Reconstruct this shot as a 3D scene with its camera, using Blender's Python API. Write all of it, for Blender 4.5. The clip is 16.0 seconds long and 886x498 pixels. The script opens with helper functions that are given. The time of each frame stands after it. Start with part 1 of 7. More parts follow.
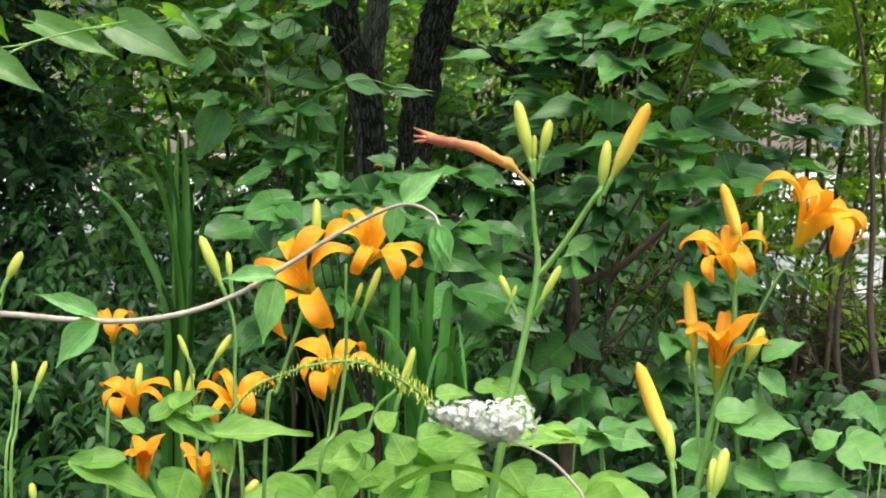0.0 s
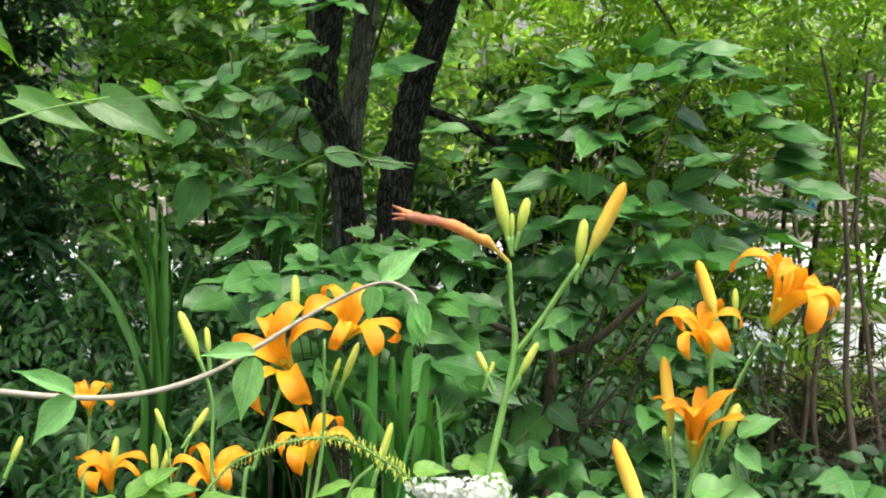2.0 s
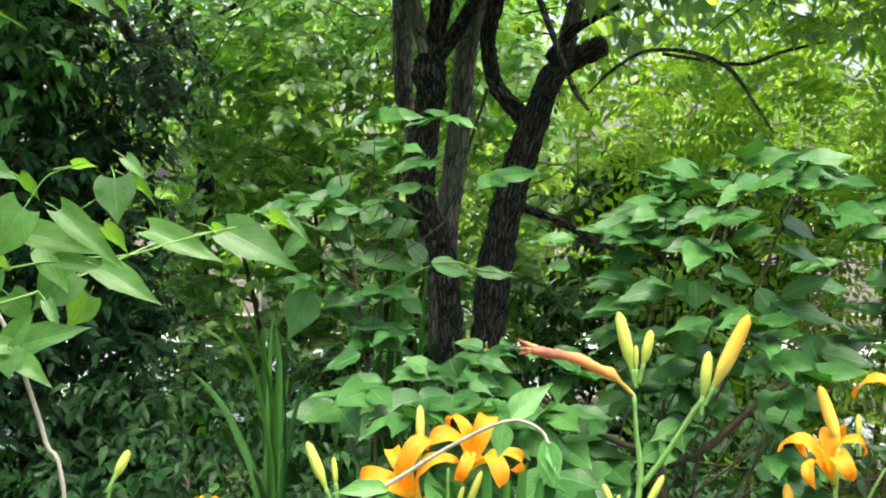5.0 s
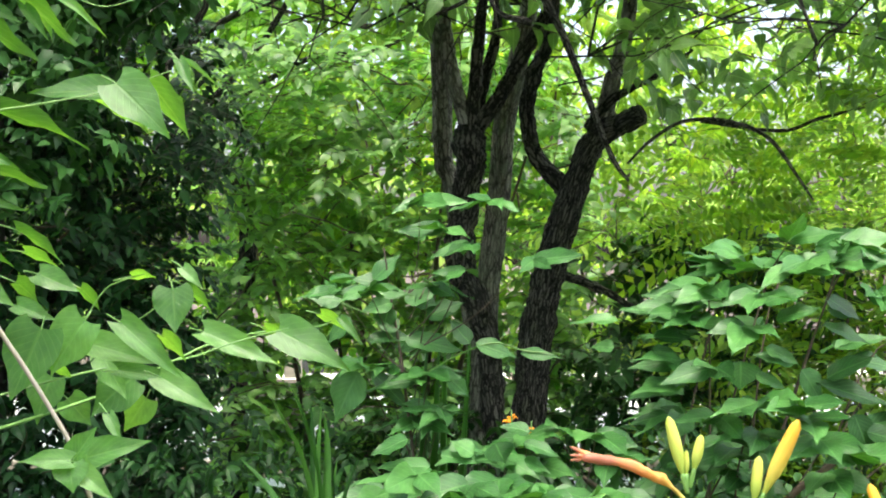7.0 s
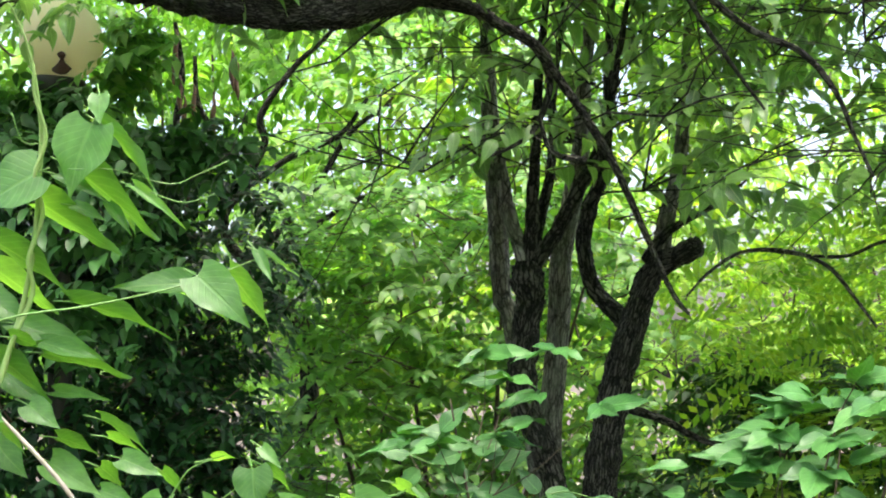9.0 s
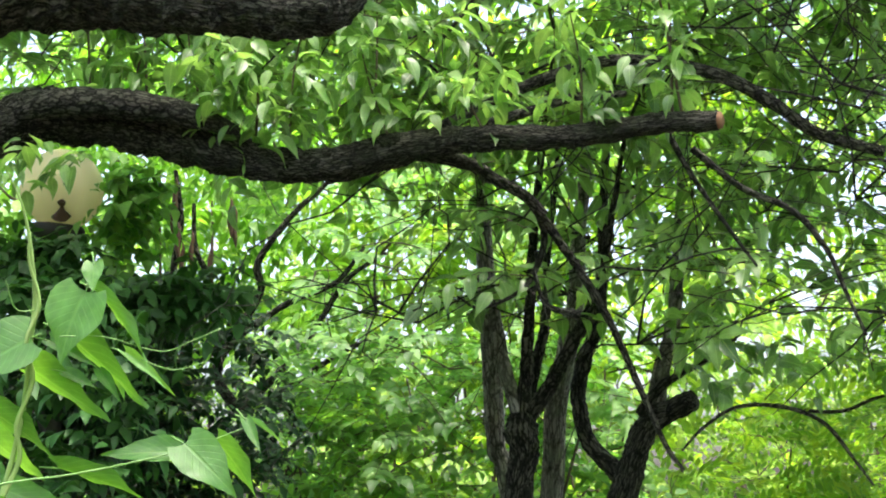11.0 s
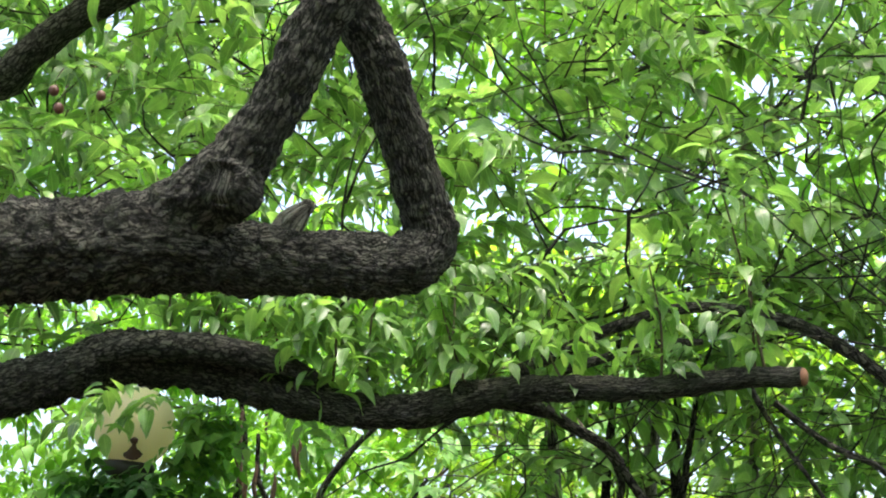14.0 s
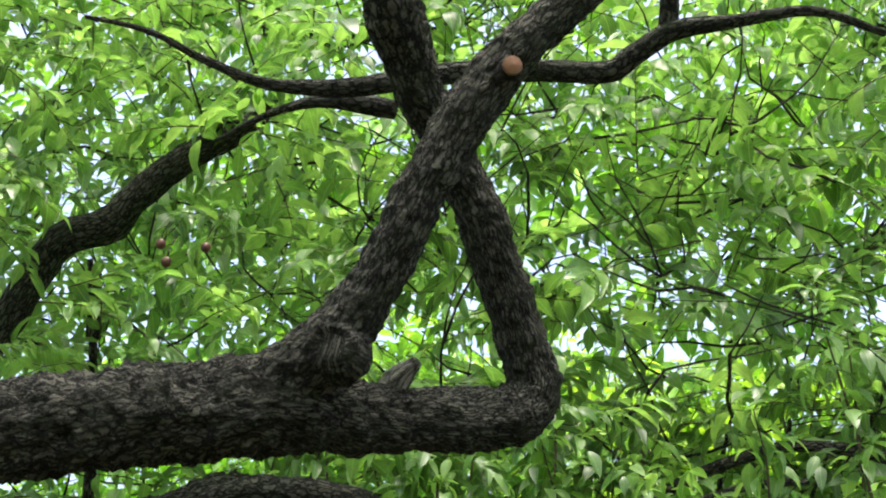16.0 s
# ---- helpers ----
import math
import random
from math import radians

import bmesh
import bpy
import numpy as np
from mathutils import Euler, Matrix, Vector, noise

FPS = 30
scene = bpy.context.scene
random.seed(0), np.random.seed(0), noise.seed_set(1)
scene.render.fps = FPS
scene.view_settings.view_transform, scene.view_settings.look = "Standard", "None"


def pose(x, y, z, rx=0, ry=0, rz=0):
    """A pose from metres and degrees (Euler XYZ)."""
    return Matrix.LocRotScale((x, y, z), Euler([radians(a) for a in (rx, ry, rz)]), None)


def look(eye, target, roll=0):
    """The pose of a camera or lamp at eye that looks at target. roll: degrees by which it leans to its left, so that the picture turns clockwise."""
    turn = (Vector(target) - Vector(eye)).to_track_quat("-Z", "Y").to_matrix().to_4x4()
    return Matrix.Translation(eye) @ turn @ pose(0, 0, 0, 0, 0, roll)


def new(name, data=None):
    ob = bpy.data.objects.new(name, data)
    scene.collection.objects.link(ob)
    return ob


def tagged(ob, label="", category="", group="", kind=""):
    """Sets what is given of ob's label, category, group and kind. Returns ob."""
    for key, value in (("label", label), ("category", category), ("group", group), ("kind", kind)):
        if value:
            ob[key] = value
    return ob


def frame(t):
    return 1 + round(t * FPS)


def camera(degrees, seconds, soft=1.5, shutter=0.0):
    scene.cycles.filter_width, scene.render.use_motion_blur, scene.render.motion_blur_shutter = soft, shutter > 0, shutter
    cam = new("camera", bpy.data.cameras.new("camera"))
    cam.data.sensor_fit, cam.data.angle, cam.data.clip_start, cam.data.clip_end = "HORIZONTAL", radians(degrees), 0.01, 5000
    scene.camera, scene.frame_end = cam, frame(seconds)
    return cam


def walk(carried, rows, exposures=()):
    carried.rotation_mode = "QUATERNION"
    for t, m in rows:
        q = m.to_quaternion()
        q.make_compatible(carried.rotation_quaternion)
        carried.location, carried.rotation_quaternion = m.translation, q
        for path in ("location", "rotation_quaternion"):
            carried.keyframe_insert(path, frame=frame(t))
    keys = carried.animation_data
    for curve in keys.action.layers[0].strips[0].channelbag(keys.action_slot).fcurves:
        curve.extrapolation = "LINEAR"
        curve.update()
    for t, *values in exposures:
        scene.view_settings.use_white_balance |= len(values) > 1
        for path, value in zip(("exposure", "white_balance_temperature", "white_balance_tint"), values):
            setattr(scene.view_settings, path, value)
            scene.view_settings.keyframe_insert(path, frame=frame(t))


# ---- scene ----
cam = camera(36.18, 16.0, soft=2.0)
PATH = [
    (0, look((0.0000, 0.0000, 1.3500), (0.0000, 2.9708, 0.9325), 0.00)),
    (0.5, look((0.0040, -0.0046, 1.3608), (0.0056, 2.9759, 1.0194), 0.12)),
    (1, look((0.0030, -0.0099, 1.3623), (0.0394, 2.9747, 1.0607), 0.51)),
    (1.5, look((0.0012, -0.0087, 1.3640), (0.0541, 2.9783, 1.0906), 0.50)),
    (2, look((-0.0001, -0.0078, 1.3609), (0.0479, 2.9794, 1.0882), 0.34)),
    (2.5, look((-0.0030, -0.0058, 1.3604), (0.0340, 2.9805, 1.0768), 0.30)),
    (3, look((-0.0065, -0.0045, 1.3588), (0.0124, 2.9815, 1.0694), 0.31)),
    (3.5, look((-0.0088, -0.0092, 1.3652), (-0.0164, 2.9783, 1.0923), 0.39)),
    (4, look((-0.0224, -0.0098, 1.3792), (-0.0890, 2.9836, 1.1921), 0.23)),
    (4.2, look((-0.0270, -0.0129, 1.3860), (-0.1130, 2.9817, 1.2286), 0.16)),
    (6.5, look((-0.0435, -0.0406, 1.4457), (-0.2426, 2.9527, 1.4212), -0.70)),
    (7, look((-0.0483, -0.0483, 1.4611), (-0.2683, 2.9435, 1.4872), -0.75)),
    (7.5, look((-0.0522, -0.0539, 1.4754), (-0.2769, 2.9361, 1.5702), -1.70)),
    (8, look((-0.0586, -0.0552, 1.4873), (-0.3207, 2.9290, 1.6481), -2.20)),
    (8.5, look((-0.0591, -0.0683, 1.5052), (-0.3627, 2.9087, 1.7181), -1.95)),
    (9, look((-0.0621, -0.0750, 1.5147), (-0.3924, 2.8923, 1.8079), -2.32)),
    (9.5, look((-0.0606, -0.0812, 1.5243), (-0.4139, 2.8740, 1.9014), -2.10)),
    (10, look((-0.0541, -0.0927, 1.5324), (-0.3826, 2.8514, 2.0060), -2.03)),
    (10.2, look((-0.0528, -0.0975, 1.5345), (-0.3726, 2.8428, 2.0368), -2.06)),
    (12.3, look((-0.0691, -0.0593, 1.5487), (-0.3742, 2.8216, 2.3278), -0.95)),
    (12.5, look((-0.0824, -0.0592, 1.5536), (-0.3929, 2.8128, 2.3630), -0.76)),
    (13, look((-0.1271, -0.0760, 1.5771), (-0.4472, 2.7754, 2.4530), -0.21)),
    (13.5, look((-0.1397, -0.1008, 1.6083), (-0.4996, 2.7228, 2.5558), -0.12)),
    (14, look((-0.1357, -0.1315, 1.6459), (-0.5129, 2.6573, 2.6853), -0.69)),
    (14.5, look((-0.1428, -0.1449, 1.6675), (-0.5452, 2.6179, 2.7653), -0.10)),
    (15, look((-0.1630, -0.1664, 1.6911), (-0.6198, 2.5689, 2.8356), 0.04)),
    (15.5, look((-0.1670, -0.1820, 1.7125), (-0.6644, 2.5229, 2.9111), -0.31)),
    (16, look((-0.1714, -0.2014, 1.7364), (-0.7075, 2.4724, 2.9867), -0.28)),
]
walk(cam, PATH, exposures=[(0.0, 1.87), (2.0, 2.0), (4.2, 2.25), (7.0, 2.52), (9.0, 2.6), (10.0, 2.6), (13.0, 2.45), (14.5, 2.32), (16.0, 2.05)])

# ---- daylight: a bright hazy sky and a soft sun almost overhead ----
SUN_ELEVATION, SUN_TURN = radians(76), radians(150)
world = bpy.data.worlds.new("sky")
scene.world = world
world.use_nodes = True
wn = world.node_tree
wn.nodes.clear()
sky = wn.nodes.new("ShaderNodeTexSky")
sky.sky_type = "NISHITA"
sky.sun_disc = False
sky.sun_elevation, sky.sun_rotation = SUN_ELEVATION, SUN_TURN
sky.air_density, sky.dust_density, sky.ozone_density = 1.0, 8.0, 0.4
bg = wn.nodes.new("ShaderNodeBackground")
bg.inputs["Strength"].default_value = 0.15
wout = wn.nodes.new("ShaderNodeOutputWorld")
wn.links.new(sky.outputs[0], bg.inputs[0])
wn.links.new(bg.outputs[0], wout.inputs[0])

sun = new("sun", bpy.data.lights.new("sun", "SUN"))
sun.data.energy = 1.4
sun.data.angle = radians(30)
sun.data.color = (1.0, 0.97, 0.92)
sun_dir = Vector((math.sin(SUN_TURN) * math.cos(SUN_ELEVATION), math.cos(SUN_TURN) * math.cos(SUN_ELEVATION), math.sin(SUN_ELEVATION)))
sun.matrix_world = look(sun_dir * 30, (0, 0, 0))

RNG = np.random.default_rng(7)


# ---- materials ----
def material(name):
    m = bpy.data.materials.new(name)
    m.use_nodes = True
    m.node_tree.nodes.clear()
    return m, m.node_tree, m.node_tree.nodes, m.node_tree.links


def put(nodes, kind, **values):
    n = nodes.new(kind)
    for k, v in values.items():
        n.inputs[k.replace("_", " ")].default_value = v
    return n


def ramp(nodes, stops):
    r = nodes.new("ShaderNodeValToRGB")
    el = r.color_ramp.elements
    while len(el) < len(stops):
        el.new(0.5)
    for e, (p, c) in zip(el, stops):
        e.position, e.color = p, (*c, 1)
    return r


def leaf_material(name, dark, mid, light, thin=0.35, rough=0.42, gloss=0.4, island=True, veins=True, glow=(1.12, 1.2, 0.40), rib_tone=0.28):
    """A leaf: waxy face, light through the blade, veins along its own length and breadth."""
    m, tree, nodes, links = material(name)
    out = nodes.new("ShaderNodeOutputMaterial")
    if island:
        src = nodes.new("ShaderNodeNewGeometry").outputs["Random Per Island"]
    else:
        src = nodes.new("ShaderNodeObjectInfo").outputs["Random"]
    r = ramp(nodes, [(0.0, dark), (0.45, mid), (1.0, light)])
    links.new(src, r.inputs[0])
    co = nodes.new("ShaderNodeTexCoord")
    ns = put(nodes, "ShaderNodeTexNoise", Scale=38.0, Detail=4.0)
    links.new(co.outputs["Object"] if island else co.outputs["Generated"], ns.inputs["Vector"])
    if not island:
        ns.inputs["Scale"].default_value = 5.0
    mul = nodes.new("ShaderNodeMix")
    mul.data_type, mul.blend_type = "RGBA", "MULTIPLY"
    mul.inputs[0].default_value = 0.55
    nr = ramp(nodes, [(0.3, (0.6, 0.62, 0.55)), (0.7, (1.25, 1.2, 1.1))])
    links.new(ns.outputs[0], nr.inputs[0])
    links.new(r.outputs[0], mul.inputs[6])
    links.new(nr.outputs[0], mul.inputs[7])
    colour = mul.outputs[2]
    p = put(nodes, "ShaderNodeBsdfPrincipled", Roughness=rough)
    p.inputs["Specular IOR Level"].default_value = gloss
    if veins:
        uv = nodes.new("ShaderNodeUVMap")
        uv.uv_map = "blade"
        sep = nodes.new("ShaderNodeSeparateXYZ")
        links.new(uv.outputs[0], sep.inputs[0])
        off = nodes.new("ShaderNodeMath")
        off.operation = "SUBTRACT"
        off.inputs[1].default_value = 0.5
        links.new(sep.outputs[0], off.inputs[0])
        side = nodes.new("ShaderNodeMath")
        side.operation = "ABSOLUTE"
        links.new(off.outputs[0], side.inputs[0])
        slant = nodes.new("ShaderNodeMath")
        slant.operation = "MULTIPLY_ADD"
        slant.inputs[1].default_value = -0.75
        links.new(side.outputs[0], slant.inputs[0])
        links.new(sep.outputs[1], slant.inputs[2])
        wave = nodes.new("ShaderNodeMath")
        wave.operation = "MULTIPLY"
        wave.inputs[1].default_value = 52.0
        links.new(slant.outputs[0], wave.inputs[0])
        sine = nodes.new("ShaderNodeMath")
        sine.operation = "SINE"
        links.new(wave.outputs[0], sine.inputs[0])
        vr = ramp(nodes, [(0.80, (0, 0, 0)), (0.97, (0.5, 0.5, 0.5))])
        links.new(sine.outputs[0], vr.inputs[0])
        rib = ramp(nodes, [(0.012, (1, 1, 1)), (0.045, (0, 0, 0))])
        links.new(side.outputs[0], rib.inputs[0])
        mx = nodes.new("ShaderNodeMath")
        mx.operation = "MAXIMUM"
        links.new(vr.outputs[0], mx.inputs[0])
        links.new(rib.outputs[0], mx.inputs[1])
        fac = nodes.new("ShaderNodeMath")
        fac.operation = "MULTIPLY"
        fac.inputs[1].default_value = rib_tone
        links.new(mx.outputs[0], fac.inputs[0])
        vm = nodes.new("ShaderNodeMix")
        vm.data_type = "RGBA"
        vm.inputs[7].default_value = (min(1, light[0] * 1.9), min(1, light[1] * 1.6), min(1, light[2] * 1.9), 1)
        links.new(fac.outputs[0], vm.inputs[0])
        links.new(colour, vm.inputs[6])
        colour = vm.outputs[2]
        bump = put(nodes, "ShaderNodeBump", Strength=0.35, Distance=0.002)
        bump.invert = True
        links.new(mx.outputs[0], bump.inputs["Height"])
        links.new(bump.outputs[0], p.inputs["Normal"])
    links.new(colour, p.inputs["Base Color"])
    tr = nodes.new("ShaderNodeBsdfTranslucent")
    tint = nodes.new("ShaderNodeMix")
    tint.data_type, tint.blend_type = "RGBA", "MULTIPLY"
    tint.inputs[0].default_value = 1.0
    tint.inputs[7].default_value = (*[g * 1.6 for g in glow], 1)
    links.new(colour, tint.inputs[6])
    links.new(tint.outputs[2], tr.inputs[0])
    ms = nodes.new("ShaderNodeMixShader")
    ms.inputs[0].default_value = thin
    links.new(p.outputs[0], ms.inputs[1])
    links.new(tr.outputs[0], ms.inputs[2])
    links.new(ms.outputs[0], out.inputs[0])
    return m


def grain_material(name, stops, scale, rough=0.8, bump=0.5, stretch=(1, 1, 1), detail=6.0, distance=0.01, metal=0.0):
    """Soil, stone, paint: noise at two scales with relief."""
    m, tree, nodes, links = material(name)
    out = nodes.new("ShaderNodeOutputMaterial")
    co = nodes.new("ShaderNodeTexCoord")
    mp = nodes.new("ShaderNodeMapping")
    mp.inputs["Scale"].default_value = stretch
    links.new(co.outputs["Object"], mp.inputs[0])
    a = put(nodes, "ShaderNodeTexNoise", Scale=scale, Detail=detail, Roughness=0.65)
    b = put(nodes, "ShaderNodeTexNoise", Scale=scale * 0.17, Detail=3.0)
    links.new(mp.outputs[0], a.inputs[0])
    links.new(mp.outputs[0], b.inputs[0])
    mix = nodes.new("ShaderNodeMix")
    mix.inputs[0].default_value = 0.4
    links.new(a.outputs[0], mix.inputs[2])
    links.new(b.outputs[0], mix.inputs[3])
    r = ramp(nodes, stops)
    links.new(mix.outputs[0], r.inputs[0])
    p = put(nodes, "ShaderNodeBsdfPrincipled", Roughness=rough, Metallic=metal)
    links.new(r.outputs[0], p.inputs["Base Color"])
    bp = put(nodes, "ShaderNodeBump", Strength=bump, Distance=distance)
    links.new(a.outputs[0], bp.inputs["Height"])
    links.new(bp.outputs[0], p.inputs["Normal"])
    links.new(p.outputs[0], out.inputs[0])
    return m


def bark_material(name, dark, mid, light, scale=60.0, bump=1.0, along=0.4, moss=0.0):
    """Flaky bark: small overlapping plates with pale lifted rims, dark cracks between, green-grey bloom in patches."""
    m, tree, nodes, links = material(name)
    out = nodes.new("ShaderNodeOutputMaterial")
    uv = nodes.new("ShaderNodeUVMap")
    uv.uv_map = "blade"
    mp = nodes.new("ShaderNodeMapping")
    mp.inputs["Scale"].default_value = (1.0, along, 1.0)
    links.new(uv.outputs[0], mp.inputs[0])
    co = nodes.new("ShaderNodeTexCoord")
    warp = put(nodes, "ShaderNodeTexNoise", Scale=scale * 0.9, Detail=6.0, Roughness=0.7)
    links.new(co.outputs["Object"], warp.inputs[0])
    add = nodes.new("ShaderNodeMix")
    add.data_type, add.blend_type = "RGBA", "LINEAR_LIGHT"
    add.inputs[0].default_value = 0.012
    links.new(mp.outputs[0], add.inputs[6])
    links.new(warp.outputs[1], add.inputs[7])
    crack = put(nodes, "ShaderNodeTexVoronoi", Scale=scale)
    crack.feature = "DISTANCE_TO_EDGE"
    links.new(add.outputs[2], crack.inputs[0])
    plate = ramp(nodes, [(0.0, (0, 0, 0)), (0.07, (0.45, 0.45, 0.45)), (0.22, (1, 1, 1)), (0.6, (0.62, 0.62, 0.62))])
    links.new(crack.outputs[0], plate.inputs[0])
    tone = put(nodes, "ShaderNodeTexVoronoi", Scale=scale)
    links.new(add.outputs[2], tone.inputs[0])
    bw = nodes.new("ShaderNodeRGBToBW")
    links.new(tone.outputs[1], bw.inputs[0])
    fine = put(nodes, "ShaderNodeTexNoise", Scale=scale * 2.2, Detail=5.0, Roughness=0.65)
    links.new(co.outputs["Object"], fine.inputs[0])
    big = put(nodes, "ShaderNodeTexNoise", Scale=16.0, Detail=5.0, Roughness=0.6)
    links.new(co.outputs["Object"], big.inputs[0])
    height = nodes.new("ShaderNodeMix")
    height.inputs[0].default_value = 0.62
    links.new(fine.outputs[0], height.inputs[2])
    links.new(plate.outputs[0], height.inputs[3])
    b = nodes.new("ShaderNodeMix")
    b.inputs[0].default_value = 0.22
    links.new(height.outputs[0], b.inputs[2])
    links.new(bw.outputs[0], b.inputs[3])
    r = ramp(nodes, [(0.34, dark), (0.54, mid), (0.74, light)])
    links.new(b.outputs[0], r.inputs[0])
    coarse = put(nodes, "ShaderNodeTexVoronoi", Scale=scale * 0.42)
    coarse.feature = "DISTANCE_TO_EDGE"
    links.new(add.outputs[2], coarse.inputs[0])
    rift = ramp(nodes, [(0.0, (0.12, 0.12, 0.12)), (0.09, (1, 1, 1))])
    links.new(coarse.outputs[0], rift.inputs[0])
    worn = nodes.new("ShaderNodeMix")
    worn.data_type, worn.blend_type = "RGBA", "MULTIPLY"
    worn.inputs[0].default_value = 0.8
    links.new(r.outputs[0], worn.inputs[6])
    links.new(rift.outputs[0], worn.inputs[7])
    bloom = ramp(nodes, [(0.50, (0, 0, 0)), (0.68, (0.55, 0.55, 0.55))])
    links.new(big.outputs[0], bloom.inputs[0])
    grey = nodes.new("ShaderNodeMix")
    grey.data_type = "RGBA"
    grey.inputs[7].default_value = (mid[0] * (1.25 - moss), mid[1] * (1.45 + moss), mid[2] * (1.3 - moss), 1)
    links.new(bloom.outputs[0], grey.inputs[0])
    links.new(worn.outputs[2], grey.inputs[6])
    p = put(nodes, "ShaderNodeBsdfPrincipled", Roughness=0.85)
    p.inputs["Specular IOR Level"].default_value = 0.25
    links.new(grey.outputs[2], p.inputs["Base Color"])
    bp = put(nodes, "ShaderNodeBump", Strength=bump, Distance=0.040)
    relief = nodes.new("ShaderNodeMix")
    relief.inputs[0].default_value = 0.4
    links.new(height.outputs[0], relief.inputs[2])
    links.new(rift.outputs[0], relief.inputs[3])
    links.new(relief.outputs[0], bp.inputs["Height"])
    links.new(bp.outputs[0], p.inputs["Normal"])
    links.new(p.outputs[0], out.inputs[0])
    return m


def petal_material(name, base, tip, thin=0.35):
    """A petal or bud, coloured along its length, with fine lines."""
    m, tree, nodes, links = material(name)
    out = nodes.new("ShaderNodeOutputMaterial")
    uv = nodes.new("ShaderNodeUVMap")
    uv.uv_map = "blade"
    sep = nodes.new("ShaderNodeSeparateXYZ")
    links.new(uv.outputs[0], sep.inputs[0])
    ns = put(nodes, "ShaderNodeTexNoise", Scale=9.0, Detail=4.0)
    mp = nodes.new("ShaderNodeMapping")
    mp.inputs["Scale"].default_value = (6.0, 0.8, 1.0)
    links.new(uv.outputs[0], mp.inputs[0])
    links.new(mp.outputs[0], ns.inputs[0])
    sh = nodes.new("ShaderNodeMath")
    sh.operation = "MULTIPLY_ADD"
    sh.inputs[1].default_value = 0.35
    links.new(ns.outputs[0], sh.inputs[0])
    links.new(sep.outputs[1], sh.inputs[2])
    r = ramp(nodes, base if isinstance(base, list) else [(0.2, base), (0.75, tip)])
    links.new(sh.outputs[0], r.inputs[0])
    p = put(nodes, "ShaderNodeBsdfPrincipled", Roughness=0.5)
    p.inputs["Specular IOR Level"].default_value = 0.3
    bp = put(nodes, "ShaderNodeBump", Strength=0.3, Distance=0.002)
    links.new(ns.outputs[0], bp.inputs["Height"])
    links.new(bp.outputs[0], p.inputs["Normal"])
    links.new(r.outputs[0], p.inputs["Base Color"])
    tr = nodes.new("ShaderNodeBsdfTranslucent")
    links.new(r.outputs[0], tr.inputs[0])
    ms = nodes.new("ShaderNodeMixShader")
    ms.inputs[0].default_value = thin
    links.new(p.outputs[0], ms.inputs[1])
    links.new(tr.outputs[0], ms.inputs[2])
    links.new(ms.outputs[0], out.inputs[0])
    return m


M_VINE = leaf_material("vine_leaf", (0.058, 0.165, 0.042), (0.084, 0.22, 0.058), (0.125, 0.29, 0.084), thin=0.5, rough=0.40, gloss=0.55, island=False, glow=(1.25, 1.15, 0.28), rib_tone=0.2)
M_YOUNG = leaf_material("young_leaf", (0.16, 0.38, 0.14), (0.20, 0.44, 0.17), (0.25, 0.50, 0.21), thin=0.45, rough=0.45, gloss=0.5, island=False, glow=(1.0, 1.1, 0.7))
M_PEONY = leaf_material("shrub_leaf", (0.022, 0.086, 0.020), (0.037, 0.133, 0.030), (0.068, 0.195, 0.048), thin=0.18, rough=0.42, gloss=0.42, island=False, rib_tone=0.45)
M_HOSTA = leaf_material("herb_leaf", (0.105, 0.24, 0.048), (0.15, 0.31, 0.066), (0.21, 0.38, 0.092), thin=0.32, rough=0.5, gloss=0.25, island=False)
M_ROUND = leaf_material("round_leaf", (0.05, 0.155, 0.042), (0.078, 0.21, 0.058), (0.12, 0.27, 0.08), thin=0.22, rough=0.45, gloss=0.28, island=False)
M_IRIS = leaf_material("iris_leaf", (0.006, 0.034, 0.006), (0.017, 0.075, 0.012), (0.052, 0.155, 0.026), thin=0.2, rough=0.42, gloss=0.35, island=False, veins=False)
M_STRAP = leaf_material("strap_leaf", (0.022, 0.095, 0.018), (0.036, 0.14, 0.027), (0.06, 0.19, 0.036), thin=0.18, rough=0.55, gloss=0.15, island=False, veins=False)
M_CANOPY = leaf_material("canopy_leaf", (0.052, 0.128, 0.036), (0.132, 0.270, 0.076), (0.25, 0.415, 0.15), thin=0.5, gloss=1.0, rough=0.32, island=True, glow=(1.12, 1.12, 0.6))
# one foliage in two tones: far_leaf coloured as sunlit, shaded_leaf as in shade
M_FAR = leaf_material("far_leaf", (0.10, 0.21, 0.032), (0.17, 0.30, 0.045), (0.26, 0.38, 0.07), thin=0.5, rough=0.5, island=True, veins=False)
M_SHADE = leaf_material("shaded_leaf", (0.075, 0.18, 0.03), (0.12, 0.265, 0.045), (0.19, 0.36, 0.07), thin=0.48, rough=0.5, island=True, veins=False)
M_FRUIT = grain_material("dark_fruit", [(0.3, (0.05, 0.014, 0.010)), (0.7, (0.11, 0.035, 0.022))], 80, 0.5, 0.3, distance=0.001)
# hedge colour taken down near black to carry the shade among its leaves
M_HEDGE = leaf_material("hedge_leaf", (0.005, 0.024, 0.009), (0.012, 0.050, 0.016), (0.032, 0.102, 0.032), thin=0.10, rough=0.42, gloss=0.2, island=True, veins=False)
# undergrowth_leaf and cover_leaf are darkened to imitate shade in the gaps
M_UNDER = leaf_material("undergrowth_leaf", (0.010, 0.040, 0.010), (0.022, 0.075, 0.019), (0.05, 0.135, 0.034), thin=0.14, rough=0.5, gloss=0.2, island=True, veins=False)
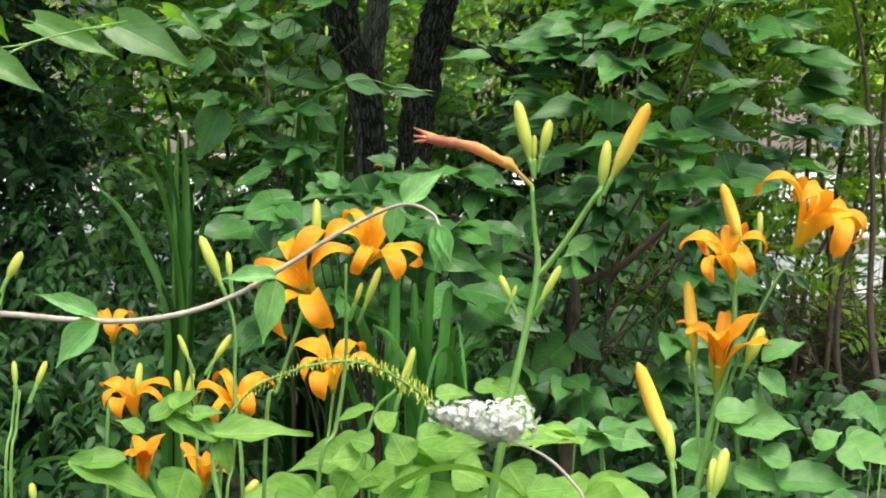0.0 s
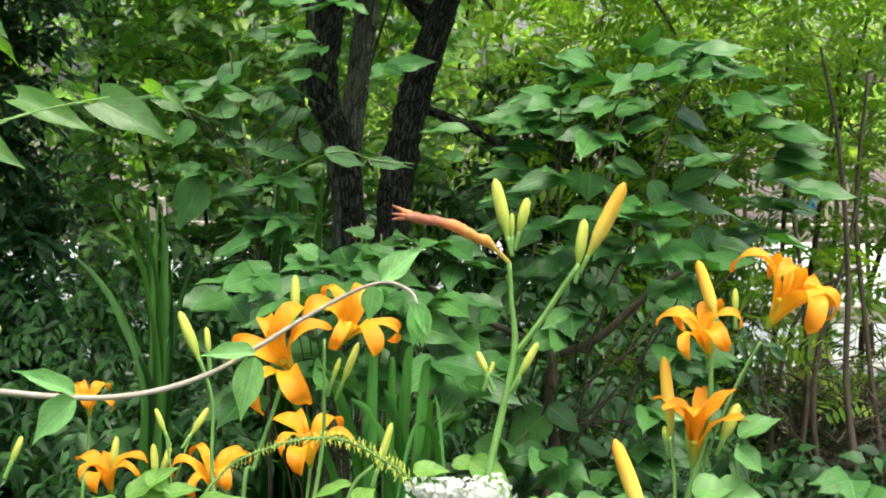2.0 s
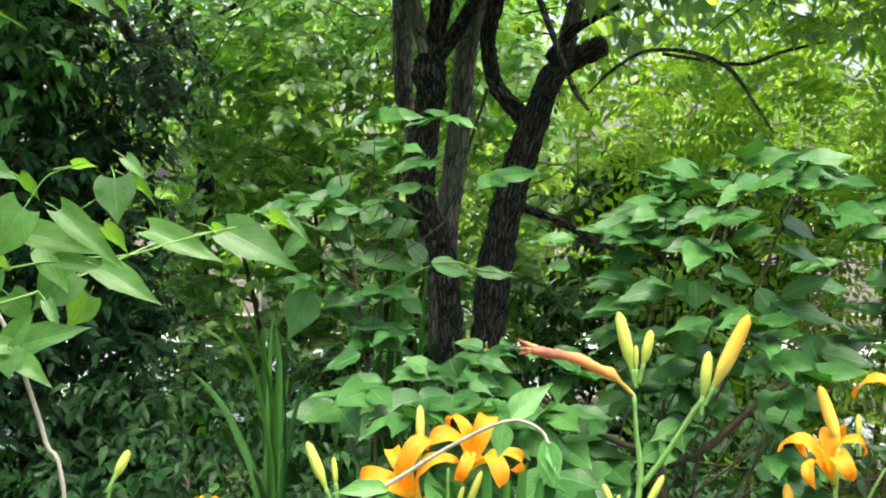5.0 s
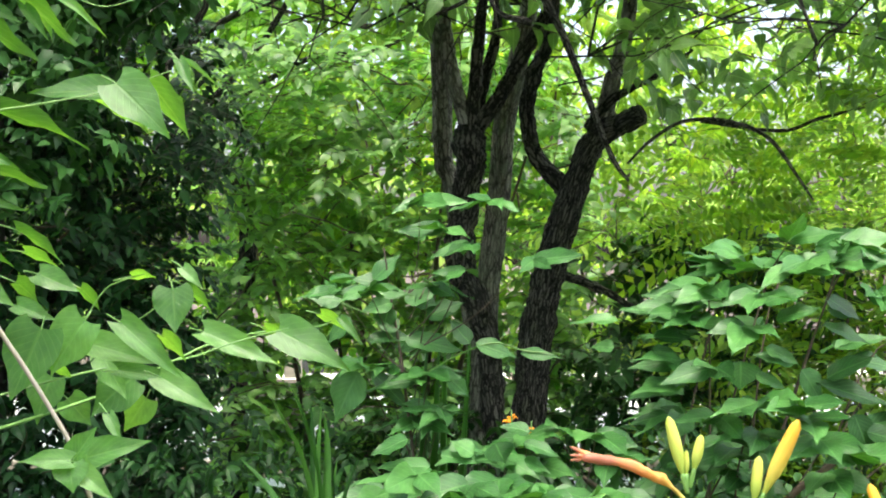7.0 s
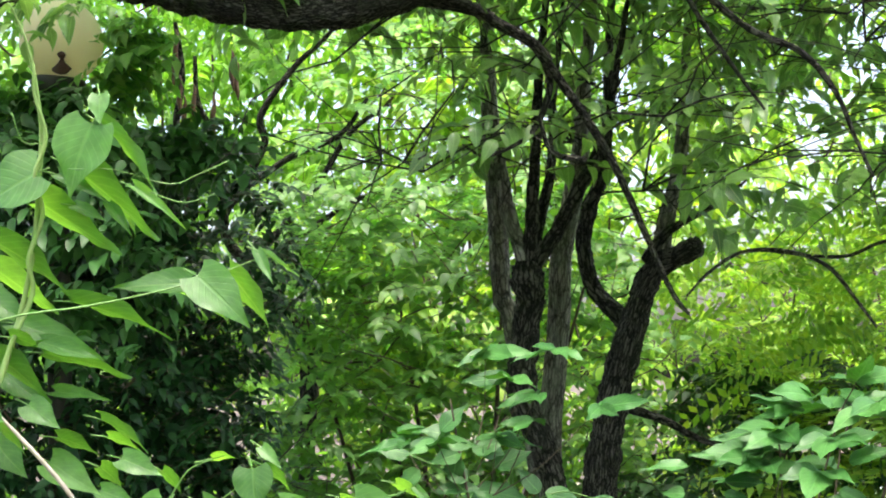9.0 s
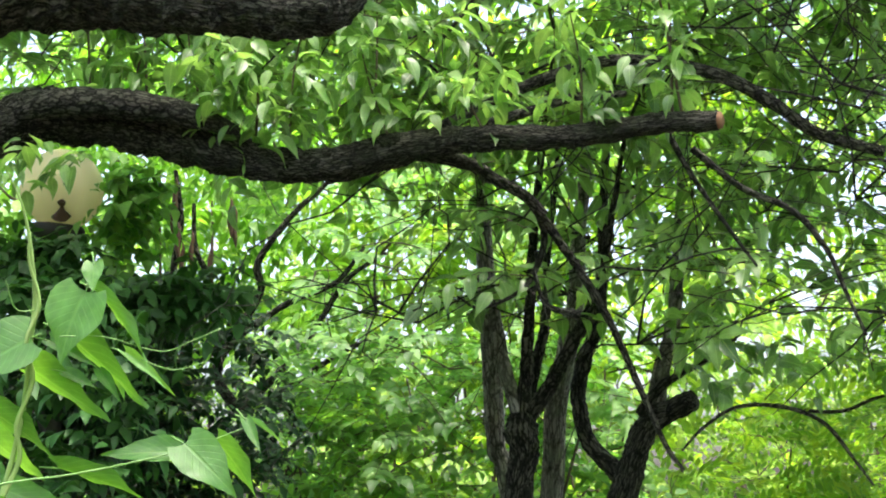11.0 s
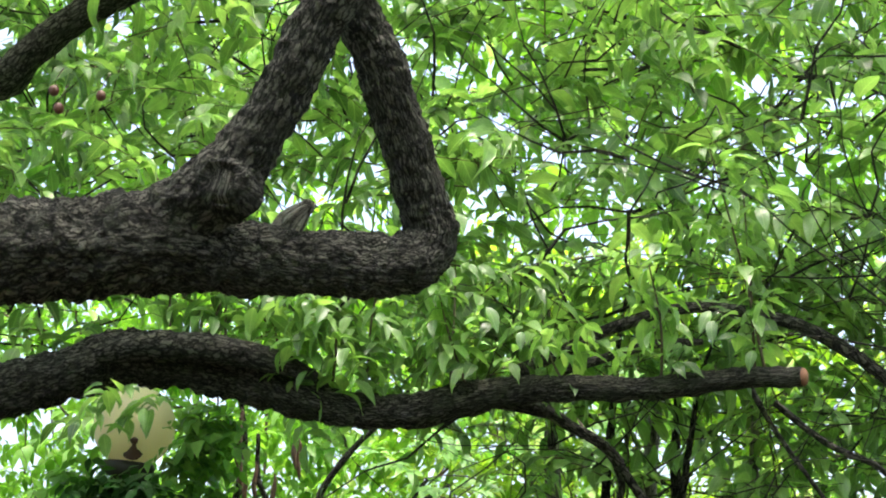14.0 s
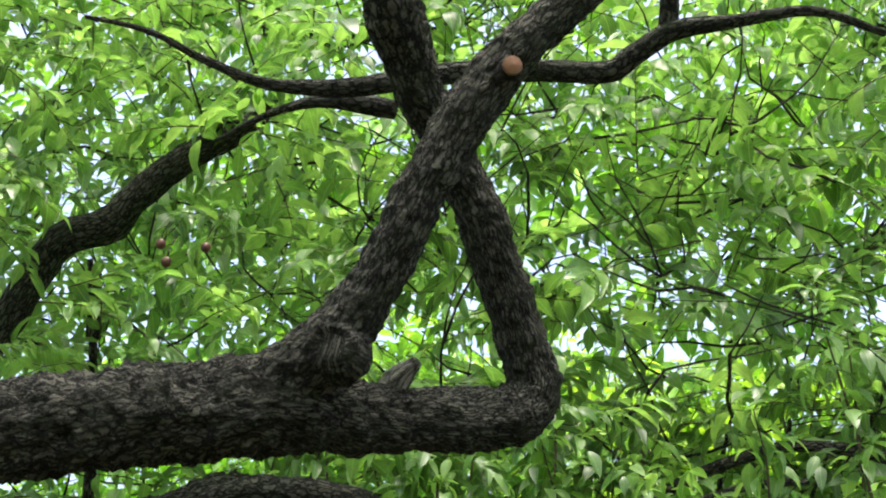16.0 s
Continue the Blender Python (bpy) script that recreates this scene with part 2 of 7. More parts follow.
M_THICKET = leaf_material("thicket_leaf", (0.07, 0.185, 0.045), (0.14, 0.32, 0.075), (0.23, 0.43, 0.11), thin=0.38, rough=0.45, gloss=0.5, island=True, veins=False)
M_PINNATE = leaf_material("pinnate_leaf", (0.095, 0.21, 0.030), (0.155, 0.30, 0.042), (0.28, 0.39, 0.06), thin=0.42, rough=0.5, gloss=0.3, island=True, veins=False)
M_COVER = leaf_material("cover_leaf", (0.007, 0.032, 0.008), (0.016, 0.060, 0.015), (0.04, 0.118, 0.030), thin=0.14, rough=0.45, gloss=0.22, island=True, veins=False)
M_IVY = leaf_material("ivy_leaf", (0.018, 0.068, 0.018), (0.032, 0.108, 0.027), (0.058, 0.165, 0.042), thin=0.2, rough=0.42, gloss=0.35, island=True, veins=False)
M_STEM = grain_material("green_stem", [(0.3, (0.085, 0.20, 0.042)), (0.7, (0.155, 0.31, 0.075))], 60, 0.5, 0.2, distance=0.002)
M_CLIMBER = grain_material("climber_stem", [(0.3, (0.19, 0.32, 0.085)), (0.7, (0.32, 0.45, 0.16))], 70, 0.55, 0.3, distance=0.001)
M_VINESTEM = grain_material("vine_stem", [(0.3, (0.26, 0.225, 0.19)), (0.7, (0.42, 0.375, 0.33))], 120, 0.6, 0.4, distance=0.001)
M_WOOD = grain_material("brown_stem", [(0.3, (0.032, 0.023, 0.015)), (0.7, (0.10, 0.074, 0.048))], 90, 0.8, 0.6, distance=0.004)
M_BARK = bark_material("dark_bark", (0.006, 0.006, 0.0052), (0.042, 0.0405, 0.035), (0.155, 0.149, 0.130), scale=66, along=0.42)
M_BARK_BLACK = bark_material("blackish_bark", (0.004, 0.004, 0.0035), (0.025, 0.024, 0.021), (0.13, 0.125, 0.108), scale=56, along=0.35)
M_BARK_GREY = bark_material("grey_bark", (0.09, 0.086, 0.076), (0.22, 0.212, 0.188), (0.38, 0.365, 0.325), scale=50, along=0.35)
M_CUT = grain_material("sawn_wood", [(0.3, (0.11, 0.048, 0.024)), (0.7, (0.20, 0.092, 0.048))], 150, 0.75, 0.3, distance=0.002)
M_SOIL = grain_material("soil", [(0.25, (0.018, 0.013, 0.009)), (0.6, (0.06, 0.045, 0.03)), (0.8, (0.12, 0.095, 0.065))], 26, 0.9, 1.0, distance=0.02)
M_PATH = grain_material("pale_paving", [(0.3, (0.37, 0.385, 0.36)), (0.7, (0.52, 0.535, 0.505))], 14, 0.85, 0.3)
M_RAIL = grain_material("weathered_rail", [(0.3, (0.22, 0.20, 0.17)), (0.7, (0.38, 0.35, 0.30))], 30, 0.8, 0.4, stretch=(0.2, 1, 1))
M_PETAL = petal_material("orange_petal", [(0.15, (0.82, 0.51, 0.03)), (0.45, (0.83, 0.405, 0.018)), (0.95, (0.80, 0.295, 0.012))], None)
M_STAMEN = petal_material("stamen", (0.85, 0.55, 0.05), (0.80, 0.40, 0.03))
M_BUD = petal_material("yellow_bud", [(0.2, (0.34, 0.45, 0.08)), (0.5, (0.72, 0.58, 0.11)), (1.0, (0.76, 0.44, 0.05))], None, 0.2)
M_BUDGREEN = petal_material("green_bud", [(0.2, (0.30, 0.46, 0.08)), (0.9, (0.58, 0.62, 0.13))], None, 0.2)
M_WILT = petal_material("faded_petal", [(0.2, (0.58, 0.48, 0.12)), (0.5, (0.72, 0.36, 0.10)), (0.8, (0.66, 0.27, 0.12)), (1.0, (0.42, 0.16, 0.11))], None, 0.25)
M_WHITE = petal_material("white_petal", (0.60, 0.63, 0.57), (0.68, 0.69, 0.67), 0.25)
M_GLOBE = petal_material("cream_glass", [(0.10, (0.60, 0.42, 0.24)), (0.28, (0.95, 0.82, 0.58)), (1.0, (0.98, 0.92, 0.75))], None, 0.6)
M_BROWN_MARK = grain_material("brown_mark", [(0.3, (0.035, 0.015, 0.01)), (0.7, (0.08, 0.035, 0.02))], 60, 0.6, 0.3, distance=0.001)
M_IRON = grain_material("black_iron", [(0.3, (0.012, 0.012, 0.012)), (0.7, (0.03, 0.028, 0.025))], 70, 0.5, 0.3, distance=0.002)


# ---- building helpers ----
def thing(name, base, label, category, group="", kind=""):
    e = new(name)
    e.location = base
    e.empty_display_size = 0.05
    return tagged(e, label, category, group, kind)


def placed(ob):
    """Where ob stands in the world, from its own and its parents' poses."""
    m = ob.matrix_parent_inverse @ ob.matrix_basis
    return placed(ob.parent) @ m if ob.parent else ob.matrix_basis.copy()


def adopt(ob, parent):
    """ob becomes a part of parent and keeps its place in the world."""
    ob.parent = parent
    ob.matrix_parent_inverse = placed(parent).inverted()
    return ob


def mesh_from(name, verts, faces, mat, uvs=None, smooth=True):
    me = bpy.data.meshes.new(name)
    me.from_pydata(verts, [], faces)
    me.materials.append(mat)
    if uvs is not None:
        lay = me.uv_layers.new(name="blade")
        idx = np.empty(len(me.loops), dtype=np.int32)
        me.loops.foreach_get("vertex_index", idx)
        lay.data.foreach_set("uv", np.asarray(uvs, dtype=np.float32)[idx].ravel())
    if smooth:
        me.polygons.foreach_set("use_smooth", np.ones(len(me.polygons), dtype=bool))
    me.update()
    return me


def part(name, me, parent, label="", matrix=None):
    ob = new(name, me)
    if matrix is not None:
        ob.matrix_basis = matrix
    adopt(ob, parent)
    return tagged(ob, label)


def spline(points, steps):
    """Catmull-Rom through rows of x, y, z, radius."""
    p = np.asarray(points, dtype=float)
    p = np.vstack([2 * p[0] - p[1], p, 2 * p[-1] - p[-2]])
    out = []
    for i in range(1, len(p) - 2):
        for s in np.linspace(0, 1, steps, endpoint=False):
            a, b, c, d = p[i - 1], p[i], p[i + 1], p[i + 2]
            out.append(0.5 * (2 * b + (c - a) * s + (2 * a - 5 * b + 4 * c - d) * s * s + (3 * b - a - 3 * c + d) * s ** 3))
    out.append(p[-2])
    out = np.array(out)
    out[:, 3] = np.maximum(out[:, 3], 0.0004)
    return out


def tube(name, points, mat, sides=8, steps=4, rough=0.0, grain=14.0, unit=False):
    """A limb or stem: a tube with its radius along the way, knobbly by noise, closed at both ends."""
    q = spline(points, steps)
    tang = np.gradient(q[:, :3], axis=0)
    tang /= np.linalg.norm(tang, axis=1)[:, None]
    ref = np.array([0.31, 0.17, 0.93])
    run = np.concatenate([[0], np.cumsum(np.linalg.norm(np.diff(q[:, :3], axis=0), axis=1))])
    if unit:
        run = run / run[-1]
    verts, uvs, faces = [], [], []
    u = np.cross(tang[0], ref)
    u /= np.linalg.norm(u)
    for i in range(len(q)):
        u = u - tang[i] * (u @ tang[i])
        u /= np.linalg.norm(u)
        v = np.cross(tang[i], u)
        for k in range(sides + 1):
            a = 2 * math.pi * k / sides
            d = u * math.cos(a) + v * math.sin(a)
            r = q[i, 3]
            if rough:
                at = Vector(q[i, :3] + d * r)
                r *= 1 + rough * (0.45 * (0.5 - 2 * abs(noise.noise(at * grain * 3.3))) + noise.noise(at * grain) + 0.7 * noise.noise(at * grain * 2.7) + 0.4 * noise.noise(at * grain * 6.1) + 0.25 * noise.noise(at * grain * 11))
            verts.append(q[i, :3] + d * r)
            uvs.append((k / sides * 2 * math.pi * max(q[:, 3]), run[i]))
    n = sides + 1
    for i in range(len(q) - 1):
        for k in range(sides):
            faces.append((i * n + k, i * n + k + 1, (i + 1) * n + k + 1, (i + 1) * n + k))
    for i, flip in ((0, True), (len(q) - 1, False)):
        c = len(verts)
        verts.append(q[i, :3] + tang[i] * (-0.25 if flip else 0.25) * q[i, 3])
        uvs.append((0, run[i]))
        for k in range(sides):
            t = (c, i * n + k, i * n + k + 1)
            faces.append(t[::-1] if flip else t)
    return mesh_from(name, [tuple(x) for x in verts], faces, mat, uvs)


def blade(name, mat, shape="ovate", fold=0.10, droop=0.25, wavy=0.03, rows=12, seed=0, twist=0.0):
    """A leaf of length 1 along y and width 1 across x: creased along its midrib, quilted between the veins, its tip drawn out and drooping."""
    rng = np.random.default_rng(seed)
    verts, uvs, faces = [], [], []
    cols = (-1, -0.78, -0.4, 0, 0.4, 0.78, 1)
    ph = rng.uniform(0, 6.3, 3)
    sway = rng.normal(0, 0.05)
    for i in range(rows + 1):
        y = i / rows
        if shape == "ovate":
            w = 0.5 * math.sin(math.pi * y ** 0.68) ** 0.88 if 0 < y < 1 else 0.0
            w *= 1 - 0.55 * max(0, (y - 0.62) / 0.38) ** 0.8
        elif shape == "heart":
            w = 0.54 * math.sin(math.pi * (0.05 + 0.95 * y) ** 0.56) ** 0.72 if y < 1 else 0.0
            w *= 1 - 0.60 * max(0, (y - 0.55) / 0.45) ** 0.8
        elif shape == "obovate":
            w = 0.5 * math.sin(math.pi * y ** 1.25) ** 0.9 if 0 < y < 1 else 0.0
        else:
            w = 0.5 * min(1.0, 0.75 + y) * (1 - y ** 3) ** 0.8
        w = max(w, 0.012)
        tw = twist * y
        for c in cols:
            x = c * w + sway * y * y
            edge = abs(c) ** 2.5
            z = fold * abs(c) ** 1.3 * w * 2 - droop * y * y + wavy * math.sin(9 * y + ph[0] + (2 if c > 0 else 0)) * abs(c) + 0.6 * wavy * math.sin(17 * y + ph[1] + 3 * c) * edge
            lobe = 0.09 * edge * max(0, 1 - y / 0.22) if shape == "heart" else 0
            yy = y - lobe - 0.08 * droop * y * y - 0.04 * abs(c) * w
            verts.append((x * math.cos(tw) - z * math.sin(tw) * 0.2, yy, z + x * math.sin(tw)))
            uvs.append((0.5 + 0.5 * c, y))
    n = len(cols)
    for i in range(rows):
        for k in range(n - 1):
            a = i * n + k
            faces.append((a, a + 1, a + n + 1, a + n))
    return mesh_from(name, verts, faces, mat, uvs)


def frame_along(base, tip, width, up=(0, -0.35, 1), thick=None):
    """The pose that lays a unit blade from base to tip, its face towards up."""
    b, t = Vector(base), Vector(tip)
    y = t - b
    n = y.length
    y = y / n
    x = y.cross(Vector(up))
    if x.length < 1e-3:
        x = y.cross(Vector((1, 0, 0)))
    x.normalize()
    z = x.cross(y)
    s = thick or n
    return Matrix(((x.x * width, y.x * n, z.x * s, b.x), (x.y * width, y.y * n, z.y * s, b.y), (x.z * width, y.z * n, z.z * s, b.z), (0, 0, 0, 1)))


def leaf_form(rows):
    """A pointed leaf of length 1 and width 1: corners, triangles and uv from rows of length, half width and height of the rib."""
    v, u = [(0.0, 0.0, 0.0)], [(0.5, 0.0)]
    for y, w, z in rows:
        v += [(-w, y, z + 0.16 * w), (0.0, y, z), (w, y, z + 0.16 * w)]
        u += [(0.5 - w, y), (0.5, y), (0.5 + w, y)]
    n = len(v)
    v.append((0.0, 1.0, -0.16))
    u.append((0.5, 1.0))
    f = [(0, 2, 1), (0, 3, 2)]
    for i in range(1, n - 3, 3):
        f += [(i, i + 1, i + 4), (i, i + 4, i + 3), (i + 1, i + 2, i + 5), (i + 1, i + 5, i + 4)]
    f += [(n - 3, n - 2, n), (n - 2, n - 1, n)]
    return np.array(v), np.array(f), np.array(u)


PLAIN_LEAF = leaf_form([(0.26, 0.46, 0.0), (0.58, 0.40, -0.03)])
FINE_LEAF = leaf_form([(0.10, 0.24, 0.02), (0.30, 0.47, 0.03), (0.52, 0.46, 0.0), (0.74, 0.29, -0.06), (0.89, 0.11, -0.11)])


def unit(v):
    return v / np.maximum(np.linalg.norm(v, axis=-1), 1e-9)[..., None]


def triangles(name, v, f, uv, mats, slot=None):
    """One mesh from arrays of corners, triangles and a uv for each corner."""
    me = bpy.data.meshes.new(name)
    me.vertices.add(len(v))
    me.vertices.foreach_set("co", v.astype(np.float32).ravel())
    me.loops.add(len(f) * 3)
    me.loops.foreach_set("vertex_index", f.astype(np.int32).ravel())
    me.polygons.add(len(f))
    me.polygons.foreach_set("loop_start", np.arange(0, len(f) * 3, 3, dtype=np.int32))
    lay = me.uv_layers.new(name="blade")
    lay.data.foreach_set("uv", uv[f.ravel()].astype(np.float32).ravel())
    me.polygons.foreach_set("use_smooth", np.ones(len(f), dtype=bool))
    for m in mats:
        me.materials.append(m)
    if slot is not None:
        me.polygons.foreach_set("material_index", slot.astype(np.int32))
    me.update(calc_edges=True)
    me.validate()
    return me


def leaf_cloud(name, mat, places, length, aspect=0.5, tilt=0.5, lean=(0, 0, 1), hang=0.35, rng=RNG, rise=0.25, droop=0.55, wood=None, gap=0.30, curl=1.0, facing=0.5, form=PLAIN_LEAF):
    """Leafy shoots in one mesh: each place is a shoot that arches out and droops, with leaves set alternately along it."""
    n = len(places)
    LEAF_V, LEAF_F, LEAF_U = form
    nv, nf = len(LEAF_V), len(LEAF_F)
    at, size, per = places[:, :3], places[:, 3], int(places[0, 4])
    ang = rng.uniform(0, 2 * math.pi, n)
    out = unit(np.stack([np.cos(ang) + lean[0] * 0.5, np.sin(ang) + lean[1] * 0.5, rng.normal(rise, 0.35, n)], 1))
    run = per * length * gap * size
    down = droop * rng.uniform(0.4, 1.5, n)
    z = np.array((0.0, 0.0, 1.0))

    def along(q):
        return at + out * (run * (q - 0.5))[:, None] - z * (run * down * (q * q - 0.3))[:, None]

    def heading(q):
        return unit(out - z * (2 * down * q)[:, None])

    side0 = unit(np.cross(out, z + rng.normal(0, 0.05, (n, 3))))
    roll = rng.normal(0, tilt, n)[:, None]
    vs, fs, us, slots = [], [], [], []
    count = 0
    for j in range(per):
        q = (j + rng.uniform(0.2, 0.8, n)) / per
        p, t = along(q), heading(q)
        up0 = unit(np.cross(side0, t))
        side = unit(side0 * np.cos(roll) + up0 * np.sin(roll)) * (1 if j % 2 else -1)
        up = unit(up0 * np.cos(roll) - side0 * np.sin(roll) + rng.normal(0, tilt * 0.6, (n, 3)) + np.array(lean) * facing)
        a = rng.normal(0.95 if j < per - 1 else 0.1, 0.25, n)[:, None]
        d = unit(t * np.cos(a) + side * np.sin(a) - z * rng.uniform(0, hang * 2, n)[:, None])
        x = unit(np.cross(d, up))
        nn = np.cross(x, d)
        L_ = length * rng.uniform(0.62, 1.2, n) * (0.75 + 0.25 * min(1, 1.6 * (j + 1) / per))
        bend = rng.uniform(0.4, 2.4, n) * curl
        w = aspect * rng.uniform(0.85, 1.15, n)
        v = p[:, None, :] + L_[:, None, None] * (x[:, None, :] * (LEAF_V[None, :, 0] * w[:, None])[:, :, None] + d[:, None, :] * LEAF_V[None, :, 1, None] + nn[:, None, :] * (LEAF_V[None, :, 2] * np.where(LEAF_V[None, :, 0] == 0, bend[:, None], 1.0))[:, :, None])
        vs.append(v.reshape(-1, 3))
        fs.append((LEAF_F[None] + (np.arange(n) * nv)[:, None, None]).reshape(-1, 3) + count)
        us.append(np.tile(LEAF_U, (n, 1)))
        slots.append(np.zeros(n * nf))
        count += n * nv
    if wood is not None:
        rows = 4
        rad = (0.018 * length + 0.0006)
        for i in range(rows):
            q = np.full(n, i / (rows - 1))
            p, t = along(q), heading(q)
            u0 = unit(np.cross(t, side0))
            for k in range(3):
                b = 2.094 * k
                vs.append(p + (side0 * math.cos(b) + u0 * math.sin(b)) * rad * (1.15 - 0.85 * i / (rows - 1)))
                us.append(np.tile((0.1 * k, 0.1 * i), (n, 1)))
        i = np.arange(n)
        for r in range(rows - 1):
            for k in range(3):
                a0, a1 = count + (r * 3 + k) * n + i, count + (r * 3 + (k + 1) % 3) * n + i
                b0, b1 = a0 + 3 * n, a1 + 3 * n
                fs += [np.stack([a0, a1, b1], 1), np.stack([a0, b1, b0], 1)]
                slots.append(np.ones(2 * n))
    return triangles(name, np.concatenate(vs), np.concatenate(fs), np.concatenate(us), [mat] + ([wood] if wood else []), np.concatenate(slots))


def shoots_at(c, per, rng, least=0.03):
    """Rows of x, y, z, size and number of leaves, one for each leafy shoot."""
    p = np.column_stack([c, rng.uniform(0.55, 1.45, len(c)), np.full(len(c), per)])
    return p[p[:, 2] > least]


def clumps(centre, radii, n_clumps, per, spread, rng=RNG, shell=0.5):
    """Shoots inside an ellipsoid, denser near its skin."""
    d = rng.normal(0, 1, (n_clumps, 3))
    d /= np.linalg.norm(d, axis=1)[:, None]
    r = (shell + (1 - shell) * rng.uniform(0, 1, n_clumps)) ** 0.6
    return shoots_at(np.array(centre) + d * r[:, None] * np.array(radii), per, rng)


def box_places(lo, hi, n_clumps, per, spread, rng=RNG):
    return shoots_at(rng.uniform(np.array(lo), np.array(hi), (n_clumps, 3)), per, rng)


def bunched(lo, hi, n_clumps, per, spread, wide, rng=RNG):
    """Shoots that gather round a few boughs, with open gaps between."""
    heart = rng.uniform(np.array(lo), np.array(hi), (max(1, n_clumps // 11), 3))
    c = heart[rng.integers(0, len(heart), n_clumps)] + rng.normal(0, wide, (n_clumps, 3)) * np.array((1.2, 1.0, 0.7))
    return shoots_at(c, per, rng)


def twig_net(name, mat, places, count, length, radius, rng=RNG, up=0.35):
    """Thin crooked twigs through the foliage, joined in one mesh."""
    verts, faces, uvs = [], [], []
    pick = places[rng.integers(0, len(places), count), :3]
    for p in pick:
        d = rng.normal(0, 1, 3)
        d[2] = abs(d[2]) * up + 0.1
        d /= np.linalg.norm(d)
        q, r = np.array(p), radius * rng.uniform(0.6, 1.4)
        ring = []
        seg = 5
        for s in range(seg + 1):
            u = np.cross(d, (0.3, 0.8, 0.5))
            u /= np.linalg.norm(u)
            w = np.cross(d, u)
            rr = r * (1 - 0.75 * s / seg)
            ids = []
            for k in range(4):
                a = math.pi / 2 * k
                ids.append(len(verts))
                verts.append(tuple(q + (u * math.cos(a) + w * math.sin(a)) * rr))
                uvs.append((k * 0.01, s * 0.05))
            ring.append(ids)
            d = d + rng.normal(0, 0.28, 3)
            d /= np.linalg.norm(d)
            q = q + d * length / seg
        for a, b in zip(ring, ring[1:]):
            for k in range(4):
                faces.append((a[k], a[(k + 1) % 4], b[(k + 1) % 4], b[k]))
    return mesh_from(name, verts, faces, mat, uvs)


def ribbon(name, points, width, mat, face=(0.15, 1.0, 0.1)):
    """A sword leaf along a curve: creased in the middle, tapered to its point."""
    q = spline([(*p, 1.0) for p in points], 7)[:, :3]
    tang = np.gradient(q, axis=0)
    tang /= np.linalg.norm(tang, axis=1)[:, None]
    verts, uvs, faces = [], [], []
    for i, (p, t) in enumerate(zip(q, tang)):
        s = i / (len(q) - 1)
        x = np.cross(t, face)
        x /= np.linalg.norm(x)
        z = np.cross(x, t)
        w = 0.5 * width * (1 - s ** 4) * (0.7 + 0.3 * min(1, s * 3)) + 0.0006
        for c in (-1, 0, 1):
            verts.append(tuple(p + x * c * w + z * (0.55 * w * abs(c))))
            uvs.append((0.5 + 0.5 * c, s))
    for i in range(len(q) - 1):
        for k in range(2):
            a = i * 3 + k
            faces.append((a, a + 1, a + 4, a + 3))
    return mesh_from(name, verts, faces, mat, uvs)


def fronds(name, mat, bases, length, leaflet, pairs=6, rng=RNG):
    """Feathered leaves: pairs of leaflets along a drooping rib, joined in one mesh."""
    n = len(bases)
    ang = rng.uniform(0, 2 * math.pi, n)
    out = np.stack([np.cos(ang), np.sin(ang), rng.uniform(-0.35, 0.45, n)], 1)
    out /= np.linalg.norm(out, axis=1)[:, None]
    side = np.cross(out, (0, 0, 1.0))
    side /= np.linalg.norm(side, axis=1)[:, None]
    up = np.cross(side, out)
    roll = rng.normal(0, 0.65, n)[:, None]
    side, up = side * np.cos(roll) + up * np.sin(roll), up * np.cos(roll) - side * np.sin(roll)
    size = rng.uniform(0.7, 1.2, n)
    verts, faces = [], []
    for k in range(pairs):
        s = (k + 0.6) / pairs
        mid = bases + out * (length * s * size)[:, None] - np.array((0, 0, 1.0)) * (0.22 * length * s * s * size)[:, None]
        for sg in (-1, 1):
            d = out * 0.45 + side * sg * 0.9 - up * rng.uniform(0.0, 0.35, n)[:, None]
            d /= np.linalg.norm(d, axis=1)[:, None]
            w = np.cross(d, up)
            L_ = (leaflet * size * (1 - 0.35 * abs(s - 0.45)))[:, None]
            a0, tip = mid, mid + d * L_
            l_, r_ = mid + d * L_ * 0.45 + w * L_ * 0.21, mid + d * L_ * 0.45 - w * L_ * 0.21
            low = mid + d * L_ * 0.5 - up * L_ * 0.05
            b = len(verts) * n
            verts += [a0, l_, low, r_, tip]
            i = np.arange(n)
            p = [b + i, b + n + i, b + 2 * n + i, b + 3 * n + i, b + 4 * n + i]
            faces += [np.stack([p[0], p[2], p[1]], 1), np.stack([p[2], p[4], p[1]], 1), np.stack([p[0], p[3], p[2]], 1), np.stack([p[3], p[4], p[2]], 1)]
    v = np.concatenate(verts)
    f = np.concatenate(faces)
    me = bpy.data.meshes.new(name)
    me.vertices.add(len(v))
    me.vertices.foreach_set("co", v.astype(np.float32).ravel())
    me.loops.add(len(f) * 3)
    me.loops.foreach_set("vertex_index", f.astype(np.int32).ravel())
    me.polygons.add(len(f))
    me.polygons.foreach_set("loop_start", np.arange(0, len(f) * 3, 3, dtype=np.int32))
    me.materials.append(mat)
    me.update(calc_edges=True)
    me.validate()
    return me


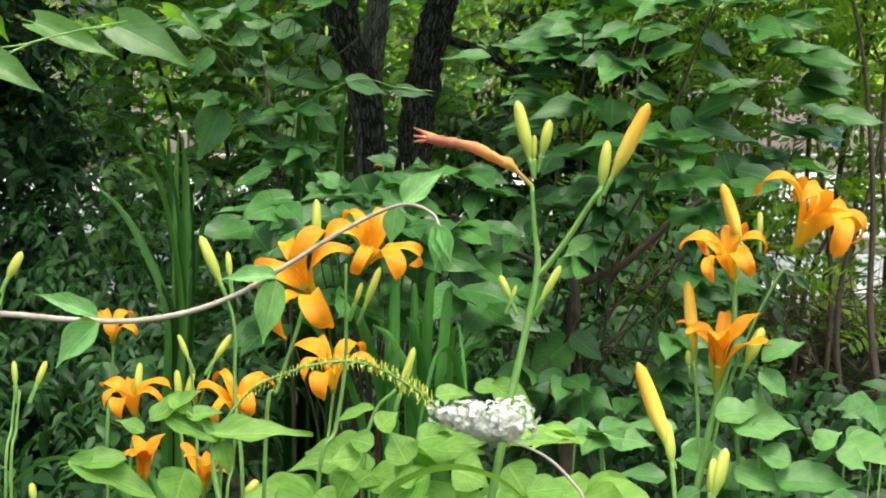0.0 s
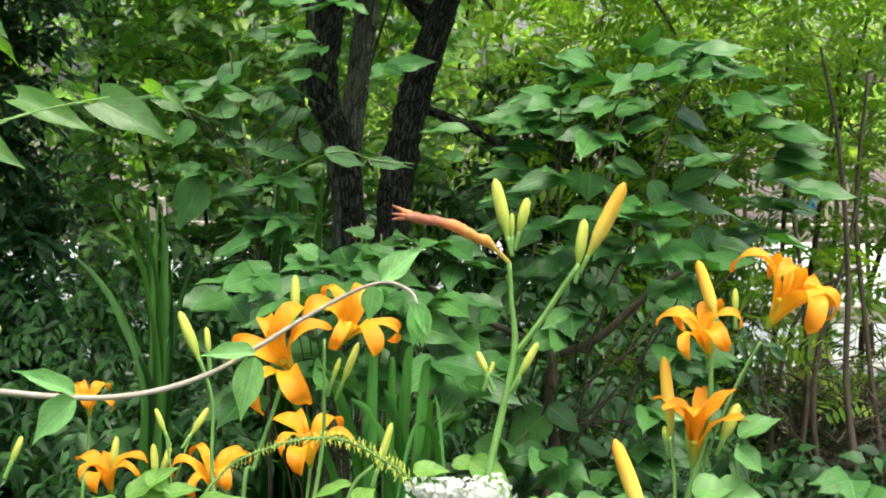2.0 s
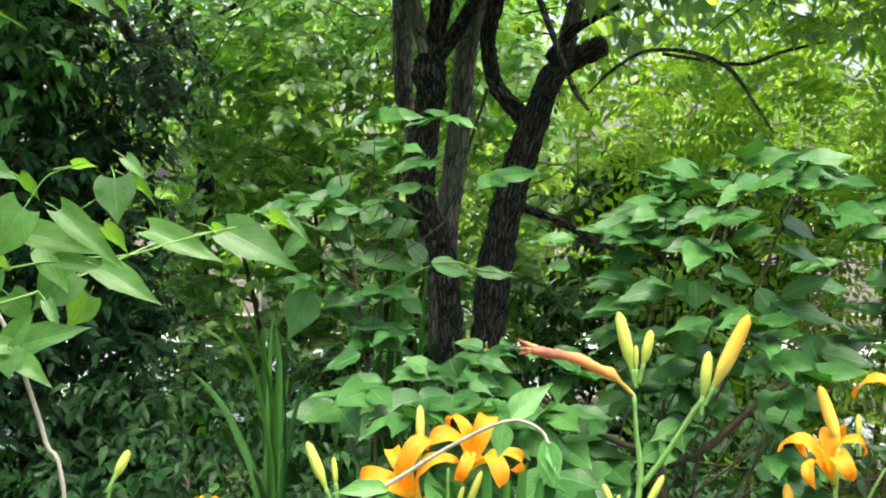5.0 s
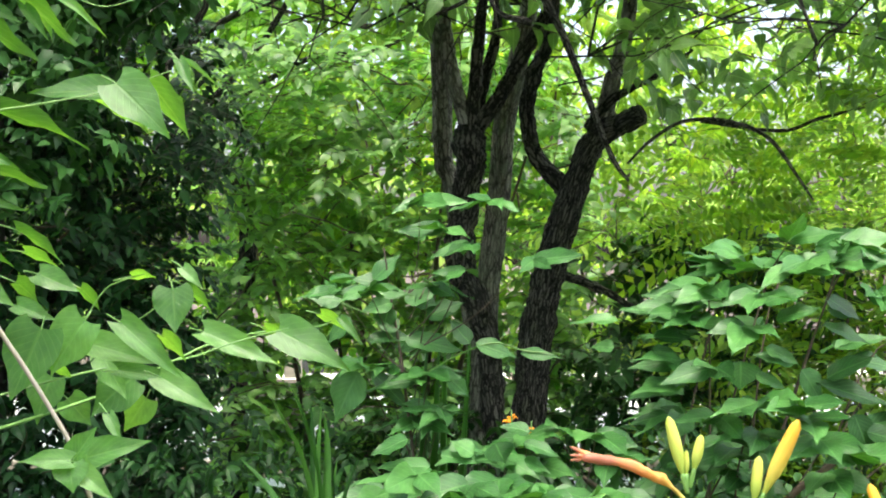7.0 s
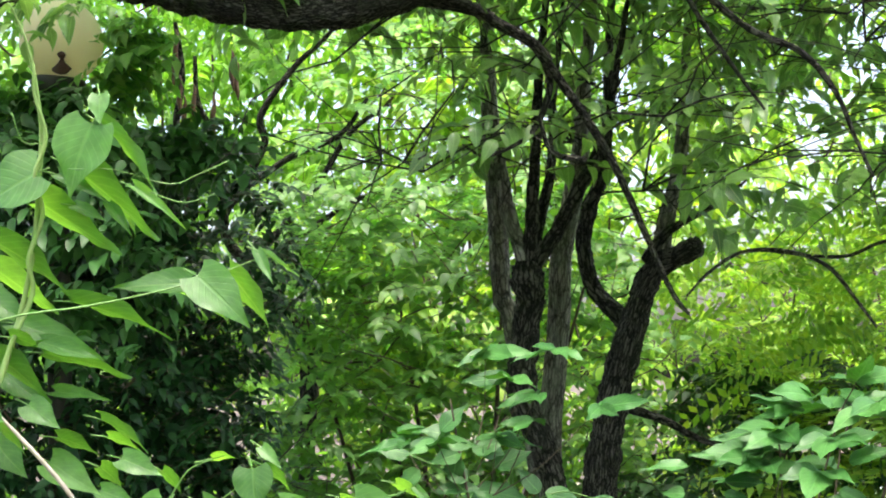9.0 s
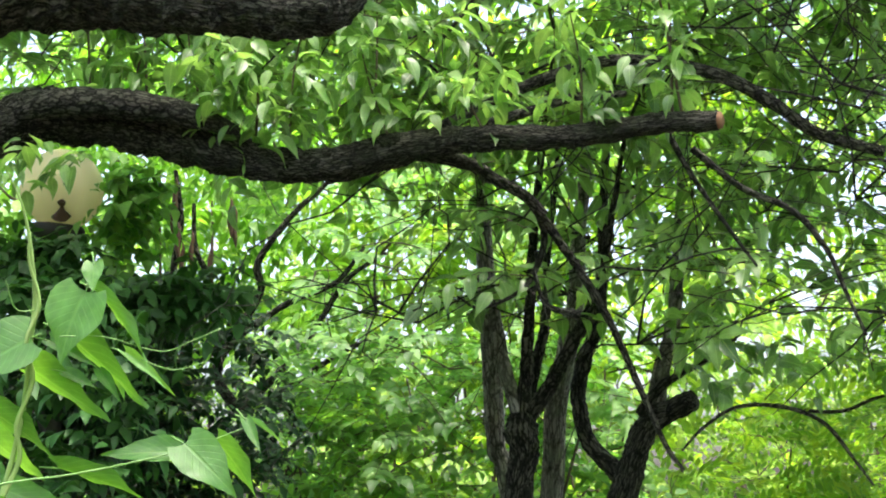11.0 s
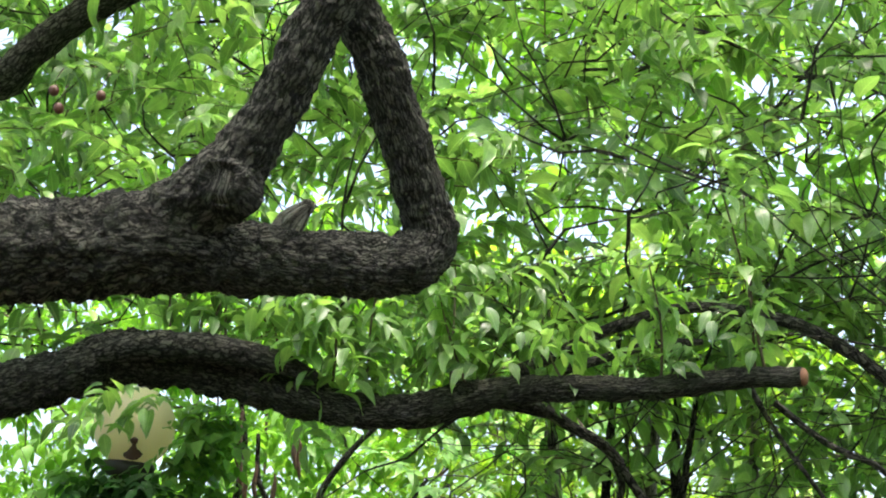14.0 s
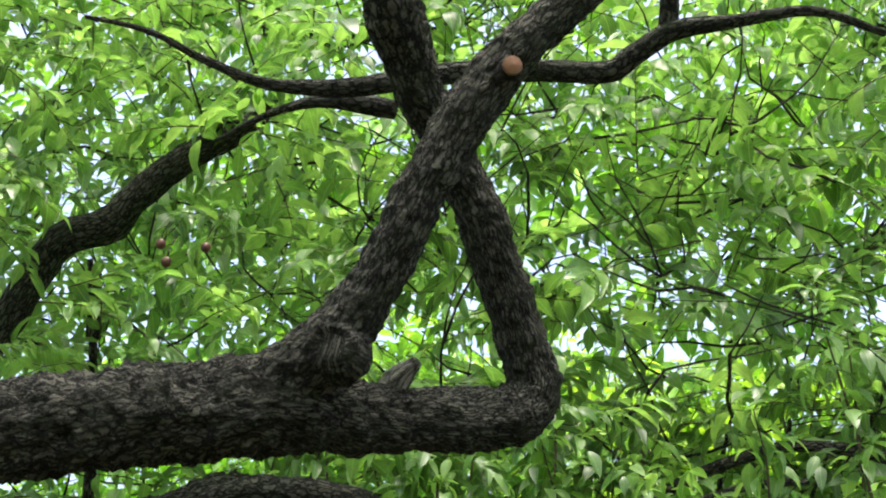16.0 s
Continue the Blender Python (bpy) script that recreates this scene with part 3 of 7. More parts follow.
# ---- the ground ----
def ground_sheet():
    n = 90
    ax = np.concatenate([-np.geomspace(400, 8, 12), np.linspace(-7.5, 7.5, n), np.geomspace(8, 400, 12)])
    X, Y = np.meshgrid(ax, ax + 3.0)
    Z = np.array([[0.05 * noise.noise(Vector((x * 0.6, y * 0.6, 0))) + 0.025 * noise.noise(Vector((x * 3, y * 3, 2))) if abs(x) < 9 and abs(y) < 12 else 0.0 for x, y in zip(r, q)] for r, q in zip(X, Y)])
    k = len(ax)
    verts = np.stack([X, Y, Z], -1).reshape(-1, 3)
    faces = [(i * k + j, i * k + j + 1, (i + 1) * k + j + 1, (i + 1) * k + j) for i in range(k - 1) for j in range(k - 1)]
    return mesh_from("ground", [tuple(v) for v in verts], faces, M_SOIL)


tagged(new("ground", ground_sheet()), "dark brown garden soil with leaf litter", "ground", kind="structure")

# a pale path behind the fence
bm = bmesh.new()
bmesh.ops.create_cube(bm, size=1, matrix=Matrix.Translation((1.0, 12.0, 0.03)) @ Matrix.Diagonal((18.0, 9.4, 0.10, 1)))
bmesh.ops.bevel(bm, geom=bm.edges[:], offset=0.02, segments=2, affect="EDGES")
me = bpy.data.meshes.new("pavement")
bm.to_mesh(me)
bm.free()
me.materials.append(M_PATH)
tagged(new("pavement", me), "pale sunlit paving beyond the garden fence", "pavement", kind="structure")


# ---- the fence at the back ----
def bar(name, lo, hi, mat, bevel=0.006):
    b = bmesh.new()
    c = [(a + d) / 2 for a, d in zip(lo, hi)]
    s = [d - a for a, d in zip(lo, hi)]
    bmesh.ops.create_cube(b, size=1, matrix=Matrix.Translation(c) @ Matrix.Diagonal((*s, 1)))
    bmesh.ops.bevel(b, geom=b.edges[:], offset=bevel, segments=1, affect="EDGES")
    m = bpy.data.meshes.new(name)
    b.to_mesh(m)
    b.free()
    m.materials.append(mat)
    return m


fence = thing("fence", (0, 6.6, 0), "weathered grey rail fence behind the shrubs", "fence")
for z in (0.40, 0.80):
    part("rail", bar("rail", (-3.6, 6.57, z), (4.2, 6.62, z + 0.09), M_RAIL), fence)
for x in np.arange(-3.5, 4.3, 1.1):
    part("post", bar("post", (x - 0.04, 6.625, 0.0), (x + 0.04, 6.70, 1.0), M_RAIL), fence)


# an unidentified blue and white thing beyond the fence; panel and post are made up
M_BLUE = grain_material("smooth_blue", [(0.3, (0.03, 0.16, 0.50)), (0.7, (0.05, 0.22, 0.60))], 20, 0.4, 0.05, distance=0.001)
M_STRIPE = grain_material("smooth_white", [(0.3, (0.70, 0.72, 0.72)), (0.7, (0.80, 0.81, 0.80))], 20, 0.4, 0.05, distance=0.001)
blue_patch = thing("sign", (2.24, 7.6, 0.08), "unidentified blue and white patch beyond the fence, built as a panel on a post", "sign")
part("post", bar("post", (2.227, 7.63, 0.08), (2.257, 7.66, 1.043), M_RAIL), blue_patch)
part("panel", bar("panel", (2.182, 7.60, 0.863), (2.302, 7.625, 1.103), M_BLUE), blue_patch, "blue panel")
part("stripe", bar("stripe", (2.192, 7.594, 1.023), (2.292, 7.599, 1.083), M_STRIPE, 0.001), blue_patch, "white stripe")


# ---- the two-stemmed tree ----
tree = thing("tree", (-0.1, 4.2, 0), "old multi-stemmed tree with dark fissured bark and pruned limbs", "tree")
part("trunk", tube("trunk", [(-0.16, 4.25, -0.05, 0.11), (-0.15, 4.22, 0.35, 0.080), (-0.13, 4.20, 0.75, 0.062)] + [(-0.098, 4.185, 1.004, 0.0545), (-0.082, 4.194, 1.143, 0.0520), (-0.066, 4.198, 1.258, 0.0521), (-0.022, 4.199, 1.442, 0.0488), (0.032, 4.191, 1.626, 0.0448), (0.081, 4.179, 1.766, 0.0390), (0.134, 4.168, 1.850, 0.0358)], M_BARK_BLACK, 32, 20, 0.21), tree)
part("limb", tube("limb", [(-0.15, 4.18, 0.45, 0.06), (-0.17, 4.16, 0.62, 0.044)] + [(-0.208, 4.131, 1.010, 0.0370), (-0.217, 4.141, 1.192, 0.0380), (-0.250, 4.142, 1.315, 0.0400), (-0.304, 4.137, 1.464, 0.0455), (-0.288, 4.131, 1.621, 0.0425), (-0.268, 4.122, 1.750, 0.0440), (-0.270, 4.112, 1.825, 0.0530), (-0.268, 4.110, 1.875, 0.0400)], M_BARK_BLACK, 28, 20, 0.21), tree)
for pts in ([(0.134, 4.167, 1.856, 0.0459), (0.188, 4.113, 1.867, 0.0324), (0.248, 4.056, 1.893, 0.0345)],
            [(0.045, 4.239, 1.655, 0.0315), (-0.002, 4.251, 1.713, 0.0292), (-0.067, 4.260, 1.792, 0.0262), (-0.093, 4.260, 1.927, 0.0255), (-0.068, 4.259, 2.052, 0.0239), (-0.022, 4.257, 2.158, 0.0208), (0.007, 4.233, 2.350, 0.0185), (0.018, 4.202, 2.538, 0.0146), (0.047, 4.142, 2.784, 0.0114), (0.091, 4.065, 3.032, 0.0065)],
            [(-0.266, 4.112, 1.845, 0.0238), (-0.245, 4.094, 2.034, 0.0200), (-0.224, 4.069, 2.219, 0.0170), (-0.203, 4.031, 2.416, 0.0148), (-0.167, 3.972, 2.654, 0.0110), (-0.129, 3.901, 2.879, 0.0071), (-0.068, 3.840, 3.050, 0.0038)],
            [(-0.261, 4.112, 1.845, 0.0247), (-0.171, 4.080, 1.961, 0.0231), (-0.092, 4.039, 2.091, 0.0208), (-0.031, 3.998, 2.192, 0.0172), (0.012, 3.946, 2.323, 0.0134), (0.046, 3.884, 2.473, 0.0092), (0.095, 3.796, 2.673, 0.0063), (0.172, 3.712, 2.831, 0.0035)],
            [(-0.258, 4.160, 1.867, 0.0190), (-0.213, 4.157, 2.042, 0.0161), (-0.180, 4.154, 2.181, 0.0149), (-0.168, 4.133, 2.369, 0.0105), (-0.129, 4.096, 2.585, 0.0074), (-0.108, 4.043, 2.810, 0.0045)]):
    part("limb", tube("limb", pts, M_BARK_BLACK, 18, 14, 0.20, 20), tree)

for pts in ([(0.134, 4.167, 1.856, 0.0294), (0.171, 4.180, 2.001, 0.0265), (0.219, 4.184, 2.158, 0.0238), (0.242, 4.179, 2.332, 0.0195), (0.261, 4.159, 2.537, 0.0137), (0.295, 4.109, 2.799, 0.0100), (0.361, 4.050, 3.032, 0.0054)],
            [(-0.266, 4.112, 1.845, 0.0247), (-0.311, 4.112, 2.003, 0.0226), (-0.335, 4.108, 2.159, 0.0197), (-0.357, 4.086, 2.364, 0.0161), (-0.369, 4.056, 2.565, 0.0112), (-0.370, 4.002, 2.806, 0.0082), (-0.345, 3.947, 3.022, 0.0045)]):
    part("limb", tube("limb", pts, M_BARK_GREY, 16, 12, 0.13, 20), tree, "weathered grey limb")
for pts in ([(-0.007, 4.350, 1.415, 0.0185), (0.073, 4.350, 1.391, 0.0142), (0.153, 4.350, 1.355, 0.0130), (0.232, 4.350, 1.307, 0.0109), (0.311, 4.350, 1.274, 0.0055)],
            [(0.097, 4.150, 1.859, 0.0207), (0.152, 4.150, 1.936, 0.0173), (0.215, 4.150, 1.976, 0.0121), (0.312, 4.150, 2.024, 0.0078), (0.419, 4.150, 2.098, 0.0043)]):
    part("dead_limb", tube("dead_limb", pts, M_BARK_BLACK, 14, 8, 0.2, 24), tree, "dead broken blackish limb")

grey_tree = thing("tree", (-0.2, 4.72, 0), "grey-barked slender tree close behind the dark one", "tree")
part("trunk", tube("trunk", [(-0.27, 4.72, -0.05, 0.075), (-0.27, 4.71, 0.6, 0.06)] + [(-0.249, 4.693, 1.265, 0.0441), (-0.223, 4.692, 1.502, 0.0421), (-0.194, 4.682, 1.718, 0.0401), (-0.176, 4.660, 1.933, 0.0392), (-0.128, 4.634, 2.125, 0.0372), (-0.086, 4.600, 2.312, 0.0313), (-0.064, 4.548, 2.533, 0.0264), (-0.022, 4.466, 2.814, 0.0215), (-0.027, 4.344, 3.144, 0.0127)], M_BARK_GREY, 14, 7, 0.07), grey_tree)
part("limb", tube("limb", [(-0.27, 4.72, 1.1, 0.045)] + [(-0.364, 4.721, 1.723, 0.0336), (-0.392, 4.712, 1.803, 0.0336), (-0.392, 4.678, 2.078, 0.0356), (-0.398, 4.635, 2.308, 0.0336), (-0.397, 4.569, 2.586, 0.0277), (-0.381, 4.484, 2.870, 0.0218), (-0.396, 4.370, 3.169, 0.0119)], M_BARK_GREY, 12, 7, 0.07), grey_tree)


# ---- the tree overhead: trunk out of view, two heavy limbs that reach in ----
over = thing("tree", (-2.35, 2.6, 0), "large fruit tree whose heavy dark limbs reach overhead", "tree")
part("trunk", tube("trunk", [(-2.40, 2.62, -0.05, 0.26), (-2.36, 2.60, 0.5, 0.20), (-2.33, 2.58, 1.4, 0.17), (-2.30, 2.55, 2.1, 0.17), (-2.35, 2.6, 2.7, 0.15), (-2.5, 2.7, 3.6, 0.12), (-2.6, 2.8, 4.8, 0.08)], M_BARK, 20, 8, 0.08), over)
limb_a = part("limb", tube("limb", [(-2.30, 2.5, 2.30, 0.12), (-2.02, 2.2, 2.44, 0.11)] + [(-1.762, 2.064, 2.508, 0.1045), (-1.601, 2.120, 2.513, 0.0997), (-1.424, 2.110, 2.517, 0.0933), (-1.246, 2.112, 2.526, 0.0935), (-1.094, 2.119, 2.528, 0.0914), (-0.967, 2.128, 2.533, 0.0873), (-0.858, 2.243, 2.540, 0.0698), (-0.742, 2.364, 2.566, 0.0632), (-0.638, 2.484, 2.593, 0.0653), (-0.567, 2.563, 2.630, 0.0639), (-0.533, 2.586, 2.688, 0.0586), (-0.546, 2.546, 2.778, 0.0545), (-0.574, 2.487, 2.888, 0.0528), (-0.609, 2.399, 3.009, 0.0509)], M_BARK, 72, 34, 0.17), over, "thick low limb with a sharp elbow")
part("limb", tube("limb", [(-0.589, 2.430, 2.971, 0.0497), (-0.622, 2.365, 3.052, 0.0497), (-0.661, 2.282, 3.150, 0.0497), (-0.705, 2.175, 3.245, 0.0545), (-0.724, 2.072, 3.321, 0.0602), (-0.729, 1.989, 3.403, 0.0584), (-0.736, 1.871, 3.509, 0.0553)], M_BARK, 52, 28, 0.16), over)
front = part("limb", tube("limb", [(-0.976, 2.110, 2.559, 0.0655), (-0.875, 2.097, 2.614, 0.0650), (-0.785, 2.078, 2.702, 0.0531), (-0.712, 2.044, 2.808, 0.0478), (-0.641, 2.016, 2.929, 0.0495), (-0.560, 1.995, 3.049, 0.0514), (-0.480, 1.986, 3.146, 0.0465), (-0.390, 1.984, 3.229, 0.0414), (-0.299, 1.981, 3.306, 0.0385), (-0.160, 1.998, 3.445, 0.0332)], M_BARK, 60, 30, 0.16), over)
part("pruned_stub", tube("pruned_stub", [(-0.503, 1.995, 3.098, 0.0225), (-0.469, 1.941, 3.100, 0.0232)], M_BARK, 18, 4, 0.10, 40), front)
face = tube("sawn_face", [(-0.468, 1.935, 3.096, 0.0182), (-0.464, 1.926, 3.094, 0.0181)], M_CUT, 18, 2, 0.06, 60)
face.polygons.foreach_set("use_smooth", np.zeros(len(face.polygons), dtype=bool))
part("sawn_face", face, front, "orange freshly sawn branch face")
part("broken_stub", tube("broken_stub", [(-0.787, 2.318, 2.603, 0.0355), (-0.756, 2.294, 2.634, 0.0274), (-0.722, 2.275, 2.654, 0.0136)], M_BARK_GREY, 12, 5, 0.2), limb_a)
knob = Vector([(-0.822, 2.027, 2.601)][0])
part("knot", tube("knot", [(*(knob + Vector((0.005, 0.05, 0))), 0.06), (*knob, 0.046), (*(knob + Vector((0, -0.012, -0.002))), 0.036), (*(knob + Vector((0, -0.012, -0.002))), 0.018), (*(knob + Vector((0, 0.004, 0))), 0.010)], M_BARK, 18, 6, 0.12, 30), limb_a)
limb_b = part("limb", tube("limb", [(-2.32, 2.75, 2.2, 0.11), (-2.24, 3.15, 2.42, 0.095)] + [(-2.076, 3.332, 2.534, 0.0854), (-1.872, 3.367, 2.599, 0.0802), (-1.689, 3.385, 2.648, 0.0733), (-1.516, 3.392, 2.691, 0.0741), (-1.315, 3.376, 2.653, 0.0706), (-1.159, 3.392, 2.610, 0.0649), (-0.991, 3.360, 2.542, 0.0555), (-0.830, 3.333, 2.494, 0.0453), (-0.659, 3.299, 2.483, 0.0459), (-0.477, 3.269, 2.507, 0.0401), (-0.269, 3.191, 2.493, 0.0326), (-0.059, 3.107, 2.460, 0.0289), (0.112, 3.022, 2.455, 0.0255), (0.271, 2.966, 2.437, 0.0225)], M_BARK, 56, 28, 0.19), over, "long level limb with a sawn end")
part("ridge", tube("ridge", [(-1.549, 3.281, 2.668, 0.0241), (-1.436, 3.270, 2.683, 0.0365), (-1.297, 3.275, 2.678, 0.0408), (-1.158, 3.281, 2.656, 0.0372), (-1.034, 3.282, 2.619, 0.0306), (-0.940, 3.274, 2.575, 0.0136)], M_BARK, 18, 12, 0.14), limb_b)
part("sawn_end", tube("sawn_end", [(0.268, 2.968, 2.4375, 0.0205), (0.276, 2.963, 2.4365, 0.0205)], M_CUT, 16, 2), limb_b)
for pts in ([(-0.469, 3.323, 2.509, 0.0296), (-0.340, 3.363, 2.476, 0.0193), (-0.283, 3.392, 2.443, 0.0164), (-0.197, 3.426, 2.394, 0.0164), (-0.155, 3.456, 2.346, 0.0180)],
            [(-0.166, 3.473, 2.358, 0.0141), (-0.076, 3.528, 2.225, 0.0120), (0.007, 3.579, 2.075, 0.0110), (0.075, 3.625, 1.907, 0.0093), (0.143, 3.661, 1.737, 0.0072), (0.188, 3.681, 1.672, 0.0045)],
            [(-0.166, 3.473, 2.358, 0.0108), (-0.156, 3.509, 2.288, 0.0098), (-0.200, 3.548, 2.190, 0.0079), (-0.257, 3.570, 2.150, 0.0060), (-0.344, 3.585, 2.126, 0.0045), (-0.405, 3.587, 2.162, 0.0030)],
            [(0.163, 3.104, 2.457, 0.0082), (0.218, 3.137, 2.351, 0.0062), (0.305, 3.170, 2.215, 0.0052), (0.361, 3.185, 2.132, 0.0031)],
            [(0.220, 3.116, 2.415, 0.0093), (0.335, 3.138, 2.316, 0.0082), (0.449, 3.142, 2.254, 0.0082), (0.523, 3.157, 2.158, 0.0072), (0.564, 3.175, 2.050, 0.0052), (0.602, 3.188, 1.955, 0.0041)],
            [(-0.070, 3.523, 2.085, 0.0120), (-0.159, 3.514, 2.116, 0.0075), (-0.187, 3.493, 2.202, 0.0060)]):
    part("branch", tube("branch", pts, M_BARK, 8, 6, 0.10), over)
for pts in ([(-1.436, 2.099, 3.453, 0.0048), (-1.319, 2.170, 3.446, 0.0075), (-1.204, 2.261, 3.406, 0.0103), (-1.080, 2.338, 3.377, 0.0150), (-0.908, 2.395, 3.382, 0.0232), (-0.779, 2.414, 3.400, 0.0272), (-0.675, 2.427, 3.409, 0.0271), (-0.495, 2.457, 3.413, 0.0271), (-0.329, 2.483, 3.402, 0.0270), (-0.262, 2.463, 3.424, 0.0269), (-0.168, 2.431, 3.459, 0.0242), (-0.030, 2.425, 3.461, 0.0161), (0.141, 2.414, 3.457, 0.0120), (0.289, 2.443, 3.397, 0.0080)],
            [(-0.181, 2.457, 3.470, 0.0230), (-0.168, 2.407, 3.527, 0.0230), (-0.161, 2.304, 3.637, 0.0190)],
            [(-1.244, 2.427, 3.296, 0.0049), (-1.125, 2.436, 3.356, 0.0091), (-1.008, 2.457, 3.392, 0.0154), (-0.907, 2.494, 3.394, 0.0237), (-0.832, 2.526, 3.387, 0.0237)],
            [(-0.431, 3.550, 2.636, 0.0202), (-0.286, 3.530, 2.689, 0.0201), (-0.127, 3.501, 2.746, 0.0180), (0.075, 3.475, 2.776, 0.0160), (0.313, 3.469, 2.721, 0.0186), (0.470, 3.472, 2.627, 0.0185), (0.579, 3.472, 2.536, 0.0171), (0.742, 3.448, 2.468, 0.0157)],
            [(-0.299, 3.465, 2.613, 0.0154), (-0.191, 3.463, 2.639, 0.0139), (-0.052, 3.456, 2.671, 0.0123), (0.084, 3.455, 2.672, 0.0093)],
            [(-2.431, 3.441, 3.197, 0.0671), (-2.335, 3.451, 3.298, 0.0594), (-2.246, 3.430, 3.436, 0.0527), (-2.138, 3.411, 3.576, 0.0575), (-2.008, 3.452, 3.632, 0.0594), (-1.916, 3.445, 3.721, 0.0527), (-1.752, 3.443, 3.847, 0.0479), (-1.589, 3.460, 3.932, 0.0383), (-1.475, 3.452, 4.009, 0.0249)],
            [(-2.089, 3.602, 3.305, 0.0249), (-2.071, 3.548, 3.420, 0.0211), (-2.052, 3.500, 3.518, 0.0153)],
            [(-2.28, 4.05, 2.1, 0.022), (-2.229, 3.965, 2.884, 0.0190), (-2.210, 3.902, 3.061, 0.0170), (-2.174, 3.770, 3.375, 0.0140), (-2.14, 3.62, 3.60, 0.010)],
            [(0.197, 3.876, 1.733, 0.0034), (0.262, 3.866, 1.796, 0.0049), (0.357, 3.851, 1.849, 0.0058), (0.482, 3.838, 1.845, 0.0063), (0.591, 3.829, 1.795, 0.0063), (0.667, 3.828, 1.689, 0.0049), (0.712, 3.825, 1.617, 0.0029)],
            [(0.462, 4.341, 1.897, 0.0055), (0.706, 4.313, 1.859, 0.0060), (0.825, 4.288, 1.893, 0.0055), (0.957, 4.256, 1.922, 0.0033)]):
    part("branch", tube("branch", pts, M_BARK, 10, 7, 0.09), over)

# foliage of the tree overhead: sprays in clumps, with gaps of sky between
high = np.vstack([
    box_places((-1.4, 3.3, 2.8), (1.6, 4.4, 4.0), 310, 13, 0.12),
    box_places((-3.2, 3.4, 2.9), (-1.4, 4.6, 4.0), 110, 13, 0.12),
    bunched((-3.8, 3.1, 4.0), (1.9, 4.5, 5.4), 640, 13, 0.15, 0.30),
])
over_crown = tagged(part("crown", leaf_cloud("crown", M_CANOPY, high, 0.110, 0.43, 0.6, (0, -0.35, 0.7), 0.20, form=FINE_LEAF, wood=M_WOOD, droop=0.4, curl=1.4), over, "fresh green leaves in hanging sprays"), kind="stuff")
SIDE = np.random.default_rng(21)
flank = np.vstack([
    box_places((-3.0, 3.7, 3.7), (-1.6, 4.9, 5.3), 110, 12, 0.12, SIDE),
    box_places((-0.1, 4.0, 4.2), (1.0, 4.9, 5.3), 45, 12, 0.12, SIDE),
])
tagged(part("leaf_spray", leaf_cloud("leaf_spray", M_CANOPY, flank, 0.108, 0.43, 0.6, (0, -0.35, 0.7), 0.20, SIDE, form=FINE_LEAF, wood=M_WOOD, droop=0.4, curl=1.4), over, "leafy sprays on the outer boughs"), kind="stuff")
veil = box_places((-2.5, 2.95, 3.05), (-1.15, 3.3, 4.15), 62, 9, 0.1, SIDE)
tagged(part("leaf_spray", leaf_cloud("leaf_spray", M_CANOPY, veil, 0.10, 0.42, 0.5, (0, -0.3, 0.8), 0.1, SIDE, form=FINE_LEAF, wood=M_WOOD, droop=0.35, curl=1.8), over, "rosettes of arching leaves along a limb"), kind="stuff")
# unseen boughs and leaves overhead, added to keep sky light off the bed
ROOF = np.random.default_rng(33)
roof = np.vstack([box_places((-3.2, -1.6, 4.5), (2.6, 2.5, 5.8), 520, 12, 0.12, ROOF), box_places((-3.4, 2.0, 4.9), (2.4, 3.4, 6.0), 120, 12, 0.12, ROOF)])
tagged(part("leaf_spray", leaf_cloud("leaf_spray", M_CANOPY, roof, 0.13, 0.45, 0.6, (0, 0, 0.9), 0.20, ROOF, wood=M_WOOD, droop=0.4), over, "unseen leafy roof added above the flower bed to dim it"), kind="stuff")
for pts in ([(-2.5, 2.7, 3.6, 0.09), (-1.9, 1.7, 4.5, 0.07), (-0.8, 0.7, 5.0, 0.045), (0.8, -0.2, 5.3, 0.02)], [(-2.5, 2.7, 3.7, 0.08), (-2.3, 1.2, 4.6, 0.06), (-2.0, -0.4, 5.1, 0.03), (-1.7, -1.3, 5.3, 0.015)], [(-0.16, 1.998, 3.445, 0.033), (0.4, 1.7, 4.2, 0.028), (1.2, 1.2, 4.9, 0.02), (2.0, 0.8, 5.3, 0.01)]):
    part("limb", tube("limb", pts, M_BARK, 14, 8, 0.1), over)
hung = np.vstack([
    box_places((-1.2, 3.62, 2.6), (1.4, 4.0, 3.1), 105, 10, 0.09),
    box_places((-0.8, 3.6, 2.45), (0.8, 4.1, 3.1), 80, 10, 0.09),
    box_places((0.2, 3.6, 1.95), (1.6, 4.4, 2.6), 90, 10, 0.10),
    box_places((-0.6, 3.5, 2.1), (0.4, 4.1, 2.5), 30, 8, 0.09),
])
tagged(part("leaf_spray", leaf_cloud("leaf_spray", M_CANOPY, hung, 0.088, 0.44, 0.55, (0, -0.35, 0.7), 0.25, form=FINE_LEAF, wood=M_WOOD, droop=0.4, curl=1.3), over, "low hanging sprays of fresh leaves"), kind="stuff")
tagged(part("twig", twig_net("twig", M_BARK, high, 950, 0.55, 0.0045), over), kind="stuff")


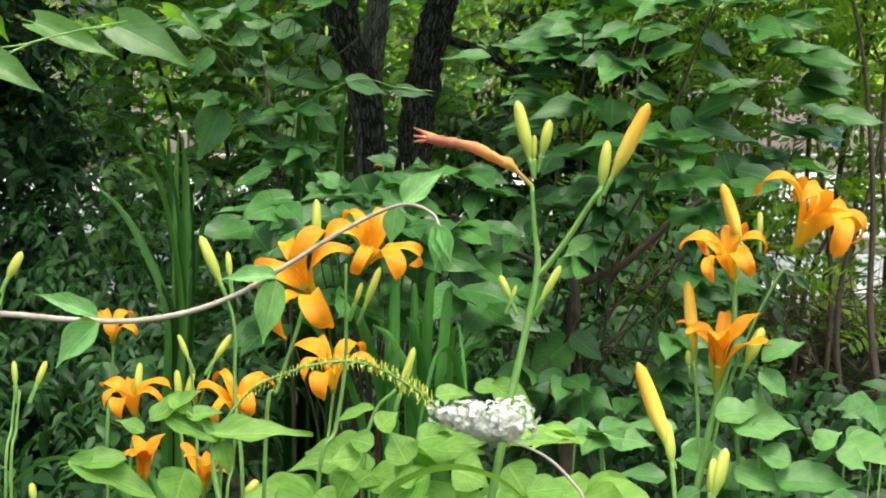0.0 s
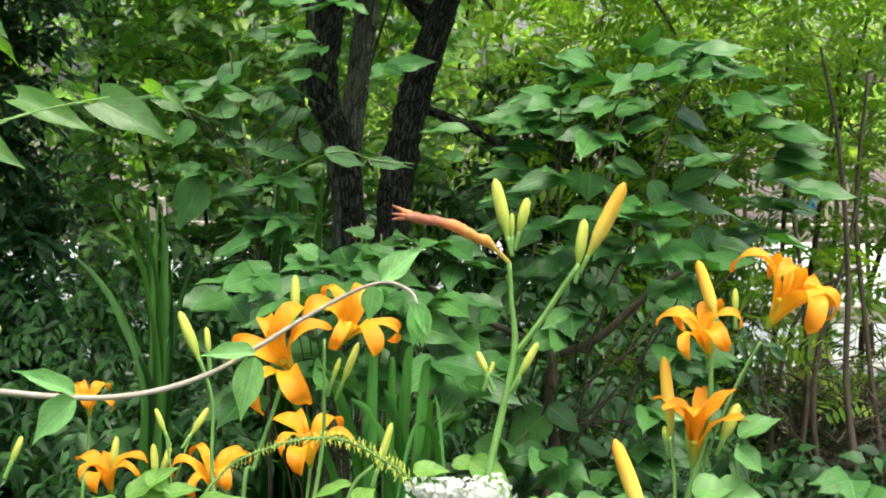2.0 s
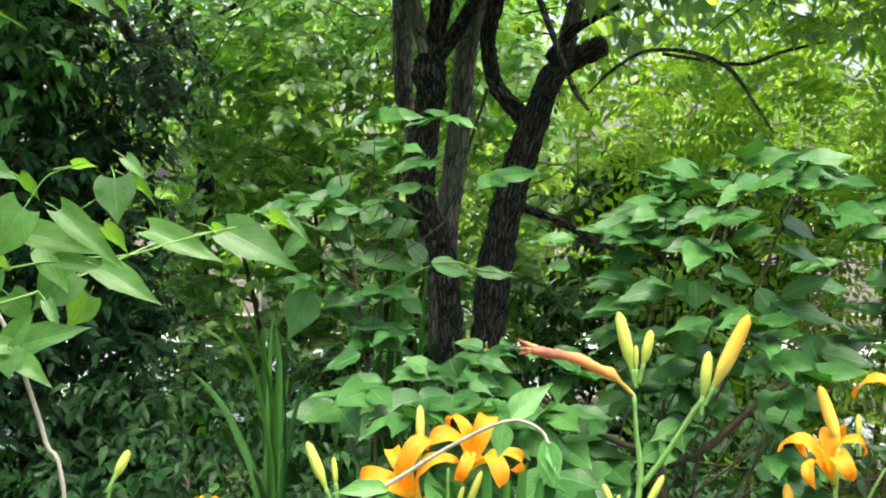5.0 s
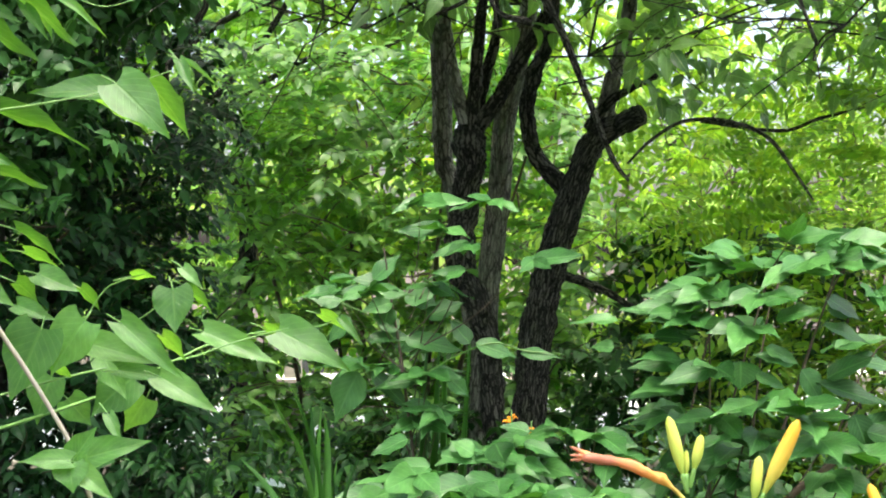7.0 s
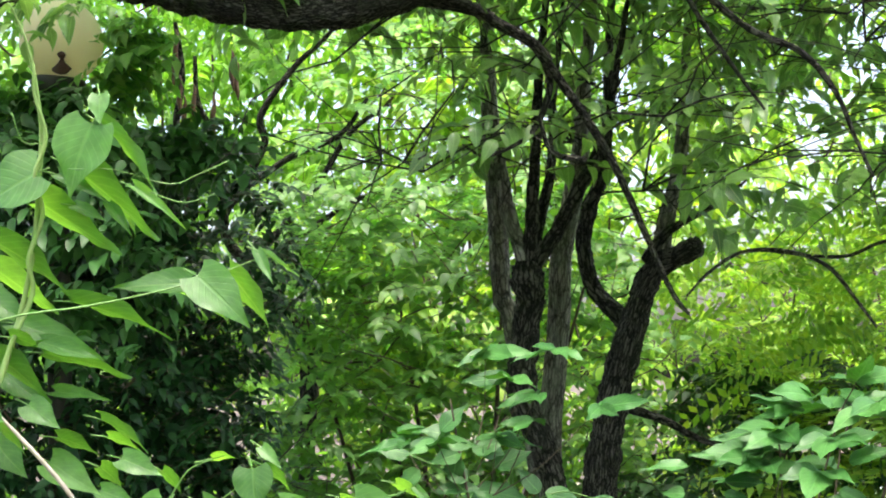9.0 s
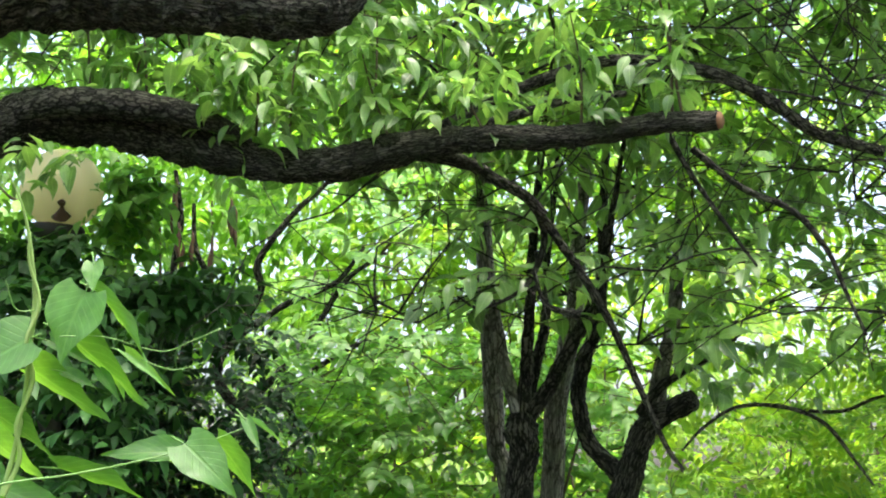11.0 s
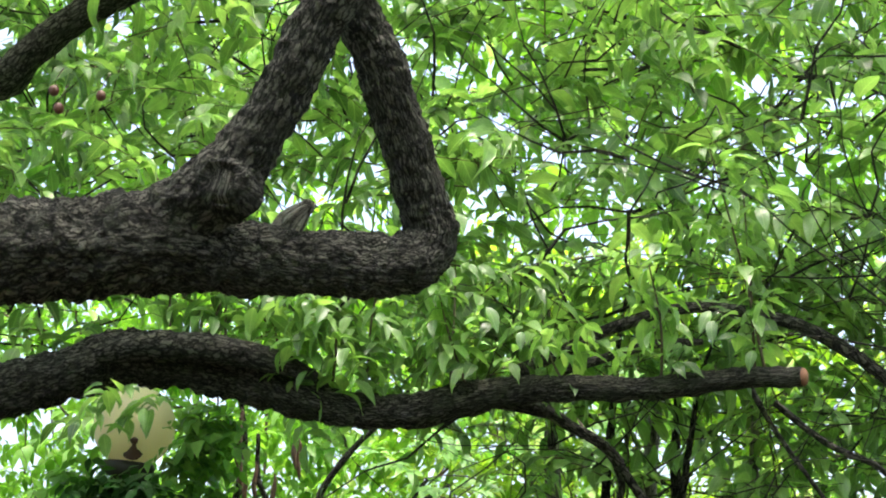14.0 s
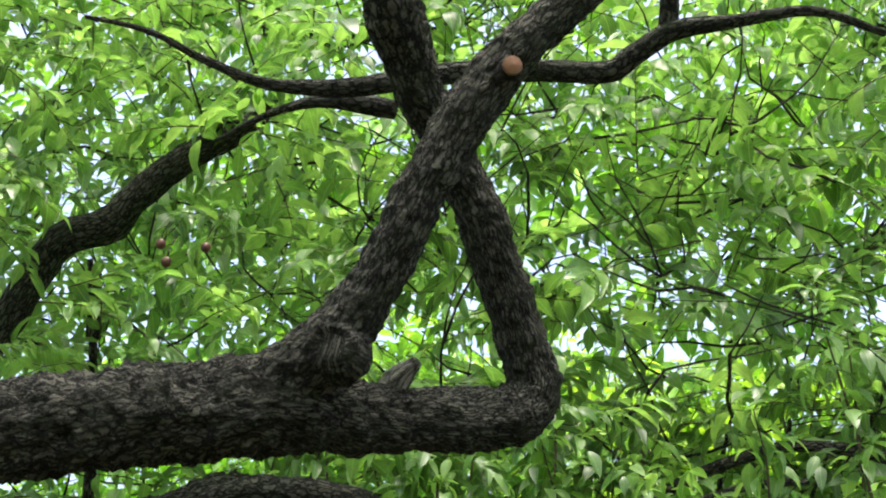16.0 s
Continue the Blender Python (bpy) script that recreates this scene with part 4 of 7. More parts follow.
low = np.vstack([box_places((0.1, 3.1, 2.0), (1.5, 4.2, 3.0), 60, 5, 0.1), box_places((-0.7, 3.4, 1.95), (0.2, 4.0, 2.5), 16, 5, 0.1)])
tagged(part("twig", twig_net("twig", M_BARK, low, 330, 0.75, 0.0030, up=0.2), over), kind="stuff")
for p in ((-1.486, 2.717, 3.185), (-1.443, 2.661, 3.106), (-1.385, 2.768, 3.188)):
    bm = bmesh.new()
    bmesh.ops.create_uvsphere(bm, u_segments=14, v_segments=10, radius=0.013, matrix=Matrix.Diagonal((1, 1, 1.12, 1)))
    for f_ in bm.faces:
        f_.smooth = True
    me = bpy.data.meshes.new("fruit")
    bm.to_mesh(me)
    bm.free()
    me.materials.append(M_FRUIT)
    part("fruit", me, over, "small dried dark red fruit", Matrix.Translation(p))
    part("fruit_stalk", tube("fruit_stalk", [(p[0], p[1], p[2] + 0.012, 0.0012), (p[0] + 0.005, p[1], p[2] + 0.035, 0.0012), (p[0] + 0.02, p[1], p[2] + 0.06, 0.002)], M_WOOD, 5, 3), over)

# a bare crooked tree between hedge and fence
crooked = thing("tree", (-1.35, 5.6, 0), "slender crooked tree with bare dark branches behind the hedge", "tree")
part("trunk", tube("trunk", [(-1.32, 5.62, -0.03, 0.05), (-1.34, 5.6, 0.9, 0.042), (-1.30, 5.58, 1.7, 0.034)] + [(-1.556, 5.321, 2.143, 0.0210), (-1.476, 5.309, 2.347, 0.0189), (-1.379, 5.301, 2.516, 0.0168), (-1.383, 5.274, 2.629, 0.0158), (-1.238, 5.261, 2.816, 0.0126), (-1.067, 5.254, 2.967, 0.0094), (-0.937, 5.216, 3.159, 0.0063)], M_BARK_BLACK, 12, 8, 0.12, 20), crooked)
for pts in ([(-1.488, 5.310, 2.325, 0.0152), (-1.266, 5.339, 2.469, 0.0140), (-1.079, 5.364, 2.544, 0.0117), (-0.954, 5.353, 2.688, 0.0082)],
            [(-1.640, 5.429, 1.921, 0.0214), (-1.402, 5.468, 2.138, 0.0178), (-1.205, 5.480, 2.356, 0.0143), (-1.050, 5.467, 2.573, 0.0119), (-0.879, 5.472, 2.683, 0.0083)],
            [(-1.686, 5.142, 2.336, 0.0160), (-1.685, 5.095, 2.556, 0.0149), (-1.643, 5.052, 2.773, 0.0126), (-1.648, 4.993, 2.963, 0.0092)],
            [(-1.526, 5.219, 2.177, 0.0138), (-1.545, 5.149, 2.512, 0.0138), (-1.595, 5.097, 2.665, 0.0115), (-1.589, 5.051, 2.837, 0.0080)],
            [(-1.359, 5.484, 2.101, 0.0143), (-1.022, 5.526, 2.304, 0.0119), (-0.737, 5.565, 2.341, 0.0095), (-0.493, 5.571, 2.449, 0.0059)]):
    part("branch", tube("branch", pts, M_BARK_BLACK, 8, 7, 0.12, 20), crooked)

M_POD = grain_material("dry_pod", [(0.3, (0.045, 0.022, 0.012)), (0.7, (0.11, 0.055, 0.03))], 60, 0.7, 0.4, distance=0.003)
for x, y, z in [(-1.645, 4.959, 2.716), (-1.632, 4.988, 2.620), (-1.630, 4.942, 2.791), (-1.431, 5.024, 2.718), (-1.417, 5.038, 2.679), (-1.584, 5.012, 2.588), (-1.516, 5.043, 2.544), (-1.623, 5.010, 2.544)]:
    part("pod", tube("pod", [(x, y, z + 0.13, 0.002), (x + 0.004, y, z + 0.10, 0.007), (x - 0.004, y, z + 0.04, 0.011), (x, y, z, 0.009), (x + 0.003, y, z - 0.035, 0.002)], M_POD, 7, 4, 0.2, 40), crooked, "dry dark brown hanging seed pod")

# leafy shoots standing on the level limb
buds_at = []
for x, y, z, h in [(-1.372, 3.348, 2.716, 0.40), (-1.273, 3.339, 2.717, 0.26), (-1.208, 3.333, 2.711, 0.40), (-1.036, 3.349, 2.597, 0.40), (-0.909, 3.335, 2.579, 0.23), (-0.814, 3.320, 2.570, 0.36), (-0.581, 3.274, 2.546, 0.49), (-0.535, 3.263, 2.541, 0.23), (0.170, 3.009, 2.465, 0.44), (0.195, 2.995, 2.464, 0.56), (-0.045, 3.111, 2.474, 0.28), (-0.269, 3.191, 2.493, 0.17)]:
    top = (x + RNG.normal(0, 0.05), y - 0.02 + RNG.normal(0, 0.04), z + h)
    mid = ((x + top[0]) / 2 + RNG.normal(0, 0.02), (y + top[1]) / 2, z + h * 0.5)
    part("shoot", tube("shoot", [(x, y, z - 0.02, 0.0042), (*mid, 0.003), (*top, 0.0014)], M_WOOD, 7, 5), limb_b)
    for s_ in np.linspace(0.15, 1.0, 9):
        p = np.array((x, y, z)) * (1 - s_) + np.array(top) * s_
        buds_at += [p + RNG.normal(0, 0.03, 3) for _ in range(2)]
for x, y, z in ((-1.464, 3.193, 2.513), (-1.431, 3.223, 2.535), (-1.372, 3.271, 2.536), (-1.533, 3.177, 2.468)):
    buds_at += [np.array((x, y, z)) + RNG.normal(0, 0.035, 3) for _ in range(4)]
for x, y, z in [(-1.034, 3.336, 2.632), (-0.972, 3.338, 2.598), (-0.905, 3.314, 2.635), (-0.845, 3.325, 2.573), (-0.780, 3.300, 2.609), (-0.870, 3.288, 2.688), (-0.982, 3.308, 2.684), (-0.715, 3.273, 2.644), (-0.469, 3.213, 2.628), (-0.222, 3.149, 2.566)]:
    buds_at += [np.array((x, y - 0.04, z + 0.03)) + RNG.normal(0, 0.055, 3) for _ in range(5)]
tagged(part("leaf_spray", leaf_cloud("leaf_spray", M_CANOPY, shoots_at(np.array(buds_at), 3, RNG), 0.075, 0.45, 0.4, (0, -0.5, 0.7), 0.35, form=FINE_LEAF), limb_b), kind="stuff")


# ---- lamp on its post ----
lamp = thing("street_lamp", (-1.69, 3.90, 0), "post lamp with a cream glass globe, overgrown by ivy", "lamp")
part("pole", tube("pole", [(-1.69, 3.90, 0, 0.05), (-1.69, 3.90, 0.3, 0.04), (-1.69, 3.90, 2.2, 0.035), (-1.685, 3.89, 2.40, 0.035)], M_IRON, 16, 4), lamp)
part("fitter", tube("fitter", [(-1.685, 3.885, 2.36, 0.03), (-1.682, 3.88, 2.40, 0.06), (-1.68, 3.875, 2.43, 0.045), (-1.672, 3.87, 2.455, 0.07), (-1.668, 3.862, 2.475, 0.085), (-1.666, 3.86, 2.49, 0.08)], M_IRON, 20, 4), lamp)
bm = bmesh.new()
bm.loops.layers.uv.new("blade")
bmesh.ops.create_uvsphere(bm, u_segments=40, v_segments=24, radius=0.126, calc_uvs=True)
for f_ in bm.faces:
    f_.smooth = True
me = bpy.data.meshes.new("globe")
bm.to_mesh(me)
bm.free()
me.materials.append(M_GLOBE)
part("globe", me, lamp, "cream frosted glass globe with dirt stains", Matrix.Translation((-1.648, 3.845, 2.60)))
# dark brown shape on the globe's front, widening down to the fitter
mark = []
for drop, r in ((0.30, 0.006), (0.38, 0.013), (0.46, 0.012), (0.56, 0.008), (0.72, 0.012), (0.95, 0.022), (1.2, 0.03)):
    d = Vector((0.36, -0.90, -0.2 - drop)).normalized()
    mark.append((-1.648 + d.x * 0.120, 3.845 + d.y * 0.120, 2.60 + d.z * 0.120, r))
part("globe_mark", tube("globe_mark", mark, M_BROWN_MARK, 12, 4, 0.15, 60), lamp, "dark brown mark low on the globe")


# ---- hedge and thickets ----
def shrub(name, label, mat, groups, leaf, aspect, stem_mat, stems, tilt=0.7, lean=(0, -0.5, 0.6), category="shrub", twigs=60, twig_r=0.004, hang=0.3, facing=0.8, droop=0.45):
    pts = np.vstack(groups)
    base = (float(pts[:, 0].mean()), float(pts[:, 1].mean()), 0)
    s = thing(name, base, label, category)
    tagged(part("foliage", leaf_cloud("foliage", mat, pts, leaf, aspect, tilt, lean, hang, wood=stem_mat if leaf < 0.1 else None, facing=facing, droop=droop), s), kind="stuff")
    if twigs:
        tagged(part("twig", twig_net("twig", stem_mat, pts, twigs, 0.45, twig_r), s), kind="stuff")
    for k in range(stems):
        t = pts[RNG.integers(len(pts))]
        x0, y0 = base[0] + (t[0] - base[0]) * 0.6, base[1] + (t[1] - base[1]) * 0.6
        part("stem", tube("stem", [(x0, y0, -0.03, 0.014), (x0 + RNG.normal(0, 0.05), y0, t[2] * 0.45, 0.011), (t[0], t[1], t[2], 0.005)], stem_mat, 7, 4, 0.1), s)
    return s


# ivy hedge round the lamp post, its leaf colour darkened to hold the inner shade
ivy_hedge = shrub("hedge", "dense ivy hedge round the lamp post, shade put into its dark green", M_HEDGE, [
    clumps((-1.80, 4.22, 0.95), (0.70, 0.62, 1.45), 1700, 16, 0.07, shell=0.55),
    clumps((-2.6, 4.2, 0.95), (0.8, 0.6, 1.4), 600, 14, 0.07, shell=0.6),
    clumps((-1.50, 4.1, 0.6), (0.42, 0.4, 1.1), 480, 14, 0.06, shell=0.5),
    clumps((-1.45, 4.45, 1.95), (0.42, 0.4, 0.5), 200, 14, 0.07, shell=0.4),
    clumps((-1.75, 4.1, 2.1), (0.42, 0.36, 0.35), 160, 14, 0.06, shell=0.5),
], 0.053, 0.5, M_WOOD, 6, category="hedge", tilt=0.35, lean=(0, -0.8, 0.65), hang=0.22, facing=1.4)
ivy = np.vstack([
    clumps((-1.52, 3.44, 2.18), (0.20, 0.10, 0.08), 50, 12, 0.04, shell=0.2),
    clumps((-1.28, 3.80, 2.23), (0.22, 0.15, 0.10), 60, 12, 0.05, shell=0.2),
    clumps((-1.43, 3.43, 1.87), (0.30, 0.15, 0.30), 70, 10, 0.06, shell=0.4),
    clumps((-1.62, 3.68, 2.36), (0.16, 0.06, 0.07), 30, 10, 0.05, shell=0.2),
])
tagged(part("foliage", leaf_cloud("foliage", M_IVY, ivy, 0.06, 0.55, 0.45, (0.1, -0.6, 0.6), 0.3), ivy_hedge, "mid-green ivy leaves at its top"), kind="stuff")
# lit leaves by the globe, given the lighter thicket colour
sunny = np.vstack([clumps((-1.44, 3.88, 2.53), (0.09, 0.12, 0.16), 40, 12, 0.045, shell=0.2), clumps((-1.77, 3.77, 2.40), (0.07, 0.1, 0.1), 18, 10, 0.04, shell=0.2)])
tagged(part("foliage", leaf_cloud("foliage", M_THICKET, sunny, 0.06, 0.6, 0.45, (0.1, -0.6, 0.6), 0.3), ivy_hedge, "yellow-green leaves beside the globe, daylight put into their colour"), kind="stuff")
# thicket between hedge and tree
shrub("shrub", "tall airy thicket of small mid-green leaves", M_THICKET, [
    box_places((-1.35, 4.95, 0.9), (0.1, 5.6, 2.3), 580, 14, 0.10),
    box_places((-1.35, 4.8, 0.15), (0.1, 5.7, 0.95), 300, 14, 0.10),
    box_places((-1.2, 5.0, 2.2), (0.0, 5.8, 3.2), 95, 12, 0.11),
], 0.068, 0.55, M_WOOD, 12, twigs=150, tilt=0.30, lean=(0, -0.75, 0.75), hang=0.12, facing=1.5, droop=0.25)
# pinnate shrub on the far side
feathered = shrub("shrub", "loose shrub of feathered yellow-green compound leaves", M_PINNATE, [
    box_places((0.35, 4.9, 0.3), (1.15, 5.7, 1.9), 110, 12, 0.10), box_places((1.15, 4.9, 1.0), (2.3, 5.7, 1.9), 110, 12, 0.10),
], 0.05, 0.42, M_WOOD, 12, twigs=190, tilt=0.35, lean=(0, -0.3, 0.9))
rib_at = np.vstack([RNG.uniform(lo, hi, (k, 3)) for lo, hi, k in (((0.40, 4.3, 0.75), (2.2, 5.3, 2.05), 1050), ((0.5, 4.2, 0.25), (1.2, 5.2, 0.9), 360), ((0.9, 4.0, 1.9), (2.2, 5.2, 2.5), 240))])
edge = RNG.uniform((0.95, 4.25, 0.40), (1.75, 4.85, 1.0), (110, 3))
rib_at = rib_at[(rib_at[:, 0] < 1.15) | (rib_at[:, 2] > 1.0) | (RNG.uniform(0, 1, len(rib_at)) < 0.4)]
rib_at = np.vstack([rib_at, edge])
tagged(part("foliage", fronds("foliage", M_PINNATE, rib_at, 0.21, 0.062, 7), feathered), kind="stuff")
# undergrowth along the fence, its shade put into the leaf colour
shrub("shrub", "undergrowth at the foot of the fence, shade put into its leaf colour", M_UNDER, [
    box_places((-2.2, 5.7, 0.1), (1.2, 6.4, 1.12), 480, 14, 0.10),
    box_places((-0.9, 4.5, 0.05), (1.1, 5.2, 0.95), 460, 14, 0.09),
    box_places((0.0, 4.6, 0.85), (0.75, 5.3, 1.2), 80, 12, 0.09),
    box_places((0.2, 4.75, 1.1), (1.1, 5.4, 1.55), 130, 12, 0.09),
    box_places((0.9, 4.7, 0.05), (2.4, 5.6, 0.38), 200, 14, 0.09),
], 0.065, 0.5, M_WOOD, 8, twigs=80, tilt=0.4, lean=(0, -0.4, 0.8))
# shrubs and trees beyond: sunlit leaf tone, but a shaded tone for the left tree
for lo, hi, n, size, lab in (
        ((-4.2, 6.9, 0.9), (-1.2, 8.2, 4.6), 760, 0.125, "tree of yellow-green leaves beyond the fence, coloured as if in shade"),
        ((-1.4, 7.0, 0.9), (0.8, 8.4, 4.4), 690, 0.125, "sunlit tree with fresh leaves behind the old stems"),
        ((0.6, 7.0, 1.35), (3.6, 8.4, 4.4), 400, 0.11, "bright sunlit tree overhanging the pale paving"),
        ((-6.5, 17.0, 0.8), (-0.5, 20.0, 9.0), 700, 0.24, "tall far tree of pale green leaves"),
        ((-0.5, 17.0, 0.8), (6.5, 20.0, 5.2), 330, 0.24, "tall far tree with a high open crown")):
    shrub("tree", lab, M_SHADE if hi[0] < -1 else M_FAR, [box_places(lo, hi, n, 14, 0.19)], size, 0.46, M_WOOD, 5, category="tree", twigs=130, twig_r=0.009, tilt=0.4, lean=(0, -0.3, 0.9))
shrub("tree", "high leafy tree closing the view above the fence", M_SHADE, [bunched((-6.0, 8.6, 3.6), (4.2, 10.6, 13.0), 1800, 13, 0.26, 0.65)], 0.22, 0.45, M_WOOD, 4, category="tree", twigs=160, twig_r=0.009, tilt=0.45, lean=(0, -0.3, 0.9))
# unseen trees and tall hedges, added round the camera to hold back sky light
for lab, lo, hi, n, size in (
        ("unseen tall trees added behind the camera to block sky light", (-6.5, -6.0, 0.2), (6.5, -4.2, 6.5), 900, 0.2),
        ("unseen leafy shrubs added on the left to block side light", (-5.6, -4.0, 0.2), (-4.2, 7.0, 4.6), 700, 0.18),
        ("unseen tall shrubs added on the right to block side light", (3.8, -4.0, 0.2), (5.2, 6.0, 4.6), 700, 0.18)):
    shrub("hedge", lab, M_THICKET, [box_places(lo, hi, n, 12, 0.2)], size, 0.6, M_WOOD, 3, category="hedge", twigs=0, tilt=0.7)


# ---- leaves, buds and flowers, shared by many plants ----
BLADES = {
    "vine": [blade("leaf", M_VINE, "heart", 0.07, 0.03 + 0.06 * k, 0.020, 14, seed=k) for k in range(4)],
    "vine_young": [blade("leaf", M_YOUNG, "ovate", 0.14, 0.05 + 0.10 * k, 0.03, seed=k + 9) for k in range(3)],
    "shrub": [blade("leaf", M_PEONY, "ovate", 0.04, 0.02 + 0.05 * k, 0.025, seed=k + 20) for k in range(4)],
    "herb": [blade("leaf", M_HOSTA, "ovate", 0.09, 0.04 + 0.07 * k, 0.03, seed=k + 30) for k in range(4)],
    "round": [blade("leaf", M_ROUND, "ovate", 0.09, 0.04 + 0.07 * k, 0.03, seed=k + 60) for k in range(4)],
    "strap": [blade("leaf", M_STRAP, "strap", 0.18, 0.03 + 0.10 * k, 0.004, 12, seed=k + 40) for k in range(4)],
}


def leaf(parent, kind, base, tip, width, up=(0.1, -0.45, 1)):
    m = BLADES[kind][int(RNG.integers(len(BLADES[kind])))]
    return part("leaf", m, parent, "", frame_along(base, tip, width, up))


def bud_mesh(mat, ribs=3):
    """A bud of length 1 and width 1: swollen above its base, drawn to a blunt tip, lightly ribbed."""
    verts, uvs, faces = [], [], []
    rows, n = 12, 12
    for i in range(rows + 1):
        y = i / rows
        r = 0.5 * (0.34 + 0.66 * math.sin(math.pi * min(1, 0.12 + y * 0.72)) ** 1.1) * (1 if y < 0.9 else math.sqrt(max(0.02, 1 - ((y - 0.9) / 0.105) ** 2)))
        r *= 0.42 + 0.58 * min(1, y / 0.35)
        for k in range(n + 1):
            a = 2 * math.pi * k / n
            q = r * (1 + 0.05 * math.cos(ribs * a))
            verts.append((q * math.cos(a), y, q * math.sin(a)))
            uvs.append((k / n, y))
    w = n + 1
    for i in range(rows):
        for k in range(n):
            faces.append((i * w + k, (i + 1) * w + k, (i + 1) * w + k + 1, i * w + k + 1))
    return mesh_from("bud", verts, faces, mat, uvs)


BUD_RIPE, BUD_GREEN = bud_mesh(M_BUD), bud_mesh(M_BUDGREEN)


def petal_mesh(width, roll_back, seed, flare=1.0):
    """A daylily petal about the flower's axis z: a funnel that opens, then rolls back to a blunt tip."""
    rng = np.random.default_rng(seed)
    rows, cols = 18, (-1, -0.66, -0.33, 0, 0.33, 0.66, 1)
    verts, uvs, faces = [], [], []
    r, z = 0.045, 0.10
    ph = rng.uniform(0, 6)
    sway = rng.normal(0, 0.07)
    for i in range(rows + 1):
        s = i / rows
        open_ = max(0.0, (s - 0.30) / 0.70)
        a = radians(76 - 16 * min(1, s / 0.4) - flare * roll_back * open_ ** 1.45)
        if s < 0.60:
            w = 0.5 * width * (0.26 + 0.74 * math.sin(0.5 * math.pi * s / 0.60) ** 1.15)
        else:
            w = 0.5 * width * max(0.0, 1 - ((s - 0.60) / 0.405) ** 2.3) ** 0.62
        w = max(w, 0.008)
        nx, nz = -math.sin(a), math.cos(a)
        for c in cols:
            ruffle = 0.030 * math.sin(15 * s + ph + 2 * c) * c * c * min(1, s * 2)
            cup = w * c * c * (0.55 - 0.45 * s)
            rib = -0.012 * max(0, 1 - abs(c) * 3)
            verts.append((c * w + sway * s * s, r + nx * (cup + ruffle + rib), z + nz * (cup + ruffle + rib)))
            uvs.append((0.5 + 0.5 * c, s))
        step = 1.30 / rows
        r += math.cos(a) * step
        z += math.sin(a) * step
    n = len(cols)
    for i in range(rows):
        for k in range(n - 1):
            q = i * n + k
            faces.append((q, q + 1, q + n + 1, q + n))
    return mesh_from("petal", verts, faces, M_PETAL, uvs)


PETALS = [petal_mesh(0.34, 150, 1), petal_mesh(0.32, 195, 2), petal_mesh(0.22, 180, 3), petal_mesh(0.21, 225, 4)]
PETALS_SHUT = [petal_mesh(0.32, 60, 5), petal_mesh(0.32, 120, 6), petal_mesh(0.22, 95, 7), petal_mesh(0.22, 165, 8)]
M_THROAT = petal_material("green_throat", [(0.2, (0.30, 0.42, 0.06)), (0.9, (0.85, 0.55, 0.04))], None, 0.25)
THROAT = tube("flower", [(0, 0, 0, 0.040), (0, 0, 0.08, 0.052), (0, 0, 0.2, 0.058), (0, 0, 0.32, 0.075), (0, 0, 0.40, 0.09)], M_THROAT, 12, 4)
STAMEN = [tube("stamen", [(0, 0.02, 0.2, 0.008), (0.0, 0.07, 0.6, 0.007), (0.0, 0.12, 0.78, 0.006), (0, 0.15, 0.84, 0.011), (0, 0.16, 0.86, 0.005)], M_STAMEN, 6, 3)]


def flower(parent, base, axis, size, spin=0.0, shut=False, label=""):
    z = Vector(axis).normalized()
    x = z.cross(Vector((0.13, 1, 0.2))).normalized()
    y = z.cross(x)
    turn = Matrix((x, y, z)).transposed().to_4x4()
    size *= 0.88
    m = Matrix.Translation(base) @ turn @ Matrix.Diagonal((size, size, size, 1))
    f = part("flower", THROAT, parent, label, m)
    pool = PETALS_SHUT if shut else PETALS
    for k in range(6):
        me = pool[(k % 2) * 2 + int(RNG.integers(2))]
        wob = Matrix.Rotation(radians(60 * k + spin + RNG.normal(0, 7)), 4, "Z") @ Matrix.Rotation(radians(RNG.normal(14 if shut else 2, 9)), 4, "X")
        part("petal", me, f, "", m @ wob)
    if not shut:
        for k in range(4):
            part("stamen", STAMEN[0], f, "", m @ Matrix.Rotation(radians(88 * k + spin), 4, "Z"))
    return f


def daylily(base, label):
    return thing("daylily", base, label, "flower", "daylilies in bloom")


def stalk(parent, pts, name="scape", root=None, thick=0.62):
    q = [(x, y, z, r * thick) for x, y, z, r in pts]
    if root:
        q = [(*root, q[0][3] * 1.15), ((root[0] + q[0][0]) / 2, (root[1] + q[0][1]) / 2, q[0][2] * 0.5, q[0][3] * 1.1)] + q
    return part(name, tube(name, q, M_STEM, 8, 5, 0.04, 60), parent)


def bud_on(parent, base, tip, width):
    ripe = (Vector(tip) - Vector(base)).length > 0.062
    part("bud", BUD_RIPE if ripe else BUD_GREEN, parent, "", frame_along(base, tip, width * 0.74, (0, -1, 0.2), width * 0.74))
    d = (Vector(tip) - Vector(base)).normalized()
    low = Vector(base) - d * 0.014
    part("pedicel", tube("pedicel", [(*low, 0.0022), (*(Vector(base) - d * 0.008), 0.0022), (*(Vector(base) + d * 0.004), 0.0026)], M_STEM, 6, 3), parent)


